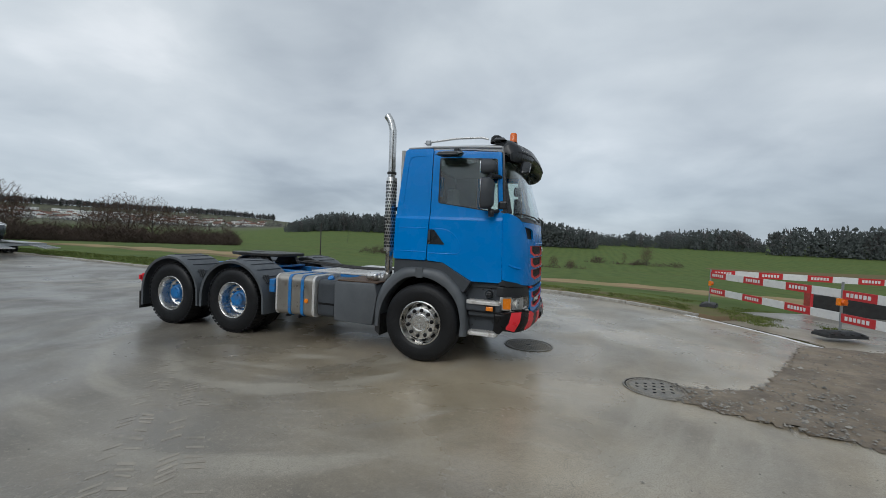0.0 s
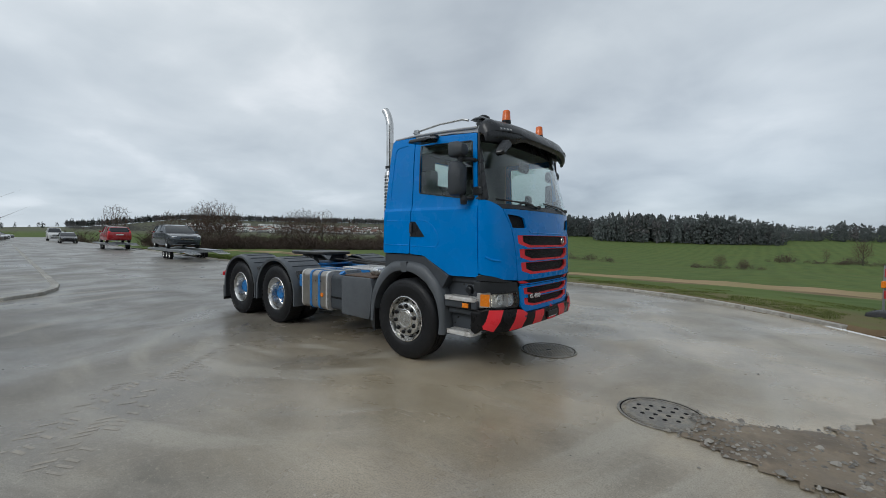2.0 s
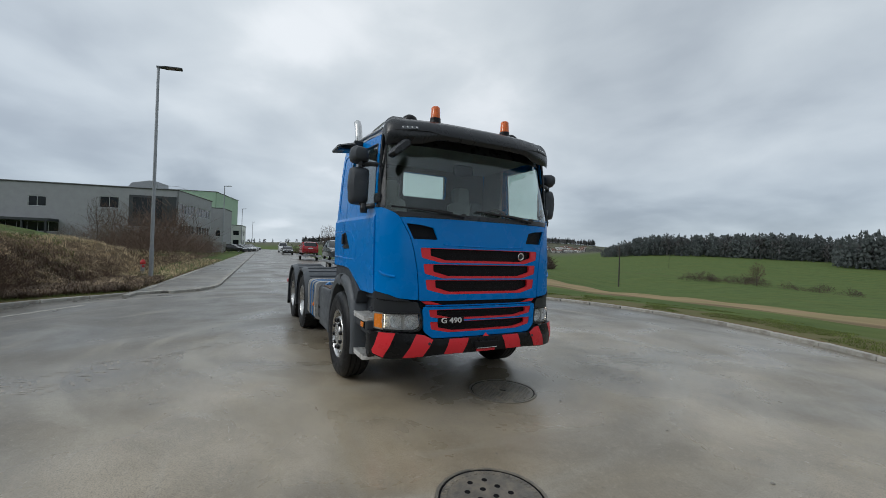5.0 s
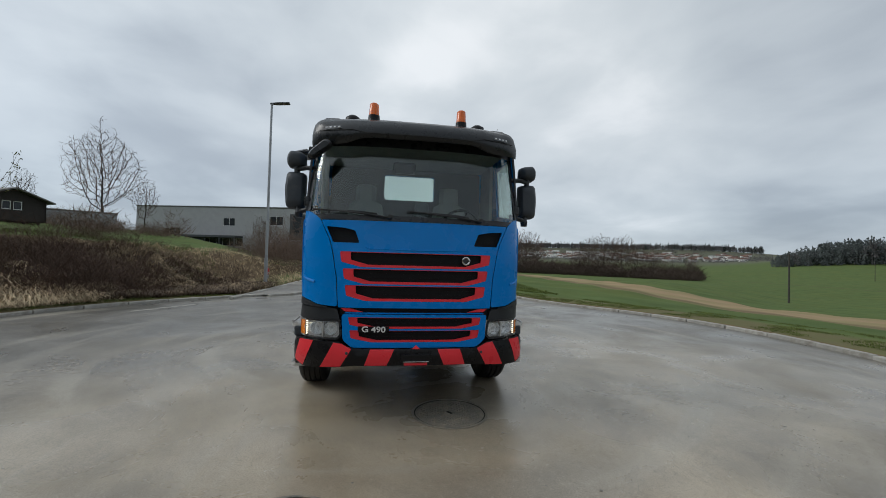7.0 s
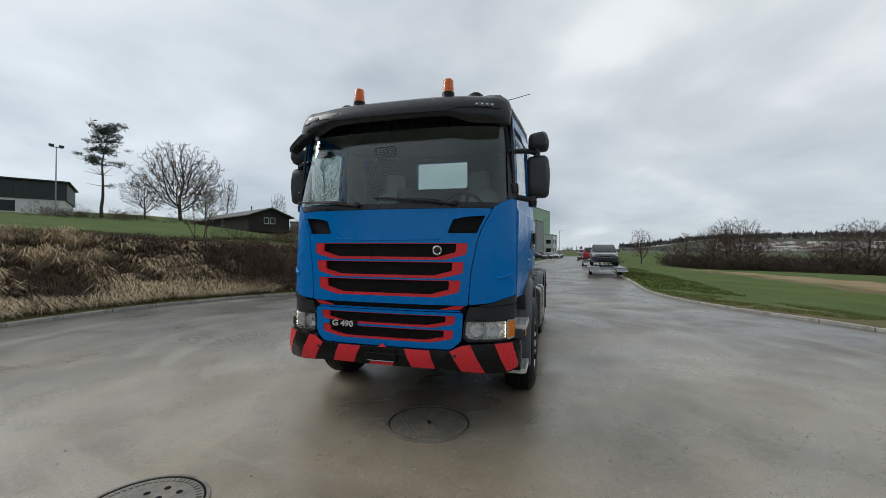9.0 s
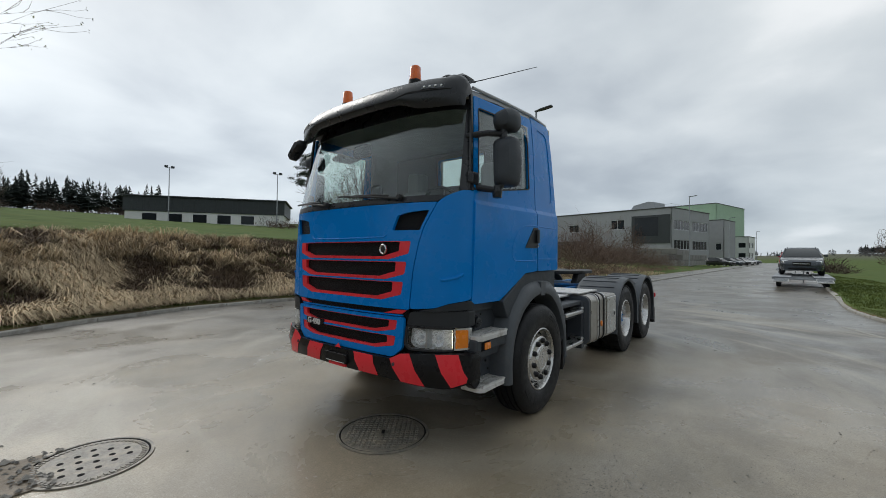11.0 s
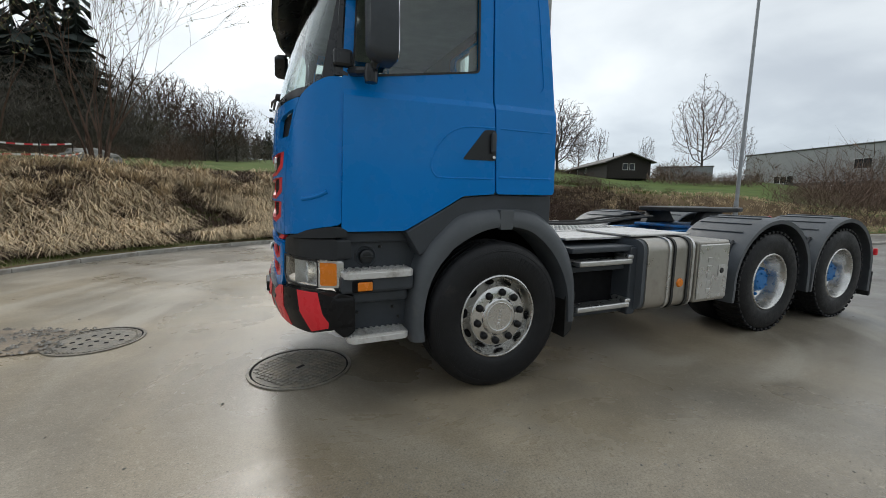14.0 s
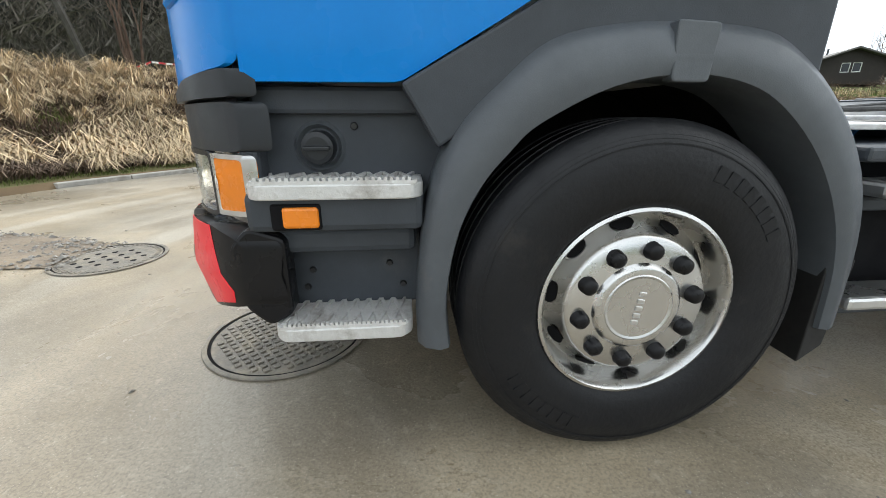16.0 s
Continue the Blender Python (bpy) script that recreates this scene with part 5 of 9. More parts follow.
# mirrors
for g in (1, -1):
    mir = part("wing_mirror", soften(loft([[(x, g * y, z) for y, z in rounded([(1.235 + dy, 1.985 + dz), (1.225 + dy, 2.365 - dz), (1.42 - dy, 2.375 - dz), (1.44 - dy, 2.20), (1.425 - dy, 1.985 + dz)], 0.05)] for x, dy, dz in ((0.765, 0.005, 0.006), (0.78, 0.0, 0.0), (0.86, 0.005, 0.005), (0.905, 0.035, 0.04), (0.915, 0.08, 0.09))]), 40), "plastic", truck, "black plastic wing mirror pair on arms")
    part("mirror_glass", prism(rounded([(g * 1.25, 2.0), (g * 1.245, 2.35), (g * 1.41, 2.355), (g * 1.41, 2.0)][::g], 0.04), "x", 0.757, 0.765), "mirror", mir)
    up_ = part("upper_mirror", soften(loft([[(x, g * y, z) for y, z in rounded([(1.235 + dy, 2.415 + dz), (1.24 + dy, 2.575 - dz), (1.40 - dy, 2.595 - dz), (1.43 - dy, 2.52), (1.42 - dy, 2.415 + dz)], 0.05)] for x, dy, dz in ((0.755, 0.005, 0.006), (0.77, 0.0, 0.0), (0.86, 0.005, 0.005), (0.92, 0.03, 0.03), (0.935, 0.06, 0.06))]), 40), "plastic", mir)
    part("upper_glass", prism(rounded([(g * 1.25, 2.43), (g * 1.25, 2.565), (g * 1.40, 2.575), (g * 1.41, 2.43)][::g], 0.04), "x", 0.747, 0.755), "mirror", up_)
    part("mirror_arm", tube([(1.0, g * 1.07, 2.385), (0.93, g * 1.22, 2.40), (0.86, g * 1.31, 2.395)], 0.024, 10), "visor", mir)
    part("mirror_neck", tube([(0.85, g * 1.32, 2.36), (0.85, g * 1.32, 2.44)], 0.03, 10), "visor", mir)
    part("lower_arm", tube([(0.98, g * 1.09, 1.99), (0.93, g * 1.22, 1.965), (0.87, g * 1.29, 1.955), (0.86, g * 1.31, 2.0)], 0.026, 10), "visor", mir)
    part("arm_foot", lathe([(0, 0.05), (0.03, 0.045), (0.04, 0.0), (0.035, -0.05), (0, -0.055)], pose(0.88, g * 1.285, 1.945), 16), "visor", mir)
    part("arm_bracket", box((0.95, g * 1.095 - 0.03, 2.03), (1.06, g * 1.095 + 0.03, 2.13), 0.02), "visor", mir)
    for q in (mir, *mir.children_recursive):
        if not q.name.startswith("arm_bracket"):
            q.data.transform(Matrix.Translation((0, -0.045 if g > 0 else 0.085, 0.035)))
# near-side kerb mirror over the passenger door and front mirror under the visor
km = part("kerb_mirror", soften(loft([[(x, -y, z) for y, z in rounded([(1.17 + d, 2.68 + d), (1.20 + d, 2.755 - d), (1.40 - d, 2.70 - d), (1.41 - d, 2.655 + d)], 0.03)] for x, d in ((0.18, 0.03), (0.22, 0.0), (0.46, 0.0), (0.50, 0.03))])), "visor", truck, "black kerb mirror over the door")
part("kerb_mirror_stem", box((0.36, -1.20, 2.73), (0.43, -1.10, 2.79), 0.012), "visor", km)
fmir = part("front_mirror", soften(loft([[(x, -y, z) for y, z in rounded([(0.84 + d, 2.60), (0.86 + d, 2.655 - d), (0.92, 2.66 - d), (1.05 - d, 2.54), (1.075 - d, 2.475 + d), (1.02, 2.455 + d)], 0.03)] for x, d in ((1.18, 0.03), (1.21, 0.0), (1.27, 0.005), (1.30, 0.03))])), "visor", truck, "black front mirror hung under the visor")
part("front_mirror_arm", tube([(1.10, -0.86, 2.70), (1.18, -0.87, 2.66), (1.23, -0.89, 2.61)], 0.015, 8), "visor", fmir)

# what shows inside the cab
inner = part("dashboard", soften(loft([[(x, y, z) for x, z in ((1.12, 1.60), (1.10, 1.86), (1.02, 1.90), (0.82, 1.88 + (0.06 if y > 0.2 else 0)), (0.72, 1.70), (0.78, 1.40))] for y in (-1.0, -0.4, 0.0, 0.2, 0.9, 1.0)])), "void", cab, "dark dashboard")
wheel_bm = bmesh.new()
cm = pose(0.66, 0.55, 1.90, 0, -62, 0)
bmesh.ops.create_circle(wheel_bm, segments=4, radius=0.001)
wheel_bm.clear()
for k in range(28):
    a, b = 2 * math.pi * k / 28, 2 * math.pi * (k + 1) / 28
    add_tube(wheel_bm, [cm @ Vector((0.22 * math.cos(q), 0.22 * math.sin(q), 0)) for q in (a, b)], 0.016, 6)
for q in (0.3, 2.84, 4.71):
    add_tube(wheel_bm, [cm @ Vector((0, 0, -0.02)), cm @ Vector((0.21 * math.cos(q), 0.21 * math.sin(q), 0))], 0.014, 6)
part("steering_wheel", wheel_bm, "rubber", cab, "black steering wheel")
for y in (0.55, -0.55):
    seat = part("seat", soften(loft([[(x + dx, y + sy * w, z) for sy, dx in ((-1, 0), (-0.6, 0.05), (0.6, 0.05), (1, 0), (0.9, -0.10), (-0.9, -0.10))] for x, z, w in ((0.02, 1.62, 0.25), (-0.08, 1.95, 0.25), (-0.14, 2.22, 0.21), (-0.15, 2.27, 0.13), (-0.155, 2.45, 0.13), (-0.15, 2.48, 0.10))])), "fabric", cab, "grey cab seat")
    part("seat_cushion", box((-0.05, y - 0.25, 1.45), (0.48, y + 0.25, 1.63), 0.06), "fabric", seat)
part("dash_device", box((1.02, -0.02, 1.93), (1.07, 0.13, 2.12), 0.03), "plastic", cab, "small dark device on the dashboard")
part("rear_view_mirror", box((1.05, -0.25, 2.40), (1.08, -0.02, 2.52), 0.03), "void", cab)

# ---- wheels ----
TYRE_R = 0.512


def tyre_profile(half, groove=True):
    p = [(0.285, -half + 0.02), (0.30, -half + 0.006), (0.335, -half - 0.004), (0.40, -half - 0.01), (0.455, -half - 0.002), (0.487, -half + 0.016), (0.503, -half + 0.035), (TYRE_R, -half + 0.055)]
    if groove:
        for c in (-0.085, -0.03, 0.03, 0.085):
            p += [(TYRE_R, c - 0.007), (TYRE_R - 0.013, c - 0.005), (TYRE_R - 0.013, c + 0.005), (TYRE_R, c + 0.007)]
    return p + [(r, -h) for r, h in p[7::-1]]


def front_wheel(g):
    """Steel disc wheel with nut ring and pressed hub cap, axis along y."""
    m = pose(0, g * 1.078, TYRE_R, -90 * g, 0, 0) @ pose(0, 0, 0, 0, 0, 11)
    w = part("front_wheel", lathe(tyre_profile(0.15), m, 96, True), "tyre", truck, "black tyre on silver steel rim with nut caps", True)
    w["label"] = "black tyre on silver steel rim with nut caps"
    for f in w.data.polygons:
        f.use_smooth = True
    w.data.set_sharp_from_angle(angle=radians(40))
    ribs = bmesh.new()
    for k, r in enumerate((0.452, 0.462, 0.472)):
        n = 72
        for i in range(n):
            a, b = 2 * math.pi * i / n, 2 * math.pi * (i + 1) / n
            add_tube(ribs, [m @ Vector((r * math.cos(q), r * math.sin(q), 0.152 - 0.006 * k)) for q in (a, b)], 0.0028, 4)
    part("sidewall_rib", ribs, "tyre", w)
    sipes = bmesh.new()
    for i in range(64):
        a = 2 * math.pi * i / 64
        q = m @ pose(0, 0, 0, 0, 0, math.degrees(a))
        add_box(sipes, (TYRE_R - 0.03, 0.0, 0.092), (TYRE_R - 0.0065, 0.006, 0.110), 0, 2, q)
    part("tread_notch", sipes, "void", w)["kind"] = "stuff"
    # raised maker's lettering shown as plain bars
    for base in (200, 20):
        for k in range(8):
            part("sidewall_bar", box((0.385, -0.011, 0.157), (0.425, 0.011, 0.1608), 0, 2, m @ pose(0, 0, 0, 0, 0, base + k * 5.2)), "tyre", w)
    rim = part("rim", lathe([(0.292, 0.130), (0.288, 0.141), (0.279, 0.144), (0.272, 0.136), (0.266, 0.10), (0.262, 0.062), (0.255, 0.052), (0.222, 0.092), (0.213, 0.116), (0.207, 0.130), (0.20, 0.134), (0.15, 0.137), (0.132, 0.139), (0.128, 0.144), (0.122, 0.150), (0.116, 0.152), (0.10, 0.151), (0, 0.150)], m, 72), "rim_metal", w, "silver rim", True)
    rim.data.set_sharp_from_angle(angle=radians(38))
    for k in range(10):
        q = m @ pose(0, 0, 0, 0, 0, 36 * k)
        part("nut_cap", lathe([(0, 0.166), (0.012, 0.165), (0.019, 0.158), (0.021, 0.135), (0.026, 0.131)], q @ pose(0.168, 0, 0) @ Matrix.Diagonal((1.22, 1.22, 1, 1)), 16), "black", rim, "dark nut cap", True)
        q2 = m @ pose(0, 0, 0, 0, 0, 36 * k + 18)
        # closed oval plate; its near-black paints the dark of a vent
        hole = bmesh.new()
        vs = [hole.verts.new(q2 @ Vector((0.2365 + 0.0135 * math.cos(a), 0.034 * math.sin(a), 0.0765 - 0.0135 * math.cos(a) * 1.21))) for a in (2 * math.pi * i / 16 for i in range(16))]
        vs2 = [hole.verts.new(v.co + (m.to_3x3() @ Vector((0, 0, 0.003)))) for v in vs]
        hole.faces.new(vs), hole.faces.new(vs2)
        for i in range(16):
            hole.faces.new((vs[i], vs[(i + 1) % 16], vs2[(i + 1) % 16], vs2[i]))
        part("vent_hole", hole, "void", rim)
    part("cap_emblem", lathe([(0.102, 0.1510), (0.098, 0.1535), (0.09, 0.1505)], m, 40), "alu", rim)
    for k in range(5):
        part("cap_bar", box((-0.05 + 0.022 * k, -0.01, 0.150), (-0.036 + 0.022 * k, 0.012, 0.1535), 0.002, 1, m @ pose(0, 0, 0, 0, 0, 70)), "alu", rim)
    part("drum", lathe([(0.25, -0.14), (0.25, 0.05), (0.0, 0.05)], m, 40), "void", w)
    return w


def rear_wheel(x, g):
    m = pose(x, g * 1.05, TYRE_R, -90 * g, 0, 0)
    w = part("drive_wheel", lathe(tyre_profile(0.14, False), m, 84, True), "tyre", truck, "black lugged twin tyres on deep silver rim with blue hub", True)
    w.data.set_sharp_from_angle(angle=radians(40))
    lugs = bmesh.new()
    for i in range(46):
        q = m @ pose(0, 0, 0, 0, 0, 360 * i / 46)
        for s in (1, -1):
            add_box(lugs, (TYRE_R - 0.02, -0.022 + 0.004 * s, s * 0.075 - 0.055), (TYRE_R + 0.005, 0.020 + 0.004 * s, s * 0.075 + 0.058), 0.004, 1, q)
    part("lug_ring", lugs, "tyre", w)["kind"] = "stuff"
    part("inner_tyre", lathe(tyre_profile(0.14, False), pose(x, g * 0.71, TYRE_R, -90 * g, 0, 0), 60, True), "tyre", w, "", True)
    rim = part("rim", lathe([(0.292, 0.122), (0.288, 0.134), (0.279, 0.137), (0.270, 0.128), (0.262, 0.08), (0.250, 0.05), (0.245, -0.03), (0.225, -0.055), (0.16, -0.06), (0.13, -0.06)], m, 72), "rim_metal", w, "deep silver rim", True)
    for k in range(10):
        q = m @ pose(0, 0, 0, 0, 0, 36 * k)
        part("wheel_nut", lathe([(0, 0.0), (0.012, -0.002), (0.018, -0.012), (0.018, -0.06)], q @ pose(0.168, 0, 0), 6), "blue_dark", rim, "blue painted wheel nut")
    hub = part("hub", lathe([(0.14, -0.06), (0.135, -0.005), (0.115, 0.012), (0.11, 0.045), (0.095, 0.058), (0.05, 0.06), (0, 0.06)], m, 36), "blue_dark", w, "blue painted hub", True)
    hub.data.set_sharp_from_angle(angle=radians(35))
    for k in range(5):
        part("hub_bolt", lathe([(0, 0.075), (0.011, 0.074), (0.013, 0.055)], m @ pose(0, 0, 0, 0, 0, 72 * k) @ pose(0.078, 0, 0), 8), "blue_dark", hub)
    return w


R1, R2 = -3.22, -4.57
for g in (1, -1):
    front_wheel(g)
    rear_wheel(R1, g)
    rear_wheel(R2, g)

# ---- chassis ----
frame_part = part("chassis_frame", box((-5.05, 0.36, 0.70), (0.9, 0.44, 0.98), 0.008), "blue_dark", truck, "blue painted chassis rails")
part("rail", box((-5.05, -0.44, 0.70), (0.9, -0.36, 0.98), 0.008), "blue_dark", frame_part)
for x in (-5.0, -4.0, -2.6, -1.4):
    part("cross_member", box((x - 0.05, -0.37, 0.74), (x + 0.05, 0.37, 0.94), 0.01), "blue_dark", frame_part)
part("rear_beam", box((-5.12, -0.50, 0.66), (-5.04, 0.50, 0.96), 0.01), "blue_dark", frame_part)
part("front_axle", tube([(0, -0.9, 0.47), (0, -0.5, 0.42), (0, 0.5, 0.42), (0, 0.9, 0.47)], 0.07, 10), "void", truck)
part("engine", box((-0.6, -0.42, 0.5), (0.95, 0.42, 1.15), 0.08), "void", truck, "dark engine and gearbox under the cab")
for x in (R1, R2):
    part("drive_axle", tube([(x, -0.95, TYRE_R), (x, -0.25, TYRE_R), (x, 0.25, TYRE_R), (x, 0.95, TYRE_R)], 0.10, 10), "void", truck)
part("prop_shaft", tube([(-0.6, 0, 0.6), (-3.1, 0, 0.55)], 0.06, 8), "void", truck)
# catwalk plates and hoses behind the cab
cw = part("catwalk", box((-2.30, -0.44, 0.985), (-0.95, 0.44, 1.01), 0.004), "alu_dull", truck, "chequered metal catwalk plates")
part("catwalk_plate", box((-1.60, 0.46, 0.985), (-0.75, 0.98, 1.005), 0.004), "alu_dull", cw)
part("catwalk_plate", box((-2.05, 0.45, 1.012), (-1.32, 1.10, 1.03), 0.006), "alu_dull", cw)
nub = bmesh.new()
for i in range(22):
    for j in range(12):
        add_box(nub, (-2.2 + i * 0.055, -0.40 + j * 0.07, 1.008), (-2.18 + i * 0.055, -0.37 + j * 0.07, 1.014))
part("catwalk_studs", nub, "alu_dull", cw)["kind"] = "stuff"
part("air_tank", tube([(-1.3, 0.55, 0.82), (-2.2, 0.55, 0.82)], 0.12, 18), "void", truck)
for k, (y0, mat) in enumerate(((0.12, "rubber"), (0.22, "rubber"), (-0.1, "rubber"))):
    pts = [(-0.50, y0, 1.7 - 0.1 * k), (-0.60, y0 + 0.1, 1.45), (-0.70, y0 + 0.12, 1.20), (-1.0, y0 + 0.05, 1.08), (-1.7, y0, 1.06), (-2.4, y0 - 0.1, 1.10), (-2.8, y0 - 0.12, 1.12)]
    part("hose", tube(curve_through(pts, 5), 0.013, 8), mat, truck, "black hose lying on the catwalk")
coil = [(-0.52 - 0.05 * math.cos(a), 0.62 + 0.05 * math.sin(a), 1.20 + 0.0095 * a) for a in np.linspace(0, 50, 260)]
part("coiled_hose", tube(coil, 0.008, 6), "rubber", truck, "coiled black air line behind the cab")
coil = [(-0.56 - 0.045 * math.cos(a), -0.40 + 0.045 * math.sin(a), 1.18 + 0.0095 * a) for a in np.linspace(0, 44, 240)]
part("coiled_hose", tube(coil, 0.008, 6), "amber", truck, "coiled yellow air line behind the cab")
part("hose_bracket", box((-0.62, 0.40, 1.66), (-0.44, 0.80, 1.70), 0.01), "steel_dark", truck)
part("hose_coupling", tube([(-0.50, 0.78, 1.70), (-0.62, 0.84, 1.69)], 0.022, 10), "steel_dark", truck)

# fifth wheel
fw = part("fifth_wheel", prism(rounded([(-4.20, -0.30), (-4.20, -0.12), (-3.70, -0.04), (-3.70, 0.04), (-4.20, 0.12), (-4.20, 0.30), (-3.85, 0.46), (-3.35, 0.47), (-3.02, 0.30), (-3.02, -0.30), (-3.35, -0.47), (-3.85, -0.46)], 0.06), "z", 1.18, 1.235, 0.012), "steel_dark", truck, "greasy black coupling plate")
part("fifth_wheel_base", box((-3.85, -0.42, 0.985), (-3.10, 0.42, 1.02), 0.01), "blue_dark", fw)
for g in (1, -1):
    part("coupling_stand", prism([(-3.75, 1.02), (-3.62, 1.18), (-3.30, 1.18), (-3.18, 1.02)], "y", g * 0.30, g * 0.40, 0.01), "steel_dark", fw)
part("release_lever", tube([(-3.5, -0.45, 1.15), (-3.5, -0.66, 1.13), (-3.4, -0.70, 1.13)], 0.013, 8), "steel_dark", fw)

# rear mudguards, one over each wheel, ribbed on top
def mudguard(x, g, tail):
    bm = bmesh.new()
    n = 26
    a0, a1 = -4, (184 if tail else 184)
    prof = []
    for k in range(n + 1):
        a = radians(a0 + (a1 - a0) * k / n)
        rx, rz = 0.655, 0.615
        prof.append((x + rx * math.cos(a), 0.53 + rz * math.sin(a), a))
    prof.insert(0, (x + 0.66, 0.36, 0.0))
    prof.append((x - 0.66, 0.36 if not tail else 0.26, math.pi))
    grid = []
    for px, pz, a in prof:
        nx, nz_ = math.cos(a), math.sin(a)
        grid.append([bm.verts.new(p) for p in ((px - 0.045 * nx, g * 1.215, pz - 0.045 * nz_), (px - 0.005 * nx, g * 1.22, pz - 0.005 * nz_), (px, g * 1.195, pz), (px + 0.012 * nx, g * 1.13, pz + 0.012 * nz_), (px + 0.012 * nx, g * 0.62, pz + 0.012 * nz_), (px, g * 0.56, pz), (px - 0.02 * nx, g * 0.56, pz - 0.02 * nz_), (px - 0.012 * nx, g * 1.17, pz - 0.012 * nz_))])
    for p, q in zip(grid, grid[1:]):
        for k in range(len(p)):
            j = (k + 1) % len(p)
            bm.faces.new((p[k], p[j], q[j], q[k]))
    bm.faces.new(grid[0]), bm.faces.new(grid[-1][::-1])
    bmesh.ops.recalc_face_normals(bm, faces=bm.faces)
    mg = part("mudguard", soften(bm, 40), "plastic_mid", truck, "grey plastic rear mudguard with ribs")
    for k in range(9):
        a = radians(38 + 13 * k)
        rb = add_box(bmb := bmesh.new(), (-0.012, 0.60, 0.010), (0.012, 1.12, 0.024), 0.008, 2)
        bmesh.ops.transform(bmb, matrix=pose(x + 0.655 * math.cos(a), 0, 0.53 + 0.615 * math.sin(a), 0, 90 - math.degrees(a), 0) @ Matrix.Diagonal((1, g, 1, 1)), verts=bmb.verts)
        bmesh.ops.recalc_face_normals(bmb, faces=bmb.faces)
        part("rib", soften(bmb), "plastic_mid", mg)
    for a in (33, 147):
        q = pose(x + 0.67 * math.cos(radians(a)), 0, 0.53 + 0.63 * math.sin(radians(a)), 0, 90 - a, 0)
        for dy in (1.02, 1.06, 1.10):
            bb = bmesh.new()
            add_box(bb, (-0.075, g * dy - 0.012, 0.0), (0.075, g * dy + 0.012, 0.022), 0.006, 1, q)
            part("latch", bb, "visor", mg)
    if tail:
        fl = part("rear_flap", box((x - 0.70, min(g * 0.58, g * 1.22), 0.20), (x - 0.665, max(g * 0.58, g * 1.22), 0.50), 0.008), "rubber", mg)
        part("tail_lamp", box((x - 0.73, min(g * 0.85, g * 1.18), 0.66), (x - 0.665, max(g * 0.85, g * 1.18), 0.80), 0.02), "red", mg, "red tail lamp")
        part("side_reflector", box((x - 0.70, min(g * 1.20, g * 1.235), 0.70), (x - 0.66, max(g * 1.20, g * 1.235), 0.78), 0.008), "red", mg)
    return mg


for g in (1, -1):
    mudguard(R1, g, False)
    mudguard(R2, g, True)
    part("mudguard_bracket", box((-3.93, min(g * 0.42, g * 1.10), 0.74), (-3.86, max(g * 0.42, g * 1.10), 0.82), 0.01), "blue_dark", truck)
    part("mudguard_bracket", box((-2.54, min(g * 0.42, g * 1.14), 0.70), (-2.44, max(g * 0.42, g * 1.14), 0.90), 0.01), "blue_dark", truck, "blue bracket")


def tank_section(y_in, y_out, z0, z1, r):
    return rounded([(y_in, z0), (y_in, z1), (y_out, z1), (y_out, z0)], r, 6)


# right side: fuel tank with blue straps, dark fluid tank, silencer box, exhaust stack
fuel = part("fuel_tank", soften(prism(tank_section(-0.52, -1.205, 0.40, 1.0, 0.10), "x", -2.33, -1.68), 40), "tank_metal", truck, "brushed metal fuel tank with blue straps")
for s in (-2.12, -1.90):
    part("strap", soften(prism(tank_section(-0.51, -1.213, 0.392, 1.008, 0.108), "x", s, s + 0.05), 40), "blue_dark", fuel, "blue strap")
part("tank_end", soften(prism(tank_section(-0.53, -1.21, 0.395, 1.005, 0.10), "x", -1.70, -1.66), 40), "alu_dull", fuel)
part("tank_rim", soften(prism(tank_section(-0.53, -1.21, 0.395, 1.005, 0.10), "x", -2.35, -2.32), 40), "alu_dull", fuel)
part("tank_marker", lathe([(0, 0.014), (0.028, 0.012), (0.036, 0.0)], pose(-1.80, -1.208, 0.635, 90, 0, 0), 20), "amber", fuel, "round amber side marker")
for s in (-1.98, -2.2):
    part("tank_bracket", box((s, -1.16, 0.36), (s + 0.03, -0.5, 0.40), 0.006), "steel_dark", fuel)
adb = part("fluid_tank", soften(prism(tank_section(-0.52, -1.16, 0.42, 0.96, 0.08), "x", -1.63, -1.36), 40), "plastic", truck, "dark plastic fluid tank with blue cap")
part("fluid_cap", lathe([(0, 0.05), (0.045, 0.045), (0.05, 0.0)], pose(-1.50, -1.03, 0.955, 35, 0, 0), 20), "blue_dark", adb, "blue cap")
part("tank_groove", box((-1.63, -1.163, 0.60), (-1.36, -1.15, 0.63)), "void", adb)
sil = part("silencer_box", soften(prism(rounded([(-1.34, 0.40), (-1.35, 0.96), (-0.70, 0.97), (-0.66, 0.82), (-0.72, 0.39)], 0.03), "y", -0.50, -1.19, 0.02), 40), "plastic_mid", truck, "dark grey silencer cover box")
part("silencer_lid", box((-1.32, -1.15, 0.965), (-0.68, -0.45, 0.985), 0.008), "rust", sil, "rusty lid")
ex = part("exhaust_stack", tube(curve_through([(-0.66, -0.86, 1.05), (-0.665, -0.86, 1.6), (-0.67, -0.86, 2.4), (-0.675, -0.86, 3.05), (-0.685, -0.86, 3.17), (-0.72, -0.86, 3.28), (-0.775, -0.86, 3.36)], 5), 0.052, 20), "steel", truck, "tall steel exhaust stack with perforated shield", True)
part("stack_mouth", tube([(-0.772, -0.86, 3.357), (-0.777, -0.86, 3.364)], 0.045, 18), "void", ex)
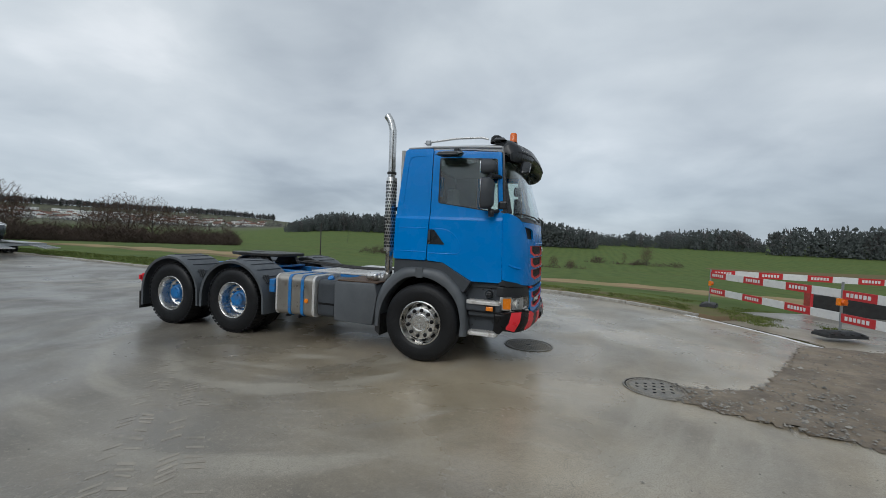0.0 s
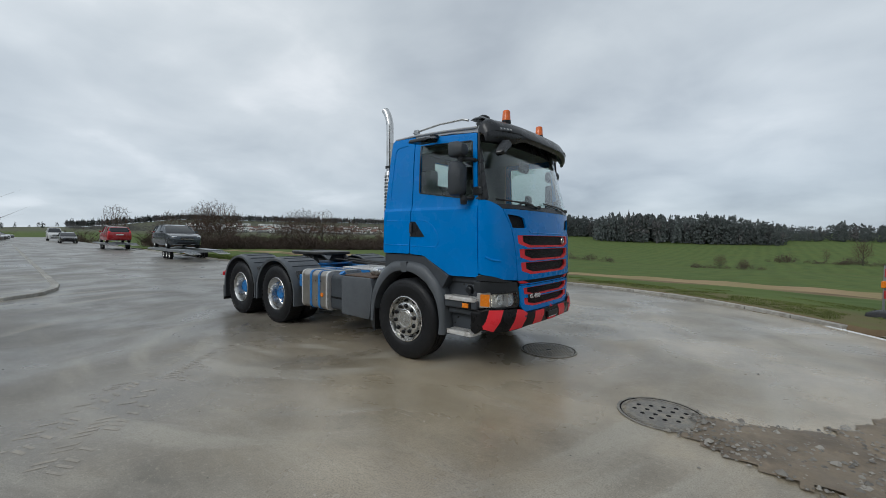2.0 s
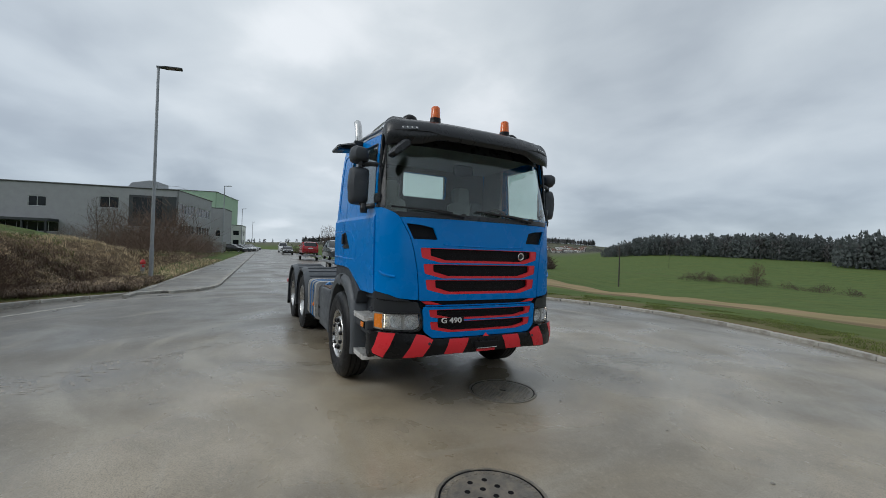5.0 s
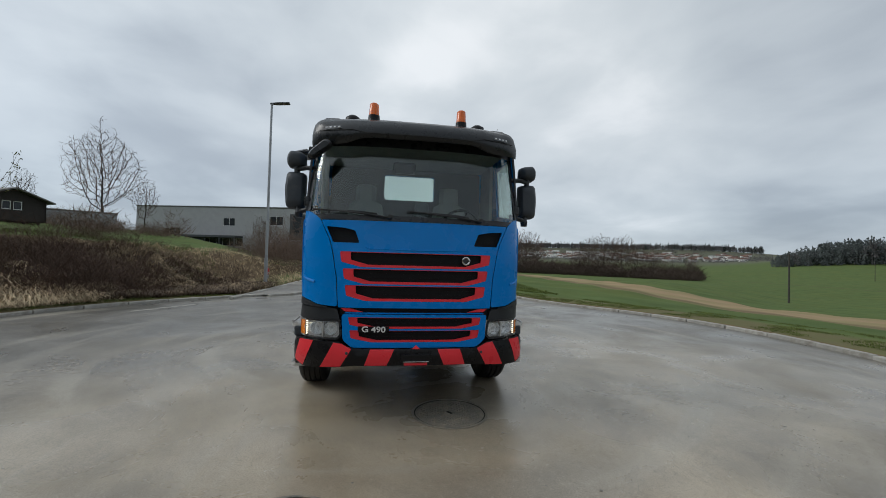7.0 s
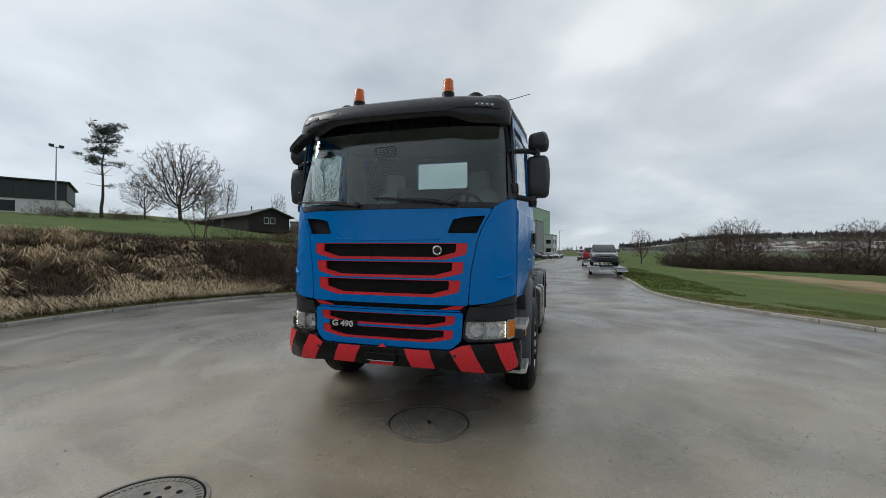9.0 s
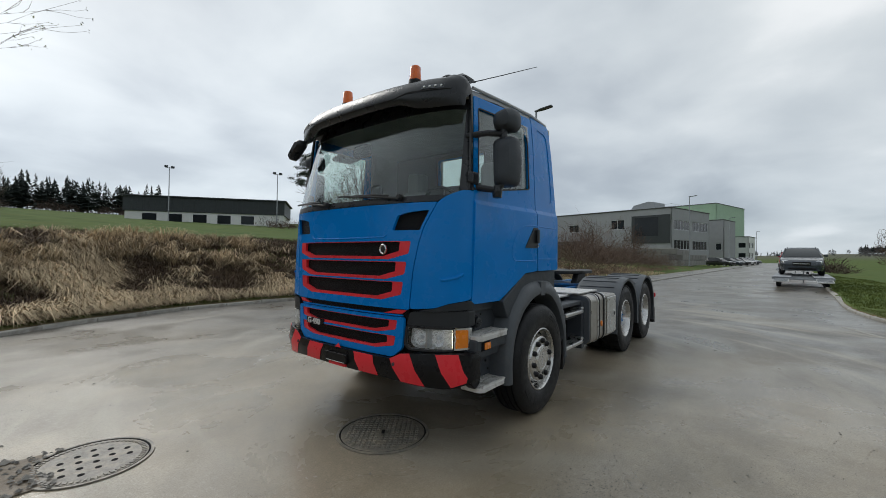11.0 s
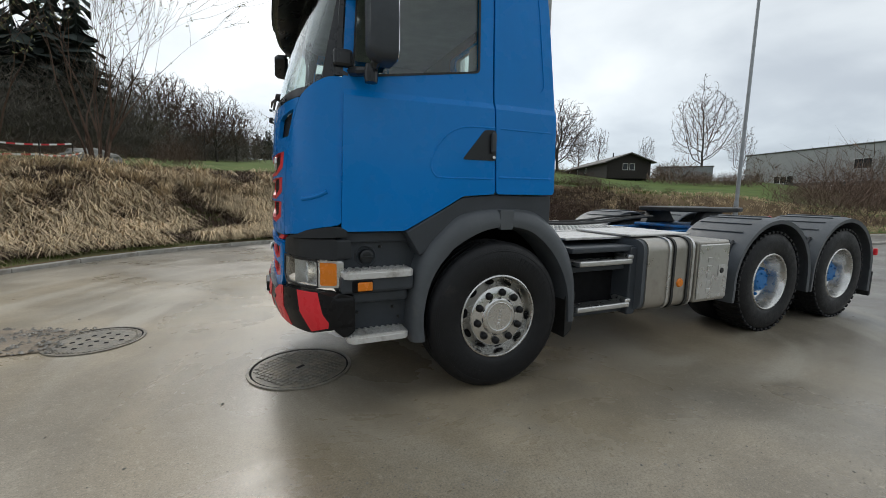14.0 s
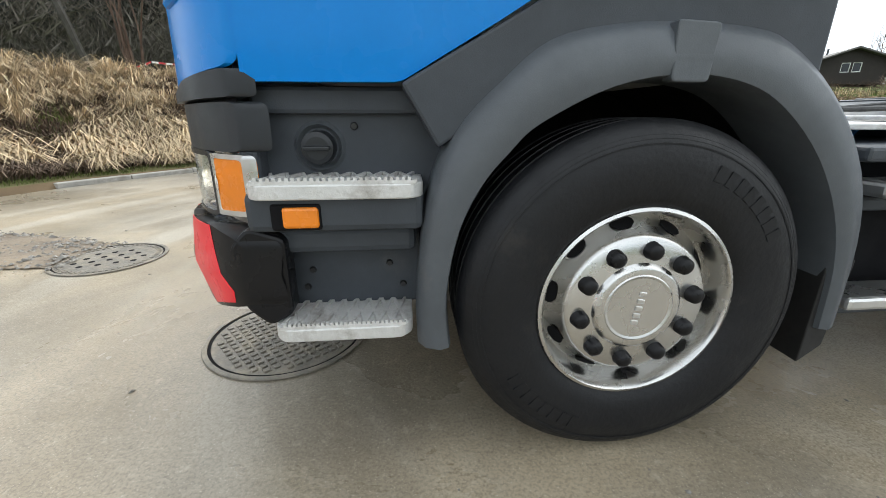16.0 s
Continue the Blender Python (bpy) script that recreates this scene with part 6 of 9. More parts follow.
sh = part("heat_shield", lathe([(0.072, 0), (0.075, 0.01), (0.075, 1.04), (0.072, 1.05)], pose(-0.668, -0.86, 1.42, 0, 0, 0), 28), "alu", ex, "perforated heat shield", True)
dots = bmesh.new()
for i in range(20):
    for j in range(14):
        a = 2 * math.pi * (j + 0.5 * (i % 2)) / 14
        add_box(dots, (0.0735, -0.010, -0.016), (0.0768, 0.010, 0.016), 0, 1, pose(-0.668, -0.86, 1.49 + i * 0.048, 0, 0, math.degrees(a)))
part("shield_holes", dots, "void", sh)["kind"] = "stuff"
part("stack_clamp", lathe([(0.06, 0), (0.066, 0.004), (0.066, 0.03), (0.06, 0.034)], pose(-0.67, -0.86, 2.52), 24), "steel_dark", ex)
part("stack_elbow", tube(curve_through([(-0.66, -0.86, 1.10), (-0.70, -0.85, 1.02), (-0.85, -0.82, 1.0)], 5), 0.075, 16), "alu", ex)
part("elbow_shield", box((-0.98, -0.98, 0.985), (-0.78, -0.72, 1.10), 0.05, 4), "alu", ex, "perforated elbow shield")
part("stack_bracket", box((-0.72, -0.80, 2.0), (-0.42, -0.76, 2.06), 0.006), "steel_dark", ex)

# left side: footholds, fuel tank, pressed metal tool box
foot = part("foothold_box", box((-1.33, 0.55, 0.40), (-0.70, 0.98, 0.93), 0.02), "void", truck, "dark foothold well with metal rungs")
part("well_side", prism(rounded([(-1.36, 0.37), (-1.36, 0.93), (-1.27, 0.93), (-1.27, 0.37)], 0.02), "y", 0.60, 1.16, 0.01), "plastic", foot)
part("well_lid", box((-1.33, 0.55, 0.90), (-0.68, 1.14, 0.945), 0.012), "plastic", foot)
part("well_base", box((-1.33, 0.55, 0.385), (-0.68, 1.10, 0.425), 0.012), "plastic", foot)
part("well_shelf", box((-1.30, 0.70, 0.745), (-0.70, 1.10, 0.79), 0.012), "plastic", foot)
for z in (0.80, 0.44):
    rg = part("rung", box((-1.28, 1.04, z), (-0.73, 1.18, z + 0.045), 0.012), "alu", foot, "bright metal rung")
    part("rung_end", box((-1.29, 1.02, z + 0.04), (-1.23, 1.18, z + 0.075), 0.012), "alu", rg)
part("blue_flange", lathe([(0, 0.03), (0.05, 0.03), (0.075, 0.02), (0.08, 0.0)], pose(-0.98, 0.93, 0.58, -90, 0, 0), 24), "blue_dark", foot, "blue round flange")
ft = part("fuel_tank", soften(prism(tank_section(0.52, 1.235, 0.40, 1.0, 0.10), "x", -1.95, -1.38), 40), "tank_metal", truck, "dull metal fuel tank with dark straps")
part("tank_end", soften(prism(tank_section(0.52, 1.225, 0.405, 0.995, 0.10), "x", -1.56, -1.34), 40), "plastic_mid", ft)
for s in (-1.64, -1.70, -1.88, -1.93):
    part("strap", soften(prism(tank_section(0.51, 1.245, 0.39, 1.01, 0.108), "x", s, s + 0.025), 40), "steel_dark" if s in (-1.70, -1.88) else "alu", ft)
part("tank_marker", lathe([(0, 0.014), (0.032, 0.012), (0.04, 0.0)], pose(-1.78, 1.236, 0.62, -90, 0, 0), 20), "amber", ft, "round amber side marker")
tb = part("tool_box", box((-2.42, 0.60, 0.42), (-1.98, 1.235, 0.97), 0.02), "tank_metal", truck, "pressed metal tool box")
part("tool_box_door", box((-2.40, 1.235, 0.45), (-2.0, 1.25, 0.94), 0.008), "alu", tb)
part("lock", lathe([(0, 0.012), (0.022, 0.012), (0.03, 0.0)], pose(-2.30, 1.25, 0.70, -90, 0, 0), 18), "steel_dark", tb)
part("lock_plate", box((-2.345, 1.25, 0.65), (-2.255, 1.256, 0.75), 0.004), "alu_dull", tb)
for k in range(5):
    part("relief_bar", box((-2.17, 1.25, 0.50 + 0.07 * k), (-2.11, 1.2535, 0.545 + 0.07 * k), 0.003), "alu", tb)

# ---- kerbs, pavement, covers and the broken patch ----
def walk_along(line, step):
    """Points every step along a line, with the heading in degrees."""
    out, carry = [], 0.0
    for (ax, ay), (bx, by) in zip(line, line[1:]):
        d = math.hypot(bx - ax, by - ay)
        t = carry
        while t < d:
            out.append((ax + (bx - ax) * t / d, ay + (by - ay) * t / d, math.degrees(math.atan2(by - ay, bx - ax))))
            t += step
        carry = t - d
    return out


def kerb_mesh(w=0.17, h=0.075, length=0.985):
    bm = box((-length / 2, -w / 2, -0.12), (length / 2, w / 2, h), 0.014, 2)
    me = bpy.data.meshes.new("kerb_stone")
    bm.to_mesh(me)
    bm.free()
    me.materials.append(M["concrete"])
    return me


KERB = kerb_mesh()
kerbs = tagged(part("kerb", box((-60, north_edge(-60) + 0.03, -0.12), (-59.0, north_edge(-60) + 0.16, 0.08), 0.01), "concrete"), "grey concrete kerb stones edging the circle and road", "kerb", kind="structure")
rnd = random.Random(5)


def lay_kerb(line, out, far=-62.0):
    for x, y, a in walk_along(line, 1.0):
        if x < far:
            continue
        nx, ny = -math.sin(radians(a)) * out, math.cos(radians(a)) * out
        k = part("kerb_stone", KERB, None, kerbs)
        k.matrix_world = pose(x + nx, y + ny, rnd.uniform(-0.008, 0.004), rnd.uniform(-0.8, 0.8), rnd.uniform(-0.4, 0.4), a + rnd.uniform(-0.6, 0.6))


lay_kerb(NORTH, 0.085)
lay_kerb(SOUTH, 0.085)
lay_kerb(WALK_IN[:-2], -0.05)
# pavement beside the road, a step above it
bm = bmesh.new()
vs = [bm.verts.new((x, y, 0.056)) for x, y in WALK_POLY]
es = [bm.edges.new((vs[i], vs[(i + 1) % len(vs)])) for i in range(len(vs))]
bmesh.ops.triangle_fill(bm, use_beauty=True, edges=es)
if sum(f.normal.z * f.calc_area() for f in bm.faces) < 0:
    bmesh.ops.reverse_faces(bm, faces=bm.faces)
for f in bm.faces:
    f.normal_update()
tagged(part("pavement", bm, "asphalt"), "wet dark asphalt pavement beside the road", "pavement", kind="structure")
# apron beyond the circle
apron = [(4.55, 5.65), (5.2, 4.7), (6.05, 3.3), (6.5, 1.5), (6.6, 0), (6.4, -2), (5.6, -4.4), (9, -5), (16, -3.5), (15.5, 7.5), (9, 8.0), (6.4, 7.0)]
bm = bmesh.new()
bm.faces.new([bm.verts.new((x, y, -0.012)) for x, y in apron][::-1])
bmesh.ops.triangulate(bm, faces=bm.faces)
tagged(part("apron", bm, "asphalt"), "grey asphalt apron closed off behind barriers", "road", kind="structure")
# flush white setts along the open edge of the circle
sett = box((-0.16, -0.05, -0.05), (0.16, 0.05, 0.012), 0.012, 2)
sme = bpy.data.meshes.new("sett")
sett.to_mesh(sme)
sett.free()
sme.materials.append(M["sign_white"])
edge_line = tagged(part("sett_line", sme, None), "line of flush whitish stone setts", "setts", kind="structure")
edge_line.matrix_world = pose(*arc(40, 40, 1)[0], 0.0, 0, 0, 130)
for i in range(1, 11):
    k = part("sett", sme, None, edge_line)
    p = arc(40 - i * 2.3, 40, 1)[0]
    k.matrix_world = pose(*p, rnd.uniform(-0.008, 0.003), 0, 0, 130 - i * 2.3)
# faint road paint dashes along the bend
for (x, y, a) in ((-7.8, 4.6, 20), (-6.6, -5.9, 150)):
    bm = box((-0.9, -0.05, 0.0), (0.9, 0.05, 0.004))
    d = part("road_dash", bm, "concrete")
    d.matrix_world = pose(x, y, 0.001, 0, 0, a)
    tagged(d, "worn white paint dash on the asphalt", "road marking", "road dashes", "structure")


def manhole(x, y, r, turn, holes):
    """A cast-iron cover in its frame: waffle grid or a field of round holes."""
    t = thing("manhole_cover", "round cast-iron cover with waffle grid" if not holes else "round cast-iron drain cover with rows of holes", "manhole cover", m=pose(x, y, 0.004, 0, 0, turn))
    fr_ = part("cover_frame", lathe([(r + 0.035, 0.0), (r + 0.033, 0.006), (r + 0.012, 0.006), (r + 0.010, -0.02)], None, 64), "iron", t)
    fr_.parent = t
    part("joint_ring", lathe([(r + 0.012, 0.001), (r - 0.002, 0.001)], None, 64), "void", t)
    part("cover_plate", lathe([(0, 0.002), (r - 0.004, 0.002), (r, -0.002), (r, -0.03)], None, 64), "iron", t)
    if not holes:
        g = bmesh.new()
        n = 17
        for i in range(-n // 2, n // 2 + 1):
            for j in range(-n // 2, n // 2 + 1):
                px, py = i * 0.040, j * 0.040
                if math.hypot(px, py) < r - 0.03 and math.hypot(px, py) > 0.045:
                    add_box(g, (px - 0.0135, py - 0.0135, 0.0), (px + 0.0135, py + 0.0135, 0.008), 0.003, 1)
        part("cover_studs", g, "iron", t)["kind"] = "stuff"
        part("key_slot", box((-0.035, -0.014, 0.0), (0.035, 0.014, 0.0035), 0.004, 1), "void", t)
    else:
        for i in range(5):
            for j in range(4):
                px, py = (i - 2) * 0.105 + (0.05 if j % 2 else 0), (j - 1.5) * 0.095
                if math.hypot(px, py) < r * 0.72:
                    part("drain_hole", lathe([(0, 0.0035), (0.019, 0.0035), (0.021, 0.001)], pose(px, py, 0), 12), "void", t)
        g = bmesh.new()
        for k in range(56):
            a = 2 * math.pi * k / 56
            add_box(g, (r - 0.045, -0.01, 0.0), (r - 0.012, 0.01, 0.007), 0.002, 1, pose(0, 0, 0, 0, 0, math.degrees(a)))
        part("rim_studs", g, "iron", t)["kind"] = "stuff"
    return t


manhole(1.235, 0.375, 0.345, 38, False)
manhole(2.86, -0.875, 0.33, 22, True)

# dug-up patch: earth and rubble where the asphalt is missing
PATCH = [(3.05, -0.62), (3.28, -0.66), (3.6, -0.58), (3.95, -0.36), (4.25, 0.1), (4.7, 0.85), (5.2, 1.85), (5.72, 2.75), (7.5, 2.9), (11, 2.0), (11, -3.6), (8, -3.3), (6, -2.4), (4.43, -1.76), (3.93, -1.60), (3.46, -1.44), (3.13, -1.30), (2.94, -1.24), (3.1, -1.1)]
M["earth"] = material("wet_brown_earth", (0.22, 0.172, 0.118), 0.62, vary=0.3, scale=1.6, bump=1.0, bump_scale=22, dirt=(0.115, 0.088, 0.062), dirt_at=(0.45, 0.68), dirt_scale=2.2)
bm = bmesh.new()
nrs = np.random.RandomState(3)
gxs, gys = np.arange(2.85, 11, 0.07), np.arange(-3.7, 3.0, 0.07)
GX, GY = np.meshgrid(gxs, gys, indexing="ij")
wob = 0.035 * np.sin(GX * 23 + 3 * np.sin(GY * 9)) + 0.03 * np.cos(GY * 31 + GX * 7)
IN = inside(GX + wob, GY + wob[::-1], PATCH)
DE = seg_dist(GX, GY, PATCH)
GZ = np.where(IN, 0.005 + 0.012 * np.clip(DE / 0.15, 0, 1) * (1 + np.sin(GX * 5 + 2 * np.sin(GY * 3)) * np.cos(GY * 4.3)) + 0.010 * nrs.rand(*GX.shape) * np.clip(DE / 0.1, 0, 1), 0)
ids = {}
for i in range(len(gxs) - 1):
    for j in range(len(gys) - 1):
        if IN[i, j] and IN[i + 1, j] and IN[i, j + 1] and IN[i + 1, j + 1]:
            q = []
            for a, b in ((i, j), (i + 1, j), (i + 1, j + 1), (i, j + 1)):
                if (a, b) not in ids:
                    ids[a, b] = bm.verts.new((gxs[a], gys[b], GZ[a, b]))
                q.append(ids[a, b])
            bm.faces.new(q)
tagged(part("earth_patch", bm, "earth", None, "", True), "dug-up patch of wet brown earth and rubble", "earth", kind="structure")


def pebbles(name, spots, lo, hi, label, seed):
    """Loose stones, too many to count, as one object."""
    rr = random.Random(seed)
    V, F = [], []
    for x, y, z in spots:
        s = rr.uniform(lo, hi) * (1 if rr.random() < 0.93 else 1.9)
        q = Matrix.Rotation(rr.uniform(0, 6.3), 3, "Z")
        b0 = len(V)
        for vx, vy, vz in ((1, 0, 0.2), (0.3, 0.9, 0.1), (-0.8, 0.5, 0.25), (-0.7, -0.6, 0.1), (0.4, -0.9, 0.2), (0.1, 0.1, 0.75)):
            p = q @ Vector((vx * s * rr.uniform(0.7, 1.2), vy * s * rr.uniform(0.6, 1.1), vz * s))
            V.append((x + p.x, y + p.y, z + p.z))
        F += [(b0 + i, b0 + (i + 1) % 5, b0 + 5) for i in range(5)]
    return tagged(part(name, mesh_of(name, V, F), "pebble"), label, "stones", kind="stuff")


sxs, sys_ = 2.95 + 6 * nrs.rand(14000) ** 1.5, nrs.uniform(-3.2, 2.6, 14000)
keep = inside(sxs, sys_, PATCH) & (nrs.rand(14000) < 0.25 + 0.75 * (sys_ < -0.2))
sds = seg_dist(sxs, sys_, PATCH)
spots = [(x, y, 0.012 + 0.008 * min(1, d / 0.15)) for x, y, d in zip(sxs[keep], sys_[keep], sds[keep])][:3800]
pebbles("rubble", spots, 0.006, 0.024, "loose grey rubble stones on the earth patch", 4)
spots = [(CX + 7.9 * math.sqrt(rnd.random()) * math.cos(t), CY + 7.9 * math.sqrt(rnd.random()) * math.sin(t), 0.0) for t in (rnd.uniform(0, 6.3) for _ in range(420))]
pebbles("grit", spots, 0.003, 0.010, "scattered grit on the wet asphalt", 6)
gr = random.Random(15)
spots = [(gr.uniform(-1.6, 2.6), 1.3 + 3.4 * gr.random() ** 0.8, 0.0) for _ in range(2600)]
spots += [(1.05 + gr.gauss(0, 0.22), 2.05 + gr.gauss(0, 0.16), 0.0) for _ in range(500)]
pebbles("grit", spots, 0.0018, 0.0055, "fine gritty sand washed over the asphalt", 16)


# ---- street lamps, hydrant, barrier ----
def street_lamp():
    t = thing("street_lamp", "tall galvanised lamp post with flat lamp head", "street lamp", "street lamps")
    post = part("post", lathe([(0.075, 0), (0.075, 1.2), (0.062, 1.25), (0.045, 8.0), (0, 8.0)], None, 20), "galv", t)
    part("post_collar", lathe([(0.10, 0.0), (0.10, 0.12), (0.076, 0.14)], None, 20), "galv", post)
    part("inspection_door", box((0.068, -0.04, 0.6), (0.078, 0.04, 1.0), 0.004), "galv", post)
    head = part("lamp_head", soften(loft([[(x * w, y, z) for x, z in ((-1, 0), (-1, 0.03), (-0.6, 0.06), (0.6, 0.06), (1, 0.03), (1, 0))] for y, w, z in ((-0.06, 0.05, 8), (0.0, 0.06, 8), (0.1, 0.09, 8), (0.25, 0.15, 8), (0.72, 0.14, 8), (0.76, 0.12, 8))])), "plastic_mid", t)
    head.data.transform(Matrix.Translation((0, 0, 7.98)) @ Matrix.Rotation(radians(6), 4, "X"))
    part("lamp_glass", box((-0.11, 0.28, -0.008), (0.11, 0.68, 0.0), 0, 1, Matrix.Translation((0, 0, 7.98)) @ Matrix.Rotation(radians(6), 4, "X")), "lens", head)
    return t


lamp0 = street_lamp()
spots = ((-13.3, -5.12), (-53.5, -3.8), (-87, -1.3), (-138, 2.4))
lamp0.matrix_world = pose(spots[0][0], spots[0][1], height(*spots[0]) - 0.03)
for p in spots[1:]:
    copy_thing(lamp0, pose(p[0], p[1], max(0.0, height(*p)) + 0.3)).scale = (1.06, 1.06, 1.06)

hy = thing("hydrant", "grey hydrant with red cap beside the pavement", "hydrant", m=pose(-16.97, -5.98, height(-16.97, -5.98) - 0.03))
part("hydrant_body", lathe([(0.11, 0), (0.11, 0.04), (0.075, 0.06), (0.075, 0.42), (0.09, 0.45)], None, 24), "galv", hy)
part("hydrant_cap", lathe([(0.10, 0.45), (0.105, 0.55), (0.07, 0.62), (0.03, 0.66), (0, 0.66)], None, 24), "sign_red", hy, "red domed cap")
for g in (1, -1):
    part("hydrant_outlet", lathe([(0.045, 0), (0.045, 0.09), (0.055, 0.09), (0.055, 0.12), (0, 0.12)], pose(0, 0, 0.36, 0, 90 * g, 20), 16), "sign_red", hy)


def barrier_post(p, board_heights):
    t = thing("barrier_post", "steel barrier post on a black rubber foot", "barrier post", "barrier posts", pose(p[0], p[1], 0.0 if math.hypot(p[0] - CX, p[1] - CY) < 9.5 else height(p[0], p[1]) + 0.02, 0, 0, p[2]))
    part("post", tube([(0, 0, 0.03), (0, 0, 1.06)], 0.021, 12), "galv", t)
    foot = part("rubber_foot", soften(loft([[(x, y, z) for x, y in rounded([(-0.40 + i, -0.20 + i, ), (-0.40 + i, 0.20 - i), (0.40 - i, 0.20 - i), (0.40 - i, -0.20 + i)], 0.05)] for z, i in ((0.0, 0.0), (0.05, 0.01), (0.09, 0.06), (0.11, 0.12))])), "rubber", t)
    for k in range(4):
        part("foot_rib", box((-0.33 + 0.19 * k, -0.19, 0.04), (-0.27 + 0.19 * k, 0.19, 0.085), 0.01), "rubber", foot)
    lampb = part("warning_lamp", box((-0.09, -0.035, 0.60), (0.09, 0.035, 0.74), 0.012), "amber", t, "orange warning lamp box")
    part("lamp_cap", lathe([(0, 0.05), (0.05, 0.045), (0.06, 0.0)], pose(0, -0.036, 0.67, 90, 0, 0), 16), "orange", lampb)
    return t


def barrier_board(p, q, z0, z1, seed):
    """A slatted board between two posts with red and white fields; the lettering is plain bars."""
    d = math.hypot(q[0] - p[0], q[1] - p[1])
    a = math.degrees(math.atan2(q[1] - p[1], q[0] - p[0]))
    t = thing("barrier_board", "red and white striped barrier board with worn foil", "barrier", "barrier boards", pose(p[0], p[1], z0, 0, -math.degrees(math.atan2(z1 - z0, d)), a))
    n = max(2, round(d / 0.62))
    for i in range(n):
        f = part("field", box((d * i / n, -0.012, -0.085), (d * (i + 1) / n - 0.002, 0.012, 0.085), 0.003, 1), "sign_red" if i % 2 == 0 else "sign_white", t, "red field" if i % 2 == 0 else "white field")
        for k in range(6 if i % 2 == 0 else 3):
            for s in (1, -1):
                if i % 2 == 0:
                    part("letter_bar", box((d * (i + 0.14 + 0.122 * k) / n, s * 0.0145 - 0.001, -0.035), (d * (i + 0.14 + 0.122 * k + 0.085) / n, s * 0.0145 + 0.001, 0.04)), "sign_white", f)
    return t


P1, P2, P3, P4 = (5.5, 7.35, 70), (6.75, 3.75, 20), (8.1, 0.3, 0), (11.5, 8.3, 60)
for p in (P1, P2, P3, P4):
    barrier_post(p, ())
for z in (0.92, 0.47):
    barrier_board(P1, P2, z, z - 0.02, 1)
    barrier_board(P2, P3, z - 0.03, z - 0.1, 2)
barrier_board((5.55, 7.45), P4, 0.98, 0.94, 3)
sk = thing("skip_frame", "dark steel mesh box with red end posts", "container", m=pose(9.2, 8.2, height(9.2, 8.2), 0, 0, -14))
part("mesh_side", box((-0.95, -0.4, 0.12), (0.95, 0.4, 0.72), 0.02), "steel_dark", sk)
for x in (-1, 0.93):
    part("end_post", box((x, -0.42, 0.0), (x + 0.07, 0.42, 0.9), 0.01), "sign_red", sk)


# tyre prints: mud pressed into herringbone bars
def tyre_track(line, width, seed):
    rr = random.Random(seed)
    V, F = [], []
    for x, y, a in walk_along(line, 0.075):
        ca, sa = math.cos(radians(a)), math.sin(radians(a))
        for s in (1, -1):
            if rr.random() < 0.5:
                continue
            o0, o1 = s * rr.uniform(0.01, 0.03), s * width * rr.uniform(0.42, 0.5)
            w = rr.uniform(0.012, 0.020)
            pts = [(0.0, o0), (w * 2, o0), (w * 2 - 0.05, o1), (-0.05, o1)]
            b = len(V)
            for u, v in pts:
                V.append((x + u * ca - v * sa, y + u * sa + v * ca, 0.0012))
            for u, v in pts:
                V.append((x + u * ca - v * sa, y + u * sa + v * ca, 0.0018))
            F += [(b + 4, b + 5, b + 6, b + 7)] + [(b + k, b + (k + 1) % 4, b + 4 + (k + 1) % 4, b + 4 + k) for k in range(4)]
    return tagged(part("tyre_track", mesh_of("tyre_track", V, F), "clay"), "pale mud tyre prints across the wet asphalt", "tyre tracks", kind="stuff")


M["clay"] = material("pale_wet_mud", (0.30, 0.265, 0.215), 0.4, vary=0.35, scale=4, bump=0.2, bump_scale=60)
tyre_track(curve_through([(0.5, -5.0), (-0.30, -4.30), (-0.90, -3.80), (-1.60, -3.10), (-2.4, -2.2)], 6), 0.30, 1)
tyre_track(curve_through([(0.0, -5.2), (-0.75, -4.45), (-1.30, -3.95), (-2.0, -3.25), (-2.9, -2.3)], 6), 0.26, 2)

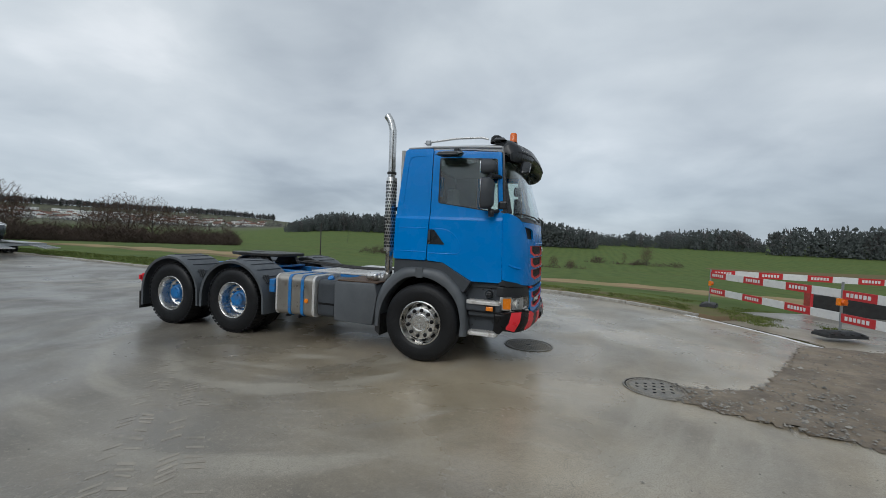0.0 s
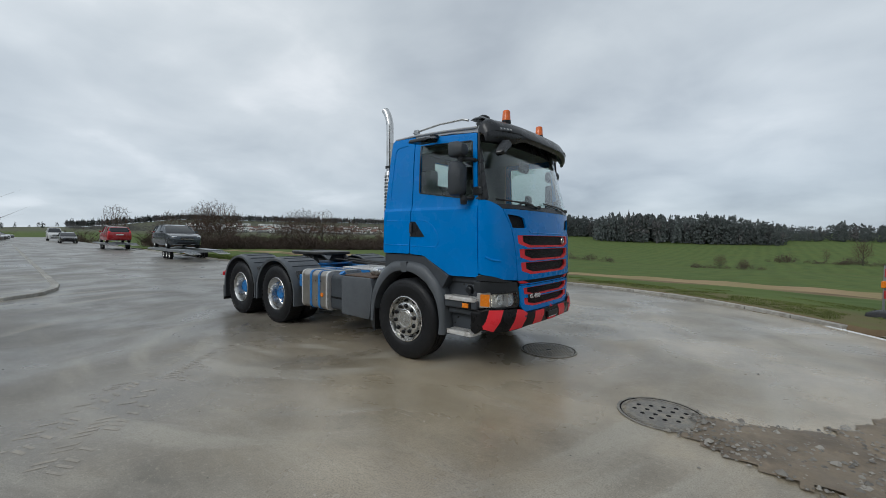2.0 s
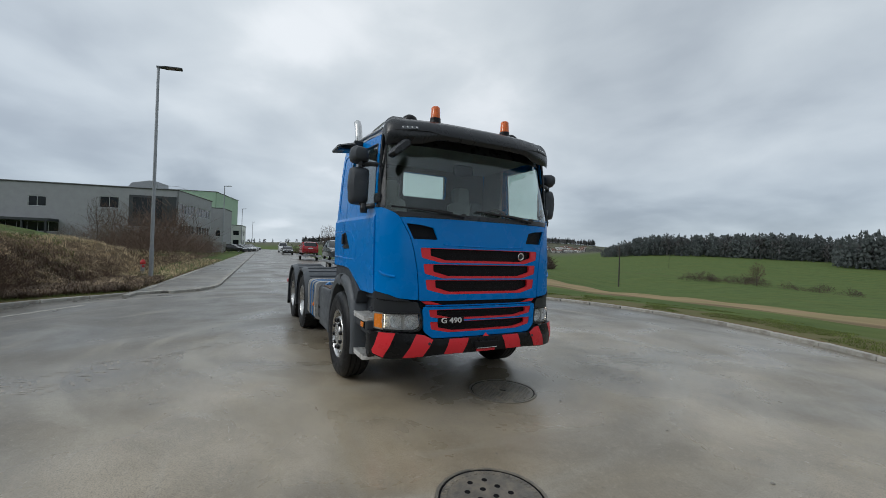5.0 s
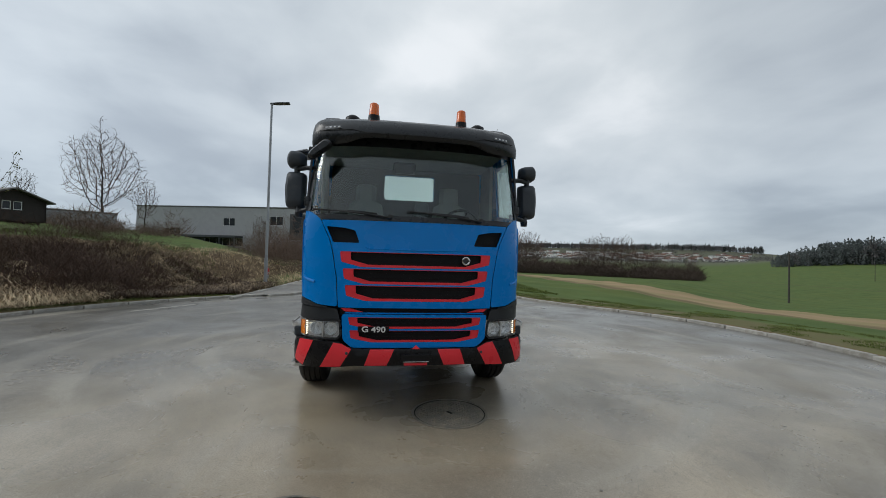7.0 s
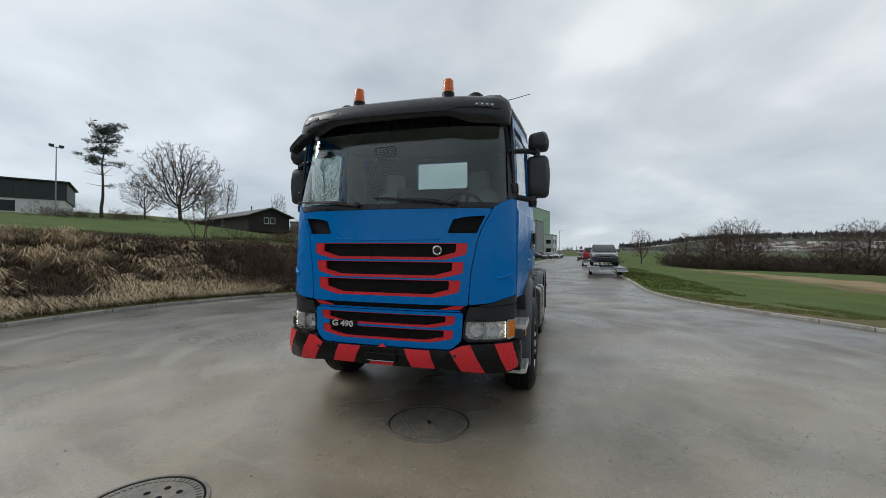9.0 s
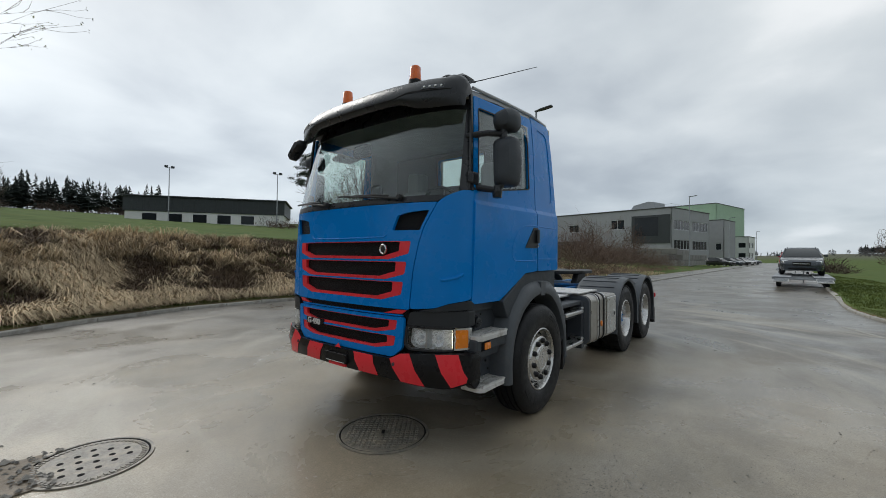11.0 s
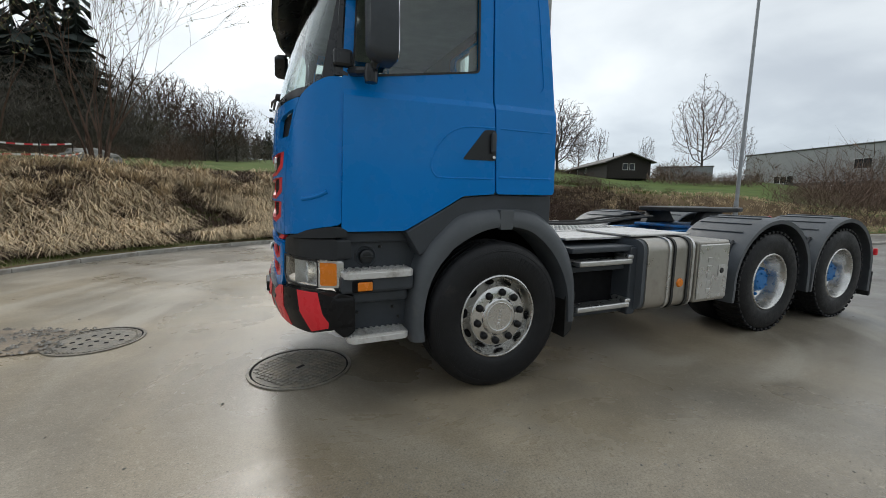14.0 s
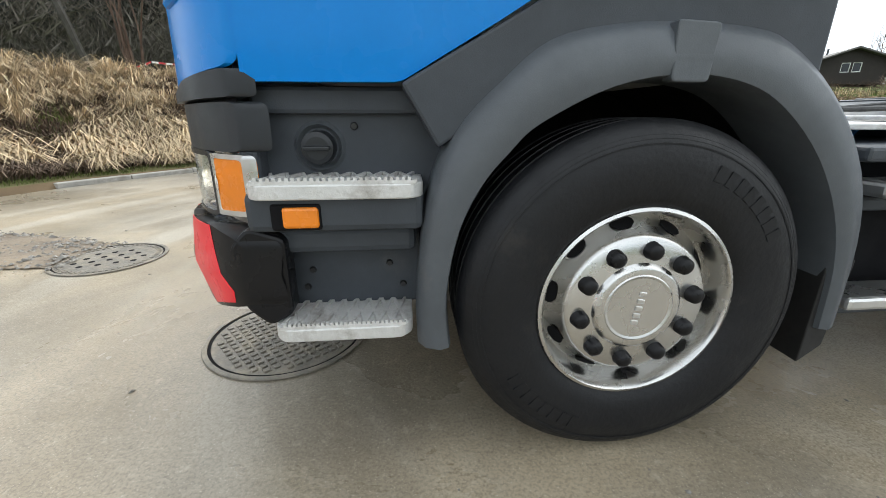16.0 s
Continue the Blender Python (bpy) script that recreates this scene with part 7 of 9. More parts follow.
# ---- parked cars and car trailers ----
def car(name, label, paint, m, estate=True, scale=1.0):
    """A car built from lofted body sections, with glass, wheels, lamps; x forward."""
    t = thing(name, label, "car", "parked cars", m)
    L = 2.35

    def ring(x, w, zb, zs, top, tw):
        return [(x, s * wv, z) for s, wv, z in ((1, w * 0.92, zb), (1, w, zb + 0.12), (1, w, (zb + zs) / 2 + 0.1), (1, w * 0.97, zs), (1, tw, top), (-1, tw, top), (-1, w * 0.97, zs), (-1, w, (zb + zs) / 2 + 0.1), (-1, w, zb + 0.12), (-1, w * 0.92, zb))]

    low = [ring(x, w, zb, zs, zs + 0.02, w * 0.9) for x, w, zb, zs in ((L, 0.62, 0.36, 0.60), (L - 0.06, 0.74, 0.26, 0.70), (L - 0.35, 0.86, 0.22, 0.80), (1.15, 0.90, 0.20, 0.92), (0.75, 0.91, 0.20, 0.95), (-1.4, 0.91, 0.20, 0.97), (-2.1, 0.88, 0.24, 0.96), (-2.28, 0.84, 0.30, 0.93), (-2.33, 0.78, 0.40, 0.85))]
    body = part("body", soften(loft(low), 50), paint, t)
    rear_x = -2.2 if estate else -1.7
    cabin = [[(x, s * w, z) for s, w, z in ((1, wb, zb), (1, wt, zt), (0.6, wt, zt + 0.02), (-0.6, wt, zt + 0.02), (-1, wt, zt), (-1, wb, zb))] for x, wb, wt, zb, zt in ((1.0, 0.80, 0.76, 0.93, 0.95), (0.25, 0.84, 0.66, 0.95, 1.40), (-0.2, 0.85, 0.67, 0.95, 1.46), (-1.4, 0.85, 0.66, 0.96, 1.44), (rear_x + 0.35, 0.82, 0.62, 0.96, 1.36), (rear_x, 0.78, 0.66, 0.95, 1.0))]
    part("cabin_glass", soften(loft(cabin), 30), "window", body)
    roof = [[(x, s * w, z) for s, w, z in ((1, wt, zt), (0.7, wt, zt + 0.03), (-0.7, wt, zt + 0.03), (-1, wt, zt), (-1, wt * 0.98, zt - 0.05), (1, wt * 0.98, zt - 0.05))] for x, wt, zt in ((0.22, 0.67, 1.41), (-0.2, 0.68, 1.47), (-1.4, 0.67, 1.45), (rear_x + 0.36, 0.63, 1.375))]
    part("roof", soften(loft(roof), 40), paint, body)
    for s in (1, -1):
        for xa, xb, za, zb in ((0.98, 0.24, 0.95, 1.42), (-0.45, -0.45, 0.95, 1.46), (-1.45, -1.45, 0.95, 1.44), (rear_x + 0.02, rear_x + 0.36, 0.96, 1.38)):
            part("pillar", tube([(xa, s * 0.825, za), (xb, s * 0.672, zb)], 0.035, 6), paint, body)
        part("roof_rail", tube([(0.0, s * 0.60, 1.50), (-1.6, s * 0.60, 1.49)], 0.016, 6), "rubber", body)
        hl = part("headlight", box((L - 0.33, s * 0.66 - 0.13, 0.62), (L - 0.10, s * 0.66 + 0.13, 0.76), 0.04), "chrome", t)
        part("tail_light", box((-2.31, s * 0.74 - 0.08, 0.72), (-2.18, s * 0.74 + 0.08, 1.05), 0.03), "red", t, "red tail light")
        part("door_mirror", box((0.62, s * 0.98 - 0.08, 0.98), (0.74, s * 0.98 + 0.08, 1.10), 0.03), paint, t)
        for x in (1.42, -1.35):
            w = part("wheel", lathe([(0.20, -0.10), (0.29, -0.10), (0.32, -0.07), (0.32, 0.07), (0.29, 0.10), (0.20, 0.10)], pose(x, s * 0.80, 0.32, -90 * s, 0, 0), 28, True), "tyre", t)
            part("rim", lathe([(0.205, 0.08), (0.19, 0.095), (0.17, 0.05), (0.06, 0.06), (0, 0.065)], pose(x, s * 0.80, 0.32, -90 * s, 0, 0), 24), "alu", w)
    part("grille", box((L - 0.05, -0.36, 0.50), (L + 0.012, 0.36, 0.70), 0.02), "black", t)
    part("grille_bar", box((L + 0.008, -0.34, 0.58), (L + 0.02, 0.34, 0.61), 0.005), "chrome", t)
    part("bumper_intake", box((L - 0.12, -0.55, 0.30), (L + 0.005, 0.55, 0.40), 0.02), "black", t)
    part("plate_bar", box((-2.345, -0.25, 0.70), (-2.325, 0.25, 0.80), 0.005), "sign_white", t)
    return t


def car_trailer(m, axles):
    """A flat car transporter trailer, tail to +x, with ramps."""
    t = thing("car_trailer", "galvanised flat car trailer with loading ramps", "trailer", "car trailers", m)
    for s in (1, -1):
        part("deck_track", box((-4.2, s * 0.72 - 0.32, 0.56), (3.0, s * 0.72 + 0.32, 0.61), 0.01), "galv", t)
        part("side_rail", box((-4.2, s * 1.08 - 0.03, 0.47), (3.0, s * 1.08 + 0.03, 0.60), 0.01), "galv", t)
        r = part("ramp", box((3.0, s * 0.75 - 0.28, 0.50), (4.35, s * 0.75 + 0.28, 0.545), 0.01, 2, Matrix.Translation((3, 0, 0.55)) @ Matrix.Rotation(radians(4), 4, "Y") @ Matrix.Translation((-3, 0, -0.55))), "alu", t, "bright metal ramp")
        for k in range(9):
            part("ramp_bar", box((3.1 + 0.14 * k, s * 0.75 - 0.26, 0.535), (3.13 + 0.14 * k, s * 0.75 + 0.26, 0.555), 0, 1, Matrix.Translation((3, 0, 0.55)) @ Matrix.Rotation(radians(4), 4, "Y") @ Matrix.Translation((-3, 0, -0.55))), "galv", r)
        part("lamp_bar", box((2.96, s * 0.85 - 0.16, 0.44), (3.02, s * 0.85 + 0.16, 0.53), 0.01), "red", t, "red lamp unit")
        for x in axles:
            w = part("wheel", lathe([(0.15, -0.09), (0.24, -0.09), (0.265, -0.06), (0.265, 0.06), (0.24, 0.09), (0.15, 0.09)], pose(x, s * 0.93, 0.265, -90 * s, 0, 0), 24, True), "tyre", t)
            part("rim", lathe([(0.155, 0.07), (0.12, 0.04), (0, 0.05)], pose(x, s * 0.93, 0.265, -90 * s, 0, 0), 20), "alu", w)
    for x in (-4.0, -2.5, -1.0, 0.5, 2.0, 2.95):
        part("cross_bar", box((x, -1.05, 0.47), (x + 0.08, 1.05, 0.55), 0.006), "galv", t)
    part("drawbar", tube([(-4.2, 0.6, 0.5), (-5.4, 0.0, 0.5), (-4.2, -0.6, 0.5)], 0.05, 8), "galv", t)
    part("jockey_wheel", tube([(-4.9, 0.1, 0.0), (-4.9, 0.1, 0.7)], 0.035, 8), "galv", t)
    return t


TILT = math.degrees(math.atan(ROAD))
car_trailer(pose(-24.6, 4.62, 0.0, 0, 0, -TILT), (-0.75, -0.15, 0.45))
car("estate_car", "dark grey estate car loaded on the trailer", "car_grey", pose(-26.6, 4.72, 0.61, 0, 0, -TILT))
car_trailer(pose(-44.2, 5.3, 0.0, 0, 0, -TILT), (-0.3, 0.4))
car("estate_car", "red estate car loaded on a low trailer", "car_red", pose(-44.0, 5.25, 0.61, 0, 0, 180 - TILT))
car("parked_car", "black car parked at the road side", "car_black", pose(-72, 6.0, 0.0, 0, 0, -TILT))
car("parked_van", "white van parked at the road side", "car_white", pose(-92, 7.2, 0.0, 0, 0, -TILT) @ Matrix.Diagonal((1.0, 1.05, 1.5, 1)))
for i, (x, y, c, word) in enumerate(((-82, -2.6, "car_black", "black"), (-87, -1.4, "car_grey", "dark grey"), (-93, -0.6, "car_black", "black"), (-99, 0.2, "car_white", "white"), (-104, 1.0, "car_grey", "dark grey"))):
    car("parked_car", word + " car parked nose-in beside the road", c, pose(x, y, max(0.0, height(x, y)), 0, 0, 62))

# ---- trees and shrubs ----
def add_limb(V, F, p, q, r0, r1, n=4):
    d = (q - p)
    if d.length < 1e-6:
        return
    d.normalize()
    s = d.orthogonal().normalized()
    t = d.cross(s)
    b = len(V)
    for c, r in ((p, r0), (q, r1)):
        for k in range(n):
            a = 2 * math.pi * k / n
            V.append(tuple(c + r * (math.cos(a) * s + math.sin(a) * t)))
    F.extend((b + k, b + (k + 1) % n, b + n + (k + 1) % n, b + n + k) for k in range(n))


def grow(V, F, rr, p, d, length, r, level, kids, spread, lift, tips, thin=0.008):
    """One limb in bent pieces that throws side limbs, down to fine twigs."""
    steps = 4 if level > 1 else 3
    sides = 7 if r > 0.12 else (5 if r > 0.04 else 3)
    for i in range(steps):
        d2 = (d + Vector((rr.gauss(0, 0.13), rr.gauss(0, 0.13), rr.gauss(lift, 0.09)))).normalized()
        q = p + d2 * (length / steps)
        ra, rb = r * (1 - 0.2 * i), max(thin * 0.5, r * (1 - 0.2 * (i + 1)))
        add_limb(V, F, p, q, ra, rb, sides)
        if level > 0 and i > 0:
            kl = kids
            for _ in range(kl if i < steps - 1 else kl + 1):
                if rr.random() < 0.80:
                    ax = Vector((rr.gauss(0, 1), rr.gauss(0, 1), rr.gauss(0, 0.5)))
                    ax = (ax - d2 * ax.dot(d2)).normalized()
                    ang = radians(rr.uniform(0.6, 1.25) * spread)
                    dd = (d2 * math.cos(ang) + ax * math.sin(ang)).normalized()
                    grow(V, F, rr, q, dd, length * rr.uniform(0.46, 0.78), max(thin, rb * rr.uniform(0.50, 0.78)), level - 1, kids, spread, lift, tips, thin)
        p, d = q, d2
    tips.append(p)


def bare_tree(seed, h, trunk_r, levels=4, kids=2, spread=48, lift=0.05, trunk=0.35, thin=0.012, stems=1, lean_out=0.0):
    rr = random.Random(seed)
    V, F, tips = [], [], []
    for s in range(stems):
        a = rr.uniform(0, 6.3)
        d = Vector((lean_out * math.cos(a), lean_out * math.sin(a), 1)).normalized()
        p = Vector((0.12 * (stems > 1) * math.cos(a), 0.12 * (stems > 1) * math.sin(a), -0.2))
        q = p + d * h * trunk
        add_limb(V, F, p, p + d * h * trunk * 0.5, trunk_r * 1.25, trunk_r, 8)
        add_limb(V, F, p + d * h * trunk * 0.5, q, trunk_r, trunk_r * 0.85, 8)
        grow(V, F, rr, q, d, h * (1 - trunk) * 0.66, trunk_r * 0.8, levels, kids, spread, lift, tips, thin)
    return V, F, tips


def tree_thing(name, label, parts_, m, category="tree", group="", crown_name="crown"):
    """A tree from its trunk-and-limb mesh, with the twigs as the crown."""
    t = thing(name, label, category, group, m)
    for nm, me, mat in parts_:
        part(nm, me, mat, t)
    return t


def split_tree(name, V, F, n_trunk_faces):
    """Stout limbs and fine twigs as two meshes."""
    big, fine = [], []
    for f in F:
        (big if len(f) and (Vector(V[f[0]]) - Vector(V[f[1]])).length > 0.085 else fine).append(f)
    out = []
    for nm, fs in (("trunk", big), ("crown", fine)):
        used = sorted({i for f in fs for i in f})
        ix = {v: k for k, v in enumerate(used)}
        out.append((nm, mesh_of(name + "_" + nm, [V[i] for i in used], [tuple(ix[i] for i in f) for f in fs]), "bark" if nm == "trunk" else "twig"))
    return out


def put(az, d, cam_xy):
    return cam_xy[0] + d * math.cos(radians(az)), cam_xy[1] + d * math.sin(radians(az))


C9, C14, C7, C12, C0, C1, C3 = (4.6, 1.45), (1.14, 3.22), (5.2, -0.4), (2.54, 3.58), (1.96, -6.1), (3.2, -5.2), (4.5, -3.8)


def on_land(x, y, dz=0.0, turn=0.0, s=1.0):
    return pose(x, y, height(x, y) + dz, 0, 0, turn) @ Matrix.Scale(s, 4)


def crown_tree(seed, h, width, base, n_attr, r_tip, shell=2.4, step=None, lean=0.0, power=2.7):
    """A bare tree whose limbs grow towards points spread through its crown, thickening towards the trunk."""
    g = np.random.RandomState(seed)
    step = step or h * 0.028
    u = g.normal(size=(n_attr, 3))
    u /= np.linalg.norm(u, axis=1)[:, None]
    u *= (g.rand(n_attr) ** (1 / shell))[:, None]
    lump = np.array([1 + 0.38 * noise.noise(Vector(q_) * 1.9 + Vector((seed, 0, 0))) for q_ in u])
    at = u * lump[:, None] * np.array([width / 2, width / 2, (h - base) / 2]) + np.array([lean * h, 0, (h + base) / 2])
    at = at[at[:, 2] > base * 0.8]
    nodes, par, dirs, kids_n = [np.array([0.0, 0, -0.2])], [-1], [np.array([0.0, 0, 1])], [0]
    while nodes[-1][2] < base:
        d = np.array([g.normal(0, 0.07) + lean * 0.4, g.normal(0, 0.07), 1.0])
        d /= np.linalg.norm(d)
        kids_n[-1] += 1
        par.append(len(nodes) - 1)
        nodes.append(nodes[-1] + d * step)
        dirs.append(d)
        kids_n.append(0)
    near_d, near_i = np.full(len(at), 1e9), np.zeros(len(at), int)
    start, live = 0, np.ones(len(at), bool)
    for _ in range(110):
        for i in range(start, len(nodes)):
            d = np.linalg.norm(at - nodes[i], axis=1)
            c = d < near_d
            near_d[c], near_i[c] = d[c], i
        start = len(nodes)
        live &= near_d > step * 1.3
        if not live.any():
            break
        for i in np.unique(near_i[live]):
            if kids_n[i] > 2:
                continue
            v = at[live & (near_i == i)] - nodes[i]
            v = (v / np.linalg.norm(v, axis=1)[:, None]).mean(0)
            v = v / (np.linalg.norm(v) + 1e-6) + 0.35 * dirs[i] + g.normal(0, 0.16, 3) + np.array([0, 0, 0.06])
            v /= np.linalg.norm(v)
            kids_n[i] += 1
            par.append(int(i))
            nodes.append(nodes[i] + v * step)
            dirs.append(v)
            kids_n.append(0)
    n = len(nodes)
    acc = np.zeros(n)
    for i in range(n - 1, 0, -1):
        if acc[i] == 0:
            acc[i] = r_tip ** power
        acc[par[i]] += acc[i]
    rad_ = acc ** (1 / power)
    rad_[0] *= 1.25
    rad_ = rad_.tolist()
    V, F, tips = [], [], []
    for i in range(1, n):
        r0, r1 = min(rad_[par[i]], rad_[i] * 1.35), rad_[i]
        add_limb(V, F, Vector(nodes[par[i]]), Vector(nodes[i]), r0, r1, 7 if r1 > 0.1 else (5 if r1 > 0.045 else 3))
        if r1 < r_tip * 4:
            for _ in range(2 if r1 < r_tip * 1.6 else 1):
                d = Vector(dirs[i]) + Vector(g.normal(0, 0.55, 3))
                p_ = Vector(nodes[i])
                e_ = p_ + d.normalized() * float(step * g.uniform(0.5, 1.7))
                add_limb(V, F, p_, e_, r_tip * 0.75, r_tip * 0.4, 3)
                tips.append(e_)
    return V, F, tips


kinds = [split_tree("bare_tree", *crown_tree(sd, 10.0, w, b0, na, rt, sh)[:2], 0) for sd, w, b0, na, rt, sh in ((11, 6.6, 2.0, 1500, 0.018, 2.2), (12, 9.0, 1.6, 1700, 0.019, 2.2), (13, 4.2, 2.2, 900, 0.015, 2.4), (14, 6.0, 1.5, 1400, 0.017, 2.4))]
oak = crown_tree(21, 19.5, 20.0, 3.2, 2600, 0.034, 2.4, 0.42)
x, y = put(-131.0, 122, C9)
tree_thing("oak_tree", "large bare spreading tree behind the wooden hut", split_tree("oak", oak[0], oak[1], 0), on_land(x, y, 0, 20))
lone = crown_tree(26, 19.5, 12.5, 3.6, 1800, 0.022, 2.4, 0.45)
x, y = put(-145.9, 100, C14)
tree_thing("bare_tree", "tall lone bare tree with fine upright branches", split_tree("lone", lone[0], lone[1], 0), on_land(x, y, 0, 40))
for az, d, c, k, s, label in (
    (-149.7, 96, C14, 2, 1.05, "slender bare young tree"),
    (-136.0, 130, C9, 2, 1.35, "bare tree beside the hut"),
    (-127.6, 118, C9, 1, 1.05, "bare tree with low spreading limbs"),
    (-133.5, 128, C9, 3, 1.25, "bare tree beside the hut"),
    (-142.9, 104, C7, 2, 0.95, "bare tree beside the hut"),
    (169.5, 220, C9, 3, 1.75, "lone bare tree in the meadow"),
    (164.7, 220, C9, 0, 1.65, "ivy-clad bare tree in the meadow"),
    (161.8, 236, C9, 1, 2.1, "bare spreading tree beside the pole"),
    (160.6, 244, C9, 0, 2.4, "tall bare tree beside the pole"),
    (159.2, 238, C9, 1, 2.4, "bare spreading tree in the tree group"),
    (157.7, 242, C9, 3, 2.0, "bare tree in the tree group"),
    (150.5, 230, C1, 3, 1.75, "bare tree rising from the wood strip"),
    (149.3, 226, C1, 0, 2.0, "bare tree rising from the wood strip"),
    (147.4, 232, C1, 1, 2.15, "bare tree rising from the wood strip"),
    (145.3, 228, C1, 0, 2.1, "bare tree rising from the wood strip"),
    (143.7, 232, C1, 3, 1.85, "bare tree rising from the wood strip"),
    (141.7, 236, C1, 1, 1.65, "small bare tree at the end of the wood strip"),
    (137.6, 240, C1, 2, 1.45, "small bare tree at the end of the wood strip"),
    (91.3, 180, C0, 1, 0.42, "small round bare tree in the field"),
    (82.1, 260, C0, 0, 1.15, "bare tree in the far field"),
    (84.7, 262, C0, 2, 0.75, "young tree in the far field"),
    (114.3, 190, C3, 0, 0.85, "bare tree in the valley hedge"),
    (94.4, 185, C3, 1, 0.55, "bare shrub tree in the valley"),
    (-93.0, 140, C12, 2, 1.0, "bare tree at the wood's edge"),
    (-89.5, 150, C12, 0, 0.9, "bare tree at the wood's edge"),
    (-160.5, 60, C12, 2, 0.55, "thin bare sapling on the bank"),
    (-161.6, 58, C12, 2, 0.52, "thin bare sapling on the bank"),
    (-166.0, 48, C12, 3, 0.45, "bare shrub tree on the bank"),
):
    x, y = put(az, d, c)
    tree_thing("bare_tree", label, kinds[k], on_land(x, y, 0, rnd.uniform(0, 360), s), group="bare trees")


def needle_clump(V, F, rr, c, r, flat, n):
    for _ in range(n):
        d = Vector((rr.gauss(0, 1), rr.gauss(0, 1), rr.gauss(0, flat))).normalized() * r * rr.uniform(0.3, 1.0)
        p = c + Vector((d.x, d.y, d.z * flat))
        u = Vector((rr.gauss(0, 1), rr.gauss(0, 1), rr.gauss(0, 0.6))).normalized() * r * rr.uniform(0.16, 0.34)
        w = Vector((rr.gauss(0, 1), rr.gauss(0, 1), rr.gauss(0, 0.6))).normalized() * r * rr.uniform(0.10, 0.22)
        b = len(V)
        V.extend((tuple(p - u), tuple(p + w), tuple(p + u)))
        F.append((b, b + 1, b + 2))


rr = random.Random(31)
V, F, tips = [], [], []
NV, NF = [], []
p = Vector((0, 0, -0.2))
for i in range(8):
    q = p + Vector((rr.gauss(0, 0.12), rr.gauss(0, 0.12), 1.7))
    add_limb(V, F, p, q, 0.26 - 0.028 * i, 0.23 - 0.028 * i, 7)
    if i > 1:
        for k in range(5):
            a = rr.uniform(0, 6.3)
            ln = (3.6 if i < 5 else 2.4) * rr.uniform(0.6, 1.0)
            e = q + Vector((math.cos(a) * ln, math.sin(a) * ln, rr.uniform(0.1, 0.9)))
            add_limb(V, F, q, e, 0.06, 0.02, 4)
            if i > 3 or rr.random() < 0.25:
                for f in (0.35, 0.7, 1.0):
                    needle_clump(NV, NF, rr, q.lerp(e, f) + Vector((rr.gauss(0, 0.4), rr.gauss(0, 0.4), rr.uniform(-0.2, 0.9))), rr.uniform(0.6, 1.15), 0.7, 60)
    p = q
needle_clump(NV, NF, rr, p, 1.2, 0.6, 120)
x, y = put(-123.8, 108, C9)
tree_thing("pine_tree", "slim pine with a high dark crown", [("trunk", mesh_of("pine_trunk", V, F), "bark"), ("crown", mesh_of("pine_crown", NV, NF), "conifer")], on_land(x, y, 0, 0, 1.3))


# ---- woods, hedges and scrub as uncounted stuff ----
def with_height(spots):
    xs, ys = np.array([p[0] for p in spots]), np.array([p[1] for p in spots])
    return zip(xs.tolist(), ys.tolist(), land(xs, ys).tolist())


def far_conifer(V, F, rr, x, y, z, h):
    """Uneven conifer: a stem and whorls of drooping boughs that shorten upward."""
    w = h * rr.uniform(0.16, 0.26)
    b = len(V)
    V.extend(((x - 0.012 * h, y, z), (x + 0.012 * h, y, z), (x, y, z + h)))
    F.append((b, b + 1, b + 2))
    n = 80
    for k in range(n):
        f = k / n
        zc = z + h * (0.16 + 0.84 * f)
        r = w * (1 - f) ** 0.75 * rr.uniform(0.5, 1.2) + 0.01 * h
        a, sp_a = rr.uniform(0, 6.3), rr.uniform(0.25, 0.55)
        b = len(V)
        V.extend(((x, y, zc + h * 0.03), (x + r * math.cos(a - sp_a), y + r * math.sin(a - sp_a), zc - h * rr.uniform(0.0, 0.05)), (x + r * math.cos(a + sp_a), y + r * math.sin(a + sp_a), zc - h * rr.uniform(0.0, 0.05))))
        F.append((b, b + 1, b + 2))


def far_bare(V, F, rr, x, y, z, h, n=90, wide=0.30):
    """A bare crown as many thin upright sprays round a stem."""
    b = len(V)
    V.extend(((x - 0.015 * h, y, z), (x + 0.015 * h, y, z), (x, y, z + h * 0.8)))
    F.append((b, b + 1, b + 2))
    cz, tall = z + h * 0.52, h * 0.48
    for _ in range(n):
        a, e = rr.uniform(0, 6.3), math.asin(rr.uniform(-0.75, 1.0))
        f1 = rr.uniform(0.55, 1.0) ** 0.6 * rr.uniform(0.85, 1.08)
        f0 = f1 - rr.uniform(0.25, 0.5)
        ux, uy, uz = h * wide * math.cos(a) * math.cos(e), h * wide * math.sin(a) * math.cos(e), tall * math.sin(e)
        w = h * rr.uniform(0.016, 0.040)
        t = rr.uniform(0, 6.3)
        jx, jy, jz = rr.gauss(0, 0.03) * h, rr.gauss(0, 0.03) * h, rr.gauss(0, 0.02) * h
        b = len(V)
        V.extend(((x + ux * f0 - w * math.cos(t), y + uy * f0 - w * math.sin(t), cz + uz * f0 - w * 0.5), (x + ux * f0 + w * math.cos(t), y + uy * f0 + w * math.sin(t), cz + uz * f0 + w * 0.5), (x + ux * f1 + jx, y + uy * f1 + jy, cz + uz * f1 + jz)))
        F.append((b, b + 1, b + 2))


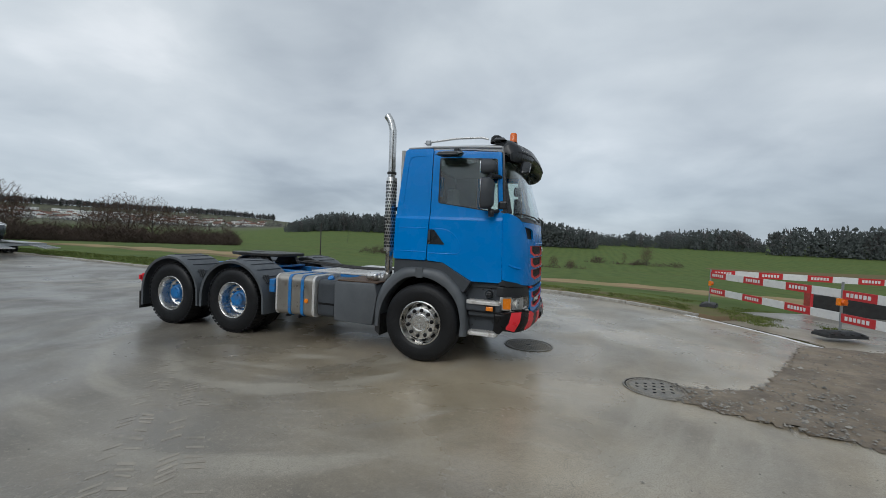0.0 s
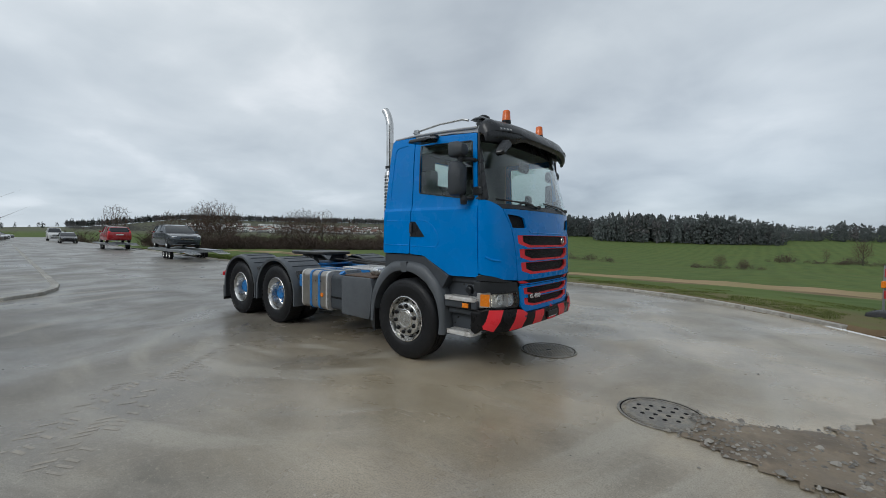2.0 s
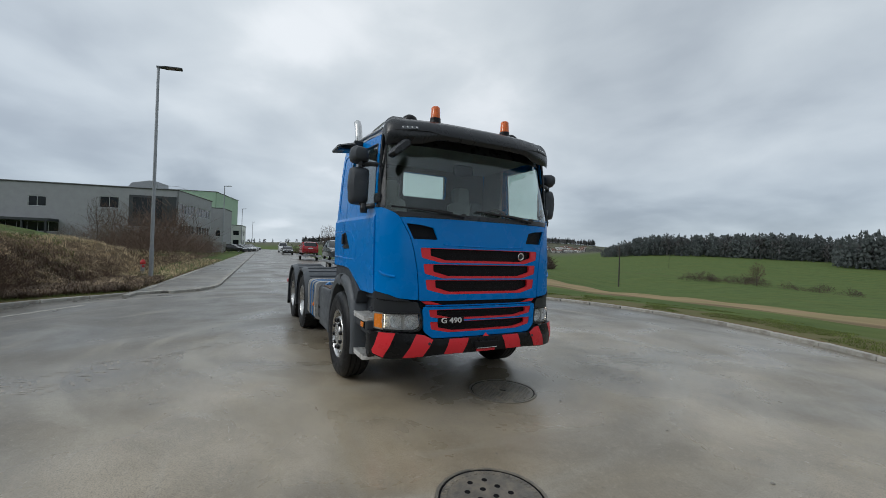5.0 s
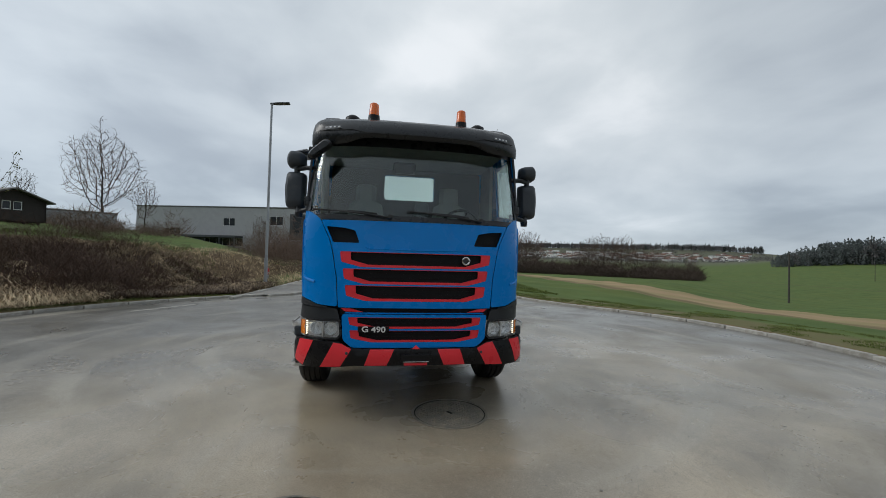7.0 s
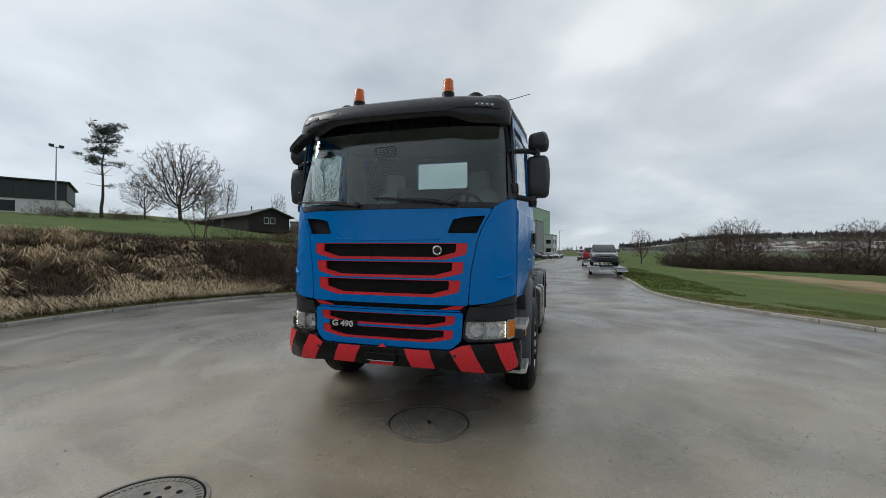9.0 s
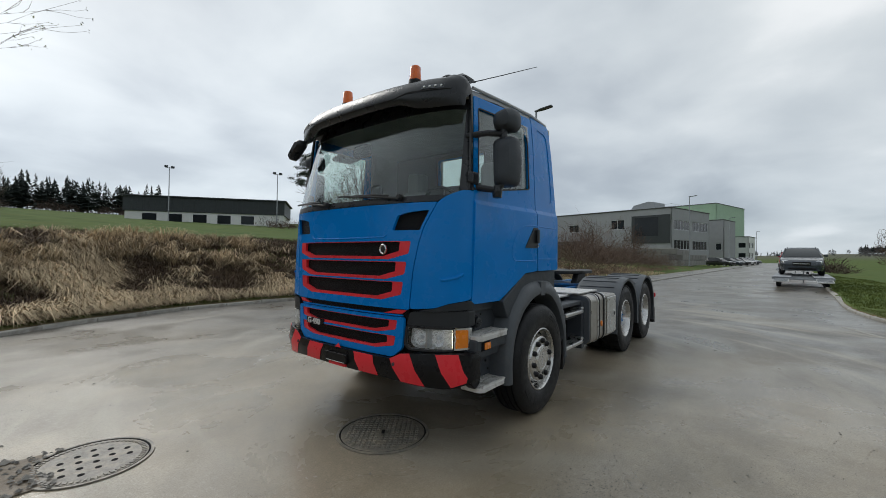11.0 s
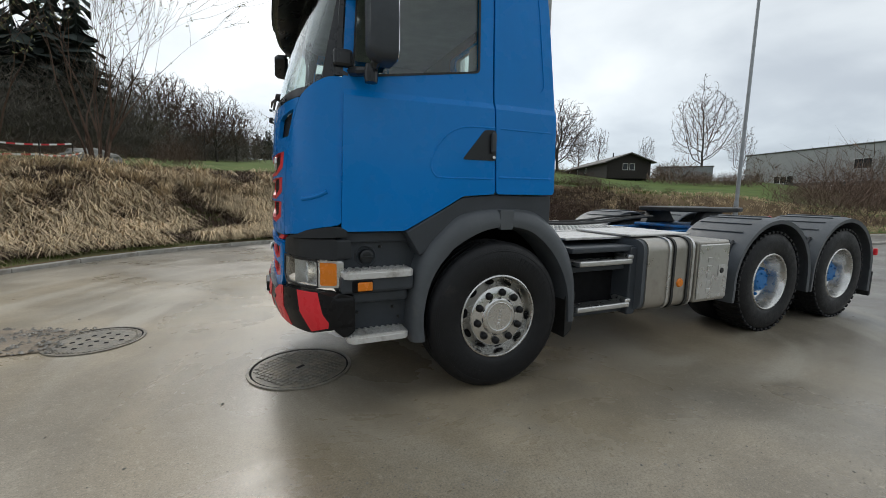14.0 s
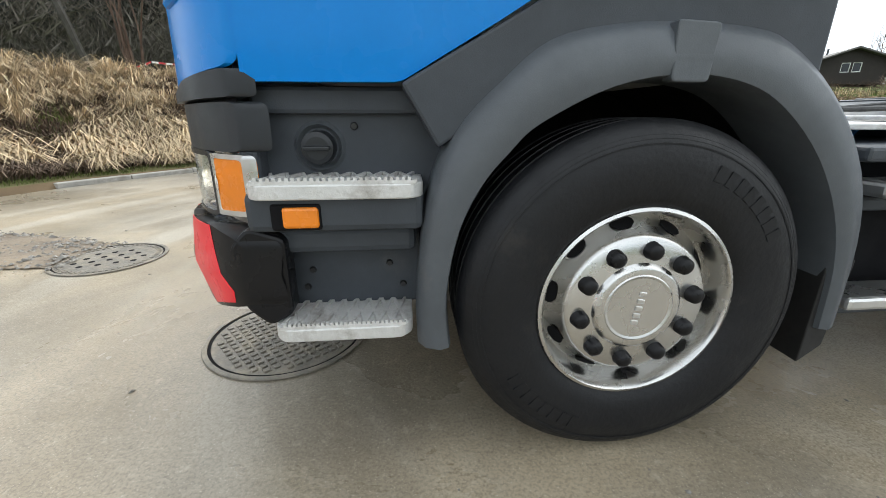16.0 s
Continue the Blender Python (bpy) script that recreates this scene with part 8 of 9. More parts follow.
def wood(name, spots, label, seed, conifer_share, tall):
    rr = random.Random(seed)
    A, AF, B, BF = [], [], [], []
    for x, y, z in with_height(spots):
        z -= 0.5
        h = tall * rr.uniform(0.6, 1.15) * (0.92 + 0.2 * noise.noise(Vector((x * 0.02, y * 0.02, 1.0))))
        if rr.random() < conifer_share:
            far_conifer(A, AF, rr, x, y, z, h * 1.08)
        else:
            far_bare(B, BF, rr, x, y, z, h * 0.92)
    if A:
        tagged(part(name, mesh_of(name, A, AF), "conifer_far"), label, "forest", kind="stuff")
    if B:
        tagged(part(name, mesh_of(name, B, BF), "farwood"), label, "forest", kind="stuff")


# greyer and paler than near needles, with haze put into the colour
M["conifer_far"] = material("hazed_distant_conifers", (0.045, 0.054, 0.050), 1.0, spec=0.0, vary=0.35, scale=0.03, island=0.4)


def scatter(n, az0, az1, d0, d1, c=(0, 0), seed=1, skew=1.0):
    q = random.Random(seed)
    return [put(q.uniform(az0, az1), d0 + (d1 - d0) * q.random() ** skew, c) for _ in range(n)]


def crown_mass(V, F, rr, x, y, z, h, pointed):
    """A closed far crown: upright sprays over an ovoid, or over a spire."""
    w = h * (rr.uniform(0.13, 0.19) if pointed else rr.uniform(0.20, 0.30))
    for _ in range(110):
        f = rr.random()
        if pointed:
            zc, r = z + h * (0.05 + 0.90 * f), w * (1 - f) ** 0.8
        else:
            zc, r = z + h * (0.02 + 0.86 * f), w * math.sqrt(max(0.05, 1 - (2 * f - 0.9) ** 2))
        a, q = rr.uniform(0, 6.3), rr.uniform(0.35, 1.0)
        px, py = x + r * q * math.cos(a), y + r * q * math.sin(a)
        t, u = rr.uniform(0, 6.3), h * rr.uniform(0.022, 0.055) * (0.55 if pointed and f > 0.6 else 1.0)
        b = len(V)
        V.extend(((px - u * math.cos(t), py - u * math.sin(t), zc), (px + u * math.cos(t), py + u * math.sin(t), zc + 0.2 * u), (px + 0.3 * u * rr.uniform(-1, 1), py, zc + u * rr.uniform(1.2, 2.2))))
        F.append((b, b + 1, b + 2))


def skyline_wood(label, n, d0, d1, tops, pointed, seed):
    """A wood along a stretch of bearings, whose trees reach the heights given by (bearing, metres)."""
    rr = random.Random(seed)
    spots = [(rr.uniform(tops[0][0], tops[-1][0]), d0 + (d1 - d0) * rr.random() ** 1.4) for _ in range(n)]
    V, F, B, BF = [], [], [], []
    for (az, d), (x, y, z) in zip(spots, with_height([put(az, d, C3) for az, d in spots])):
        h = float(np.interp(az, [p[0] for p in tops], [p[1] for p in tops])) * rr.uniform(0.72, 1.22)
        if rr.random() < 0.2:
            far_bare(B, BF, rr, x, y, z - 0.5, h, 70, 0.24)
        else:
            crown_mass(V, F, rr, x, y, z - 0.5, h, rr.random() < pointed)
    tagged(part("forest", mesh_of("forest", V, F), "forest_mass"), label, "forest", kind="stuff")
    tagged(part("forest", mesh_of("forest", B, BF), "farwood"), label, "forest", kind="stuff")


# blue-grey lift in the crowns stands in for haze over the valley
M["forest_mass"] = material("hazed_mixed_forest", (0.105, 0.118, 0.116), 1.0, spec=0.0, vary=0.3, scale=0.02, island=0.28)
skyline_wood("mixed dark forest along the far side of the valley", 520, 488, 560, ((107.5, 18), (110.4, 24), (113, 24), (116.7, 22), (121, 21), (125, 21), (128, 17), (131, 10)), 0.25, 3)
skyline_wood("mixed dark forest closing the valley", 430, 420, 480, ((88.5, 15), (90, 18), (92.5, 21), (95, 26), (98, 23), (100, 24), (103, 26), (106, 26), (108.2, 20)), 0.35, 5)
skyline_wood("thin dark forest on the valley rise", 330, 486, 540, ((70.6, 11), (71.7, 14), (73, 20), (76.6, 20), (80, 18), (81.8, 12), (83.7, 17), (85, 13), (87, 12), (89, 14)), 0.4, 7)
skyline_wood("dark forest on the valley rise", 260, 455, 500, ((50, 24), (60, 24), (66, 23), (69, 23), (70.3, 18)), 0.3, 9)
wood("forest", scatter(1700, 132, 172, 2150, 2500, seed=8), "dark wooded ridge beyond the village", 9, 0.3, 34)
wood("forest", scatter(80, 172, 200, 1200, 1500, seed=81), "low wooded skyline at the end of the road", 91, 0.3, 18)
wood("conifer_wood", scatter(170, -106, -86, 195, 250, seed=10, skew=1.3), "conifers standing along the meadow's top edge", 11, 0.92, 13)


def clear(spots, margin=0.5):
    """Leave out what would stand on the road or the pavement."""
    xs, ys = np.array([p[0] for p in spots]), np.array([p[1] for p in spots])
    bad = inside(xs, ys, PAVED) | inside(xs, ys, WALK_POLY) | (seg_dist(xs, ys, PAVED) < margin) | (seg_dist(xs, ys, WALK_POLY) < margin)
    return [p for p, k in zip(spots, bad) if not k]


def thicket(name, spots, hi, label, mat, seed, n=70, wide=0.5, share=1.0, twig=1.0):
    """Leafless scrub: domes of many fine crossing twigs, uncounted."""
    rr = random.Random(seed)
    V, F = [], []
    for x, y, z in with_height(clear(spots, hi * wide * 0.8)):
        h = hi * rr.uniform(0.5, 1.15) * (1 + 1.1 * noise.noise(Vector((x * 0.11, y * 0.11, 4.0))))
        for _ in range(n):
            a, f = rr.uniform(0, 6.3), math.sqrt(rr.random())
            rad_ = h * wide * f
            px, py = x + rad_ * math.cos(a), y + rad_ * math.sin(a)
            top = h * (1 - 0.65 * f * f)
            z0 = z - 0.05 + top * 0.8 * rr.random() ** 0.8
            ln = h * rr.uniform(0.14, 0.34) * twig
            dx, dy = (rr.gauss(0, 0.55) + 0.35 * math.cos(a) * f) * ln, (rr.gauss(0, 0.55) + 0.35 * math.sin(a) * f) * ln
            w = max(0.003, h * rr.uniform(0.003, 0.008)) * share
            t = rr.uniform(0, 6.3)
            b = len(V)
            V.extend(((px - w * math.cos(t), py - w * math.sin(t), z0), (px + w * math.cos(t), py + w * math.sin(t), z0 + w), (px + dx, py + dy, z0 + ln * rr.uniform(0.4, 1.0))))
            F.append((b, b + 1, b + 2))
    return tagged(part(name, mesh_of(name, V, F), mat), label, "scrub", kind="stuff")


thicket("wood_strip", scatter(520, 137, 164.5, 204, 262, C1, 21), 6.8, "broad brown leafless strip of scrub wood across the meadow", "hedge", 22, 300, 0.6, 2.0)
thicket("hedge", scatter(44, 106, 122, 180, 200, C3, 23), 3.4, "low leafless field hedge in the valley", "hedge", 24, 160, 0.7, 2.6)
thicket("hedge", scatter(40, 78, 90, 256, 270, C0, 25), 3.6, "low leafless field hedge in the valley", "hedge", 26, 160, 0.7, 2.6)
thicket("hedge", scatter(22, 90, 97, 180, 195, C3, 27), 2.4, "low leafless field hedge in the valley", "hedge", 28, 160, 0.7, 2.6)
thicket("hedge", scatter(24, 169.5, 172.5, 105, 170, C1, 29), 3.0, "leafless scrub along the road verge", "hedge", 30, 160, 0.7, 2.2)
thicket("scrub", scatter(110, -171, -156, 20, 50, C12, 31), 3.0, "reddish brown leafless scrub on the road bank", "scrub", 32, 480, 0.6, 0.42)
thicket("scrub", scatter(60, -152, -141, 60, 92, C12, 33), 3.0, "leafless scrub in front of the sheds", "scrub", 34, 200, 0.5, 1.4)
thicket("scrub", scatter(46, -135, -118, 85, 105, C9, 35), 2.6, "leafless scrub below the big tree", "twig", 36, 200, 0.5, 1.4)
thicket("bramble", scatter(34, -146, -136, 15.2, 18.5, C9, 37), 1.25, "tangled leafless bramble bush on the bank", "twig", 38, 900, 0.75, 0.55)
thicket("bramble", scatter(60, -166, -146, 17.0, 23.0, C7, 39), 1.0, "tangled leafless bramble on the bank", "twig", 40, 500, 0.8, 0.6)
thicket("bramble", scatter(60, -120, -62, 13.8, 16.0, C12, 43), 0.55, "low dark bramble along the bank's upper edge", "brownleaf", 44, 320, 1.0, 1.1)
thicket("scrub", scatter(40, -82, -64, 26, 40, C14, 41), 2.2, "leafless scrub at the meadow edge", "twig", 42, 240, 0.5, 0.8)

thicket("dark_wood", scatter(120, -87, -58, 62, 104, seed=12), 8.0, "dark leafless wood behind the bank", "wood_twigs", 13, 1500, 0.55, 0.42, 0.4)
thicket("dark_wood", scatter(26, -74, -60, 48, 64, seed=14), 9.5, "tall dark leafless thicket behind the bank", "wood_twigs", 15, 2600, 0.5, 0.36, 0.36)
wood("dark_wood", scatter(120, -71, -42, 52, 80, seed=19), "dark evergreens standing in the wood behind the bank", 20, 0.85, 19)
thicket("dark_wood", scatter(70, -66, -42, 46, 66, seed=24), 11.0, "dark leafless thicket behind the bank", "wood_twigs", 25, 1500, 0.55, 0.42, 0.36)
thicket("understory", scatter(70, -108, -84, 188, 200, seed=16), 4.2, "leafless undergrowth before the conifers", "hedge", 17, 160, 0.7, 2.2)
wr = random.Random(18)
for i in range(15):
    x, y = put(-86 + 27 * (i + wr.random()) / 15, wr.uniform(58, 80), (0, 0))
    tree_thing("bare_tree", "bare tree standing in the dark wood", kinds[i % 4], on_land(x, y, 0, wr.uniform(0, 360), wr.uniform(0.85, 1.3)), group="bare trees")

# budding shrubs on top of the bank
for i, (x, y, hgt, st) in enumerate(((5.6, -10.6, 5.4, 14), (7.4, -9.8, 4.6, 9), (-7.2, -11.2, 1.9, 6))):
    V, F, tips = bare_tree(50 + i, hgt, 0.03, 3, 1, 25, 0.08, 0.18, 0.005, st, 0.2)
    t = tree_thing("shrub", "leafless shrub with pale opening buds on the bank", [("stem", mesh_of("shrub_stem", V, F), "twig")], on_land(x, y), "shrub", "shrubs on the bank")
    BV, BF = [], []
    q = random.Random(60 + i)
    for p in tips:
        for _ in range(3):
            c = p + Vector((q.gauss(0, 0.03), q.gauss(0, 0.03), q.gauss(0, 0.03)))
            u, w = Vector((q.gauss(0, 1), q.gauss(0, 1), q.gauss(0, 1))).normalized() * 0.038, Vector((q.gauss(0, 1), q.gauss(0, 1), q.gauss(0, 1))).normalized() * 0.018
            b = len(BV)
            BV.extend((tuple(c - u), tuple(c + w), tuple(c + u), tuple(c - w)))
            BF.append((b, b + 1, b + 2, b + 3))
    part("foliage", mesh_of("foliage", BV, BF), "bud", t, "pale yellow-green buds")["kind"] = "stuff"


# ---- grass on bank and verges ----
def blades(name, spots, label, mat, seed, lo, hi, n, wide, droop, patchy=None):
    """Tufts of bent blades as one uncounted object."""
    rr = random.Random(seed)
    xs = np.array([p[0] for p in spots])
    ys = np.array([p[1] for p in spots])
    zs = land(xs, ys)
    V, F = [], []
    for x, y, z in zip(xs, ys, zs):
        lean_a, hh = (math.atan2(CY - y, CX - x) + rr.gauss(0, 0.9) if droop > 1 else rr.uniform(0, 6.3)), rr.uniform(lo, hi)
        for _ in range(n):
            a = lean_a + rr.gauss(0, 0.9)
            h = hh * rr.uniform(0.6, 1.1)
            dx, dy = math.cos(a), math.sin(a)
            bx, by = x + rr.gauss(0, 0.05), y + rr.gauss(0, 0.05)
            k = droop * rr.uniform(0.4, 1.3)
            px, py = -dy * wide, dx * wide
            b = len(V)
            V.extend(((bx - px, by - py, z - 0.02), (bx + px, by + py, z - 0.02), (bx + dx * h * k * 0.45 + px * 0.7, by + dy * h * k * 0.45 + py * 0.7, z + h * 0.62), (bx + dx * h * k * 0.45 - px * 0.7, by + dy * h * k * 0.45 - py * 0.7, z + h * 0.62), (bx + dx * h * k, by + dy * h * k, z + h * (0.95 - 0.45 * k))))
            F.extend(((b, b + 1, b + 2, b + 3), (b + 3, b + 2, b + 4)))
    return tagged(part(name, mesh_of(name, V, F), mat), label, "grass", kind="stuff")


q = random.Random(71)


def bank_spots(n, a0, a1, r0, r1, keep=lambda x, y: True):
    """Random places on the bank, off the road and the pavement."""
    out = []
    while len(out) < n:
        a, r = radians(q.uniform(a0, a1)), q.uniform(r0, r1)
        x, y = CX + r * math.cos(a), CY + r * math.sin(a)
        if keep(x, y):
            out.append((x, y))
    return clear(out, 0.14)


def off_road(spots):
    xs, ys = np.array([p[0] for p in spots]), np.array([p[1] for p in spots])
    ok = ~inside(xs, ys, PAVED) & (seg_dist(xs, ys, PAVED) > 0.16)
    return [p for p, k in zip(spots, ok) if k]


def clump(x, y, s=0.55, at=0.0):
    return noise.noise(Vector((x * s, y * s, 7.3))) > at


blades("dry_grass", bank_spots(8600, -128, -17, 9.0, 12.1, lambda x, y: clump(x, y, 1.1, -0.10 + 0.16 * max(0.0, math.hypot(x - CX, y - CY) - 10.8)) and q.random() < ((1.0 if x < 2.8 else 0.3) if x > 0.2 else 0.10 + (0.30 if math.hypot(x - CX, y - CY) < 9.9 else 0)) * (1.0 if math.hypot(x - CX, y - CY) < 11.3 else 0.35)), "matted pale dry grass on the bank", "straw", 72, 0.14, 0.42, 8, 0.015, 1.75)
blades("dry_grass", bank_spots(150, -100, -20, 10.6, 12.2), "tall bent tussocks of dry grass on the bank", "straw", 73, 0.45, 0.8, 60, 0.007, 1.3)
blades("dry_grass", bank_spots(3000, -172, -126, 9.2, 13.0, lambda x, y: clump(x, y, 0.6, 0.0)), "thin dry grass among brambles on the bank", "straw", 74, 0.10, 0.30, 8, 0.008, 1.3)
blades("dead_leaves", bank_spots(16000, -170, -17, 9.0, 12.8, lambda x, y: not clump(x, y, 0.5, -0.02) or q.random() < 0.45), "dead brown bramble leaves and stems on the bank", "brownleaf", 75, 0.08, 0.36, 8, 0.009, 1.2)
blades("verge_grass", bank_spots(3400, -172, -17, 8.75, 9.7), "short rough grass behind the kerb", "blade", 76, 0.03, 0.09, 8, 0.004, 0.7)
blades("bank_grass", bank_spots(3600, -150, -20, 9.6, 12.4, lambda x, y: clump(x + 40, y, 0.7, 0.12)), "green moss and grass patches on the bank", "blade", 77, 0.05, 0.16, 9, 0.005, 0.8)
blades("meadow_edge", bank_spots(2600, -150, -17, 12.0, 16), "long meadow grass along the bank's top", "blade", 78, 0.08, 0.20, 7, 0.006, 0.6)
blades("verge_grass", off_road(bank_spots(5200, 30, 160, 8.8, 12.5, lambda x, y: clump(x, y, 0.9, -0.1))), "short scruffy verge grass and bare soil behind the kerb", "blade", 79, 0.015, 0.055, 8, 0.006, 1.0)
vx = []
while len(vx) < 3200:
    x = -9 - 36 * q.random() ** 1.7
    y = north_edge(x) + q.uniform(0.2, 3.5)
    if x < -13:
        vx.append((x, y))
blades("verge_grass", vx, "short green verge grass beside the road", "blade", 80, 0.04, 0.12, 7, 0.010, 0.7)
vx = []
while len(vx) < 2600:
    x = -9.6 - 26 * q.random() ** 1.4
    y = float(np.interp(-x, [-p[0] for p in WALK_IN], [p[1] for p in WALK_IN])) - q.uniform(0.15, 5.0)
    vx.append((x, y))
blades("dry_grass", vx, "thin brown grass on the roadside bank", "straw", 81, 0.08, 0.28, 7, 0.006, 0.9)


# ---- buildings ----
def wall_with_windows(name, parent, length, h, t, wins, mat, m):
    """A wall along x with openings cut through, frames and panes set in them."""
    outer = [(0, 0), (0, h), (length, h), (length, 0)]
    holes = [[(a, b), (a, d), (c, d), (c, b)] for a, b, c, d in wins]
    w = part(name, plate(outer, lambda u, v, d: Vector((u, d, v)), t, holes, (), ()), mat, parent)
    w.matrix_local = m
    for a, b, c, d in wins:
        win = part("window", box((a, t * 0.6, b), (c, t * 0.6 + 0.02, d)), "window", w)
        n = max(1, round((c - a) / 2.2))
        fb = bmesh.new()
        add_box(fb, (a, t * 0.35, b), (c, t * 0.6, b + 0.09))
        add_box(fb, (a, t * 0.35, d - 0.09), (c, t * 0.6, d))
        for k in range(n + 1):
            px = a + (c - a - 0.09) * k / n
            add_box(fb, (px, t * 0.35, b + 0.09), (px + 0.09, t * 0.6, d - 0.09))
        part("window_frame", fb, "white" if mat != "darkwood" else "sign_white", win)
    return w


def hall(name, label, corner, turn, lx, ly, h, mat, wins_front=(), wins_side=(), roof_mat="roofing", roof_h=0.25, z=None):
    """A block building: front along x from its corner, side along y, with walls, roof slab and windows."""
    z = height(*corner) - 0.4 if z is None else z
    t = thing(name, label, "building", "", pose(corner[0], corner[1], z, 0, 0, turn))
    wall_with_windows("wall", t, lx, h, 0.3, wins_front, mat, Matrix())
    wall_with_windows("wall", t, ly, h, 0.3, wins_side, mat, pose(lx, 0, 0, 0, 0, 90))
    wall_with_windows("wall", t, lx, h, 0.3, (), mat, pose(lx, ly, 0, 0, 0, 180))
    wall_with_windows("wall", t, ly, h, 0.3, (), mat, pose(0, ly, 0, 0, 0, -90))
    part("roof", box((-0.15, -0.15, h), (lx + 0.15, ly + 0.15, h + roof_h), 0.03), roof_mat, t)
    return t


# long grey commercial building: its nearest corner, long front running away to the south
front_w = [(31, 8.6, 35, 11.2), (47, 9.0, 51.5, 12.0), (10, 5.4, 16, 7.6), (24, 2.0, 38, 4.6)]
side_w = [(1.5, 8.4, 12.4, 11.3), (14.2, 8.4, 25.5, 11.3), (1.5, 2.6, 12.4, 5.4), (14.2, 2.6, 25.5, 5.4)]
bz = 1.2
big = hall("office_building", "long grey rendered commercial building with window bands", (-145.0, -80.5), 75.3, 65.8, 27.0, 14.6, "plaster", front_w, side_w, z=bz)
part("dark_recess", box((54.0, -0.25, 4.4), (65.4, -0.004, 12.8), 0.03), "cladding", big, "dark clad loading bay block")
part("bay_window", box((55.0, -0.32, 6.6), (62.0, -0.256, 12.2), 0.02), "window", big)
part("canopy", box((17, -4.0, 4.6), (38, -0.004, 5.3), 0.03), "cladding", big, "dark canopy over the yard")
for k in range(5):
    part("canopy_post", box((17.2 + 5.0 * k, -3.9, 0.0), (17.6 + 5.0 * k, -3.5, 4.6), 0.02), "cladding", big)
part("roof_plant", prism([(50.5, 14.85), (52, 16.8), (56.5, 17.7), (58.5, 17.4), (58.5, 14.85)], "y", 5, 12, 0.05), "galv", big, "metal roof plant housing")
part("roof_parapet", box((-0.25, -0.25, 14.86), (66.05, -0.02, 15.0), 0.02), "galv", big)
part("roof_railing", tube([(59, 1, 15.9), (65.3, 1, 15.9), (65.3, 25, 15.9)], 0.04, 6), "galv", big)
hall("production_hall", "tall pale green clad production hall", (-186, -41), 75, 32.5, 30, 21.6, "greenwall", z=0.2)
grey2 = hall("office_building", "grey rendered office block with windows", (-170.0, -12.6), 79, 6.0, 14, 14.6, "plaster", [(3.4, 4, 5.2, 6.4)], z=0.2)
hall("office_building", "white office building with dark windows", (-192, -7.6), 82, 7.5, 14, 10.2, "plaster_white", [(0.8, 2, 3.0, 4), (4.2, 2, 6.6, 4), (0.8, 6, 3.0, 8), (4.2, 6, 6.6, 8)], [(1, 2, 4, 4), (6, 2, 10, 4), (1, 6, 4, 8), (6, 6, 10, 8)], z=-0.6)

# dark wooden barrack with a shallow gable roof
hx, hyy = put(-135.5, 72, C14)
hut = thing("wooden_hut", "long dark-stained wooden hut with white window frames", "hut", m=pose(hx, hyy, 4.7, 0, 0, 154.2))
hL, hW, hH, hR = 26.0, 7.0, 2.7, 3.9
wall_with_windows("gable_wall", hut, hW, hH, 0.2, [(2.5, 1.3, 3.4, 2.4), (3.6, 1.3, 4.5, 2.4)], "darkwood", pose(0, 0, 0, 0, 0, 0))
wall_with_windows("long_wall", hut, hL, hH, 0.2, [(2, 1.2, 3.2, 2.3), (6, 1.2, 7.2, 2.3), (10, 0.1, 11, 2.2), (13.5, 1.2, 14.7, 2.3), (17, 1.2, 18.2, 2.3)], "darkwood", pose(hW, 0, 0, 0, 0, 90))
wall_with_windows("long_wall", hut, hL, hH, 0.2, [(3, 1.2, 4.2, 2.3), (9, 1.2, 10.2, 2.3), (14, 1.2, 15.2, 2.3)], "darkwood", pose(0, hL, 0, 0, 0, -90))
part("gable", prism([(0, hH), (hW / 2, hR), (hW, hH)], "y", 0.0, 0.2), "darkwood", hut)
part("gable", prism([(0, hH), (hW / 2, hR), (hW, hH)], "y", hL - 0.2, hL), "darkwood", hut)
part("roof", prism([(-0.6, hH - 0.28), (hW / 2, hR + 0.02), (hW + 0.6, hH - 0.28), (hW + 0.6, hH - 0.12), (hW / 2, hR + 0.2), (-0.6, hH - 0.12)], "y", -0.8, hL + 0.6), "roofing", hut, "shallow grey gable roof")
part("flue", tube([(hW * 0.6, 9, hR - 0.3), (hW * 0.6, 9, hR + 1.1)], 0.12, 8), "cladding", hut)
for k in range(5):
    part("stilt", box((0.3 + 1.5 * k, 0.3, -1.2), (0.5 + 1.5 * k, 0.5, 0.02)), "darkwood", hut)
part("floor_slab", box((0, 0.2, -0.15), (hW, hL, 0.0)), "darkwood", hut)

# low metal shed by the hut
sx, sy = put(-141.4, 101, C14)
ex_, ey_ = put(-147.0, 101, C14)
shed = hall("metal_shed", "low grey corrugated metal shed", (ex_, ey_), math.degrees(math.atan2(sy - ey_, sx - ex_)), 9.8, 5, 2.9, "galv", z=4.9)
for k in range(24):
    part("corrugation", box((0.1 + 0.39 * k, -0.05, 0.0), (0.28 + 0.39 * k, 0.01, 2.9), 0.01, 1), "galv", shed)

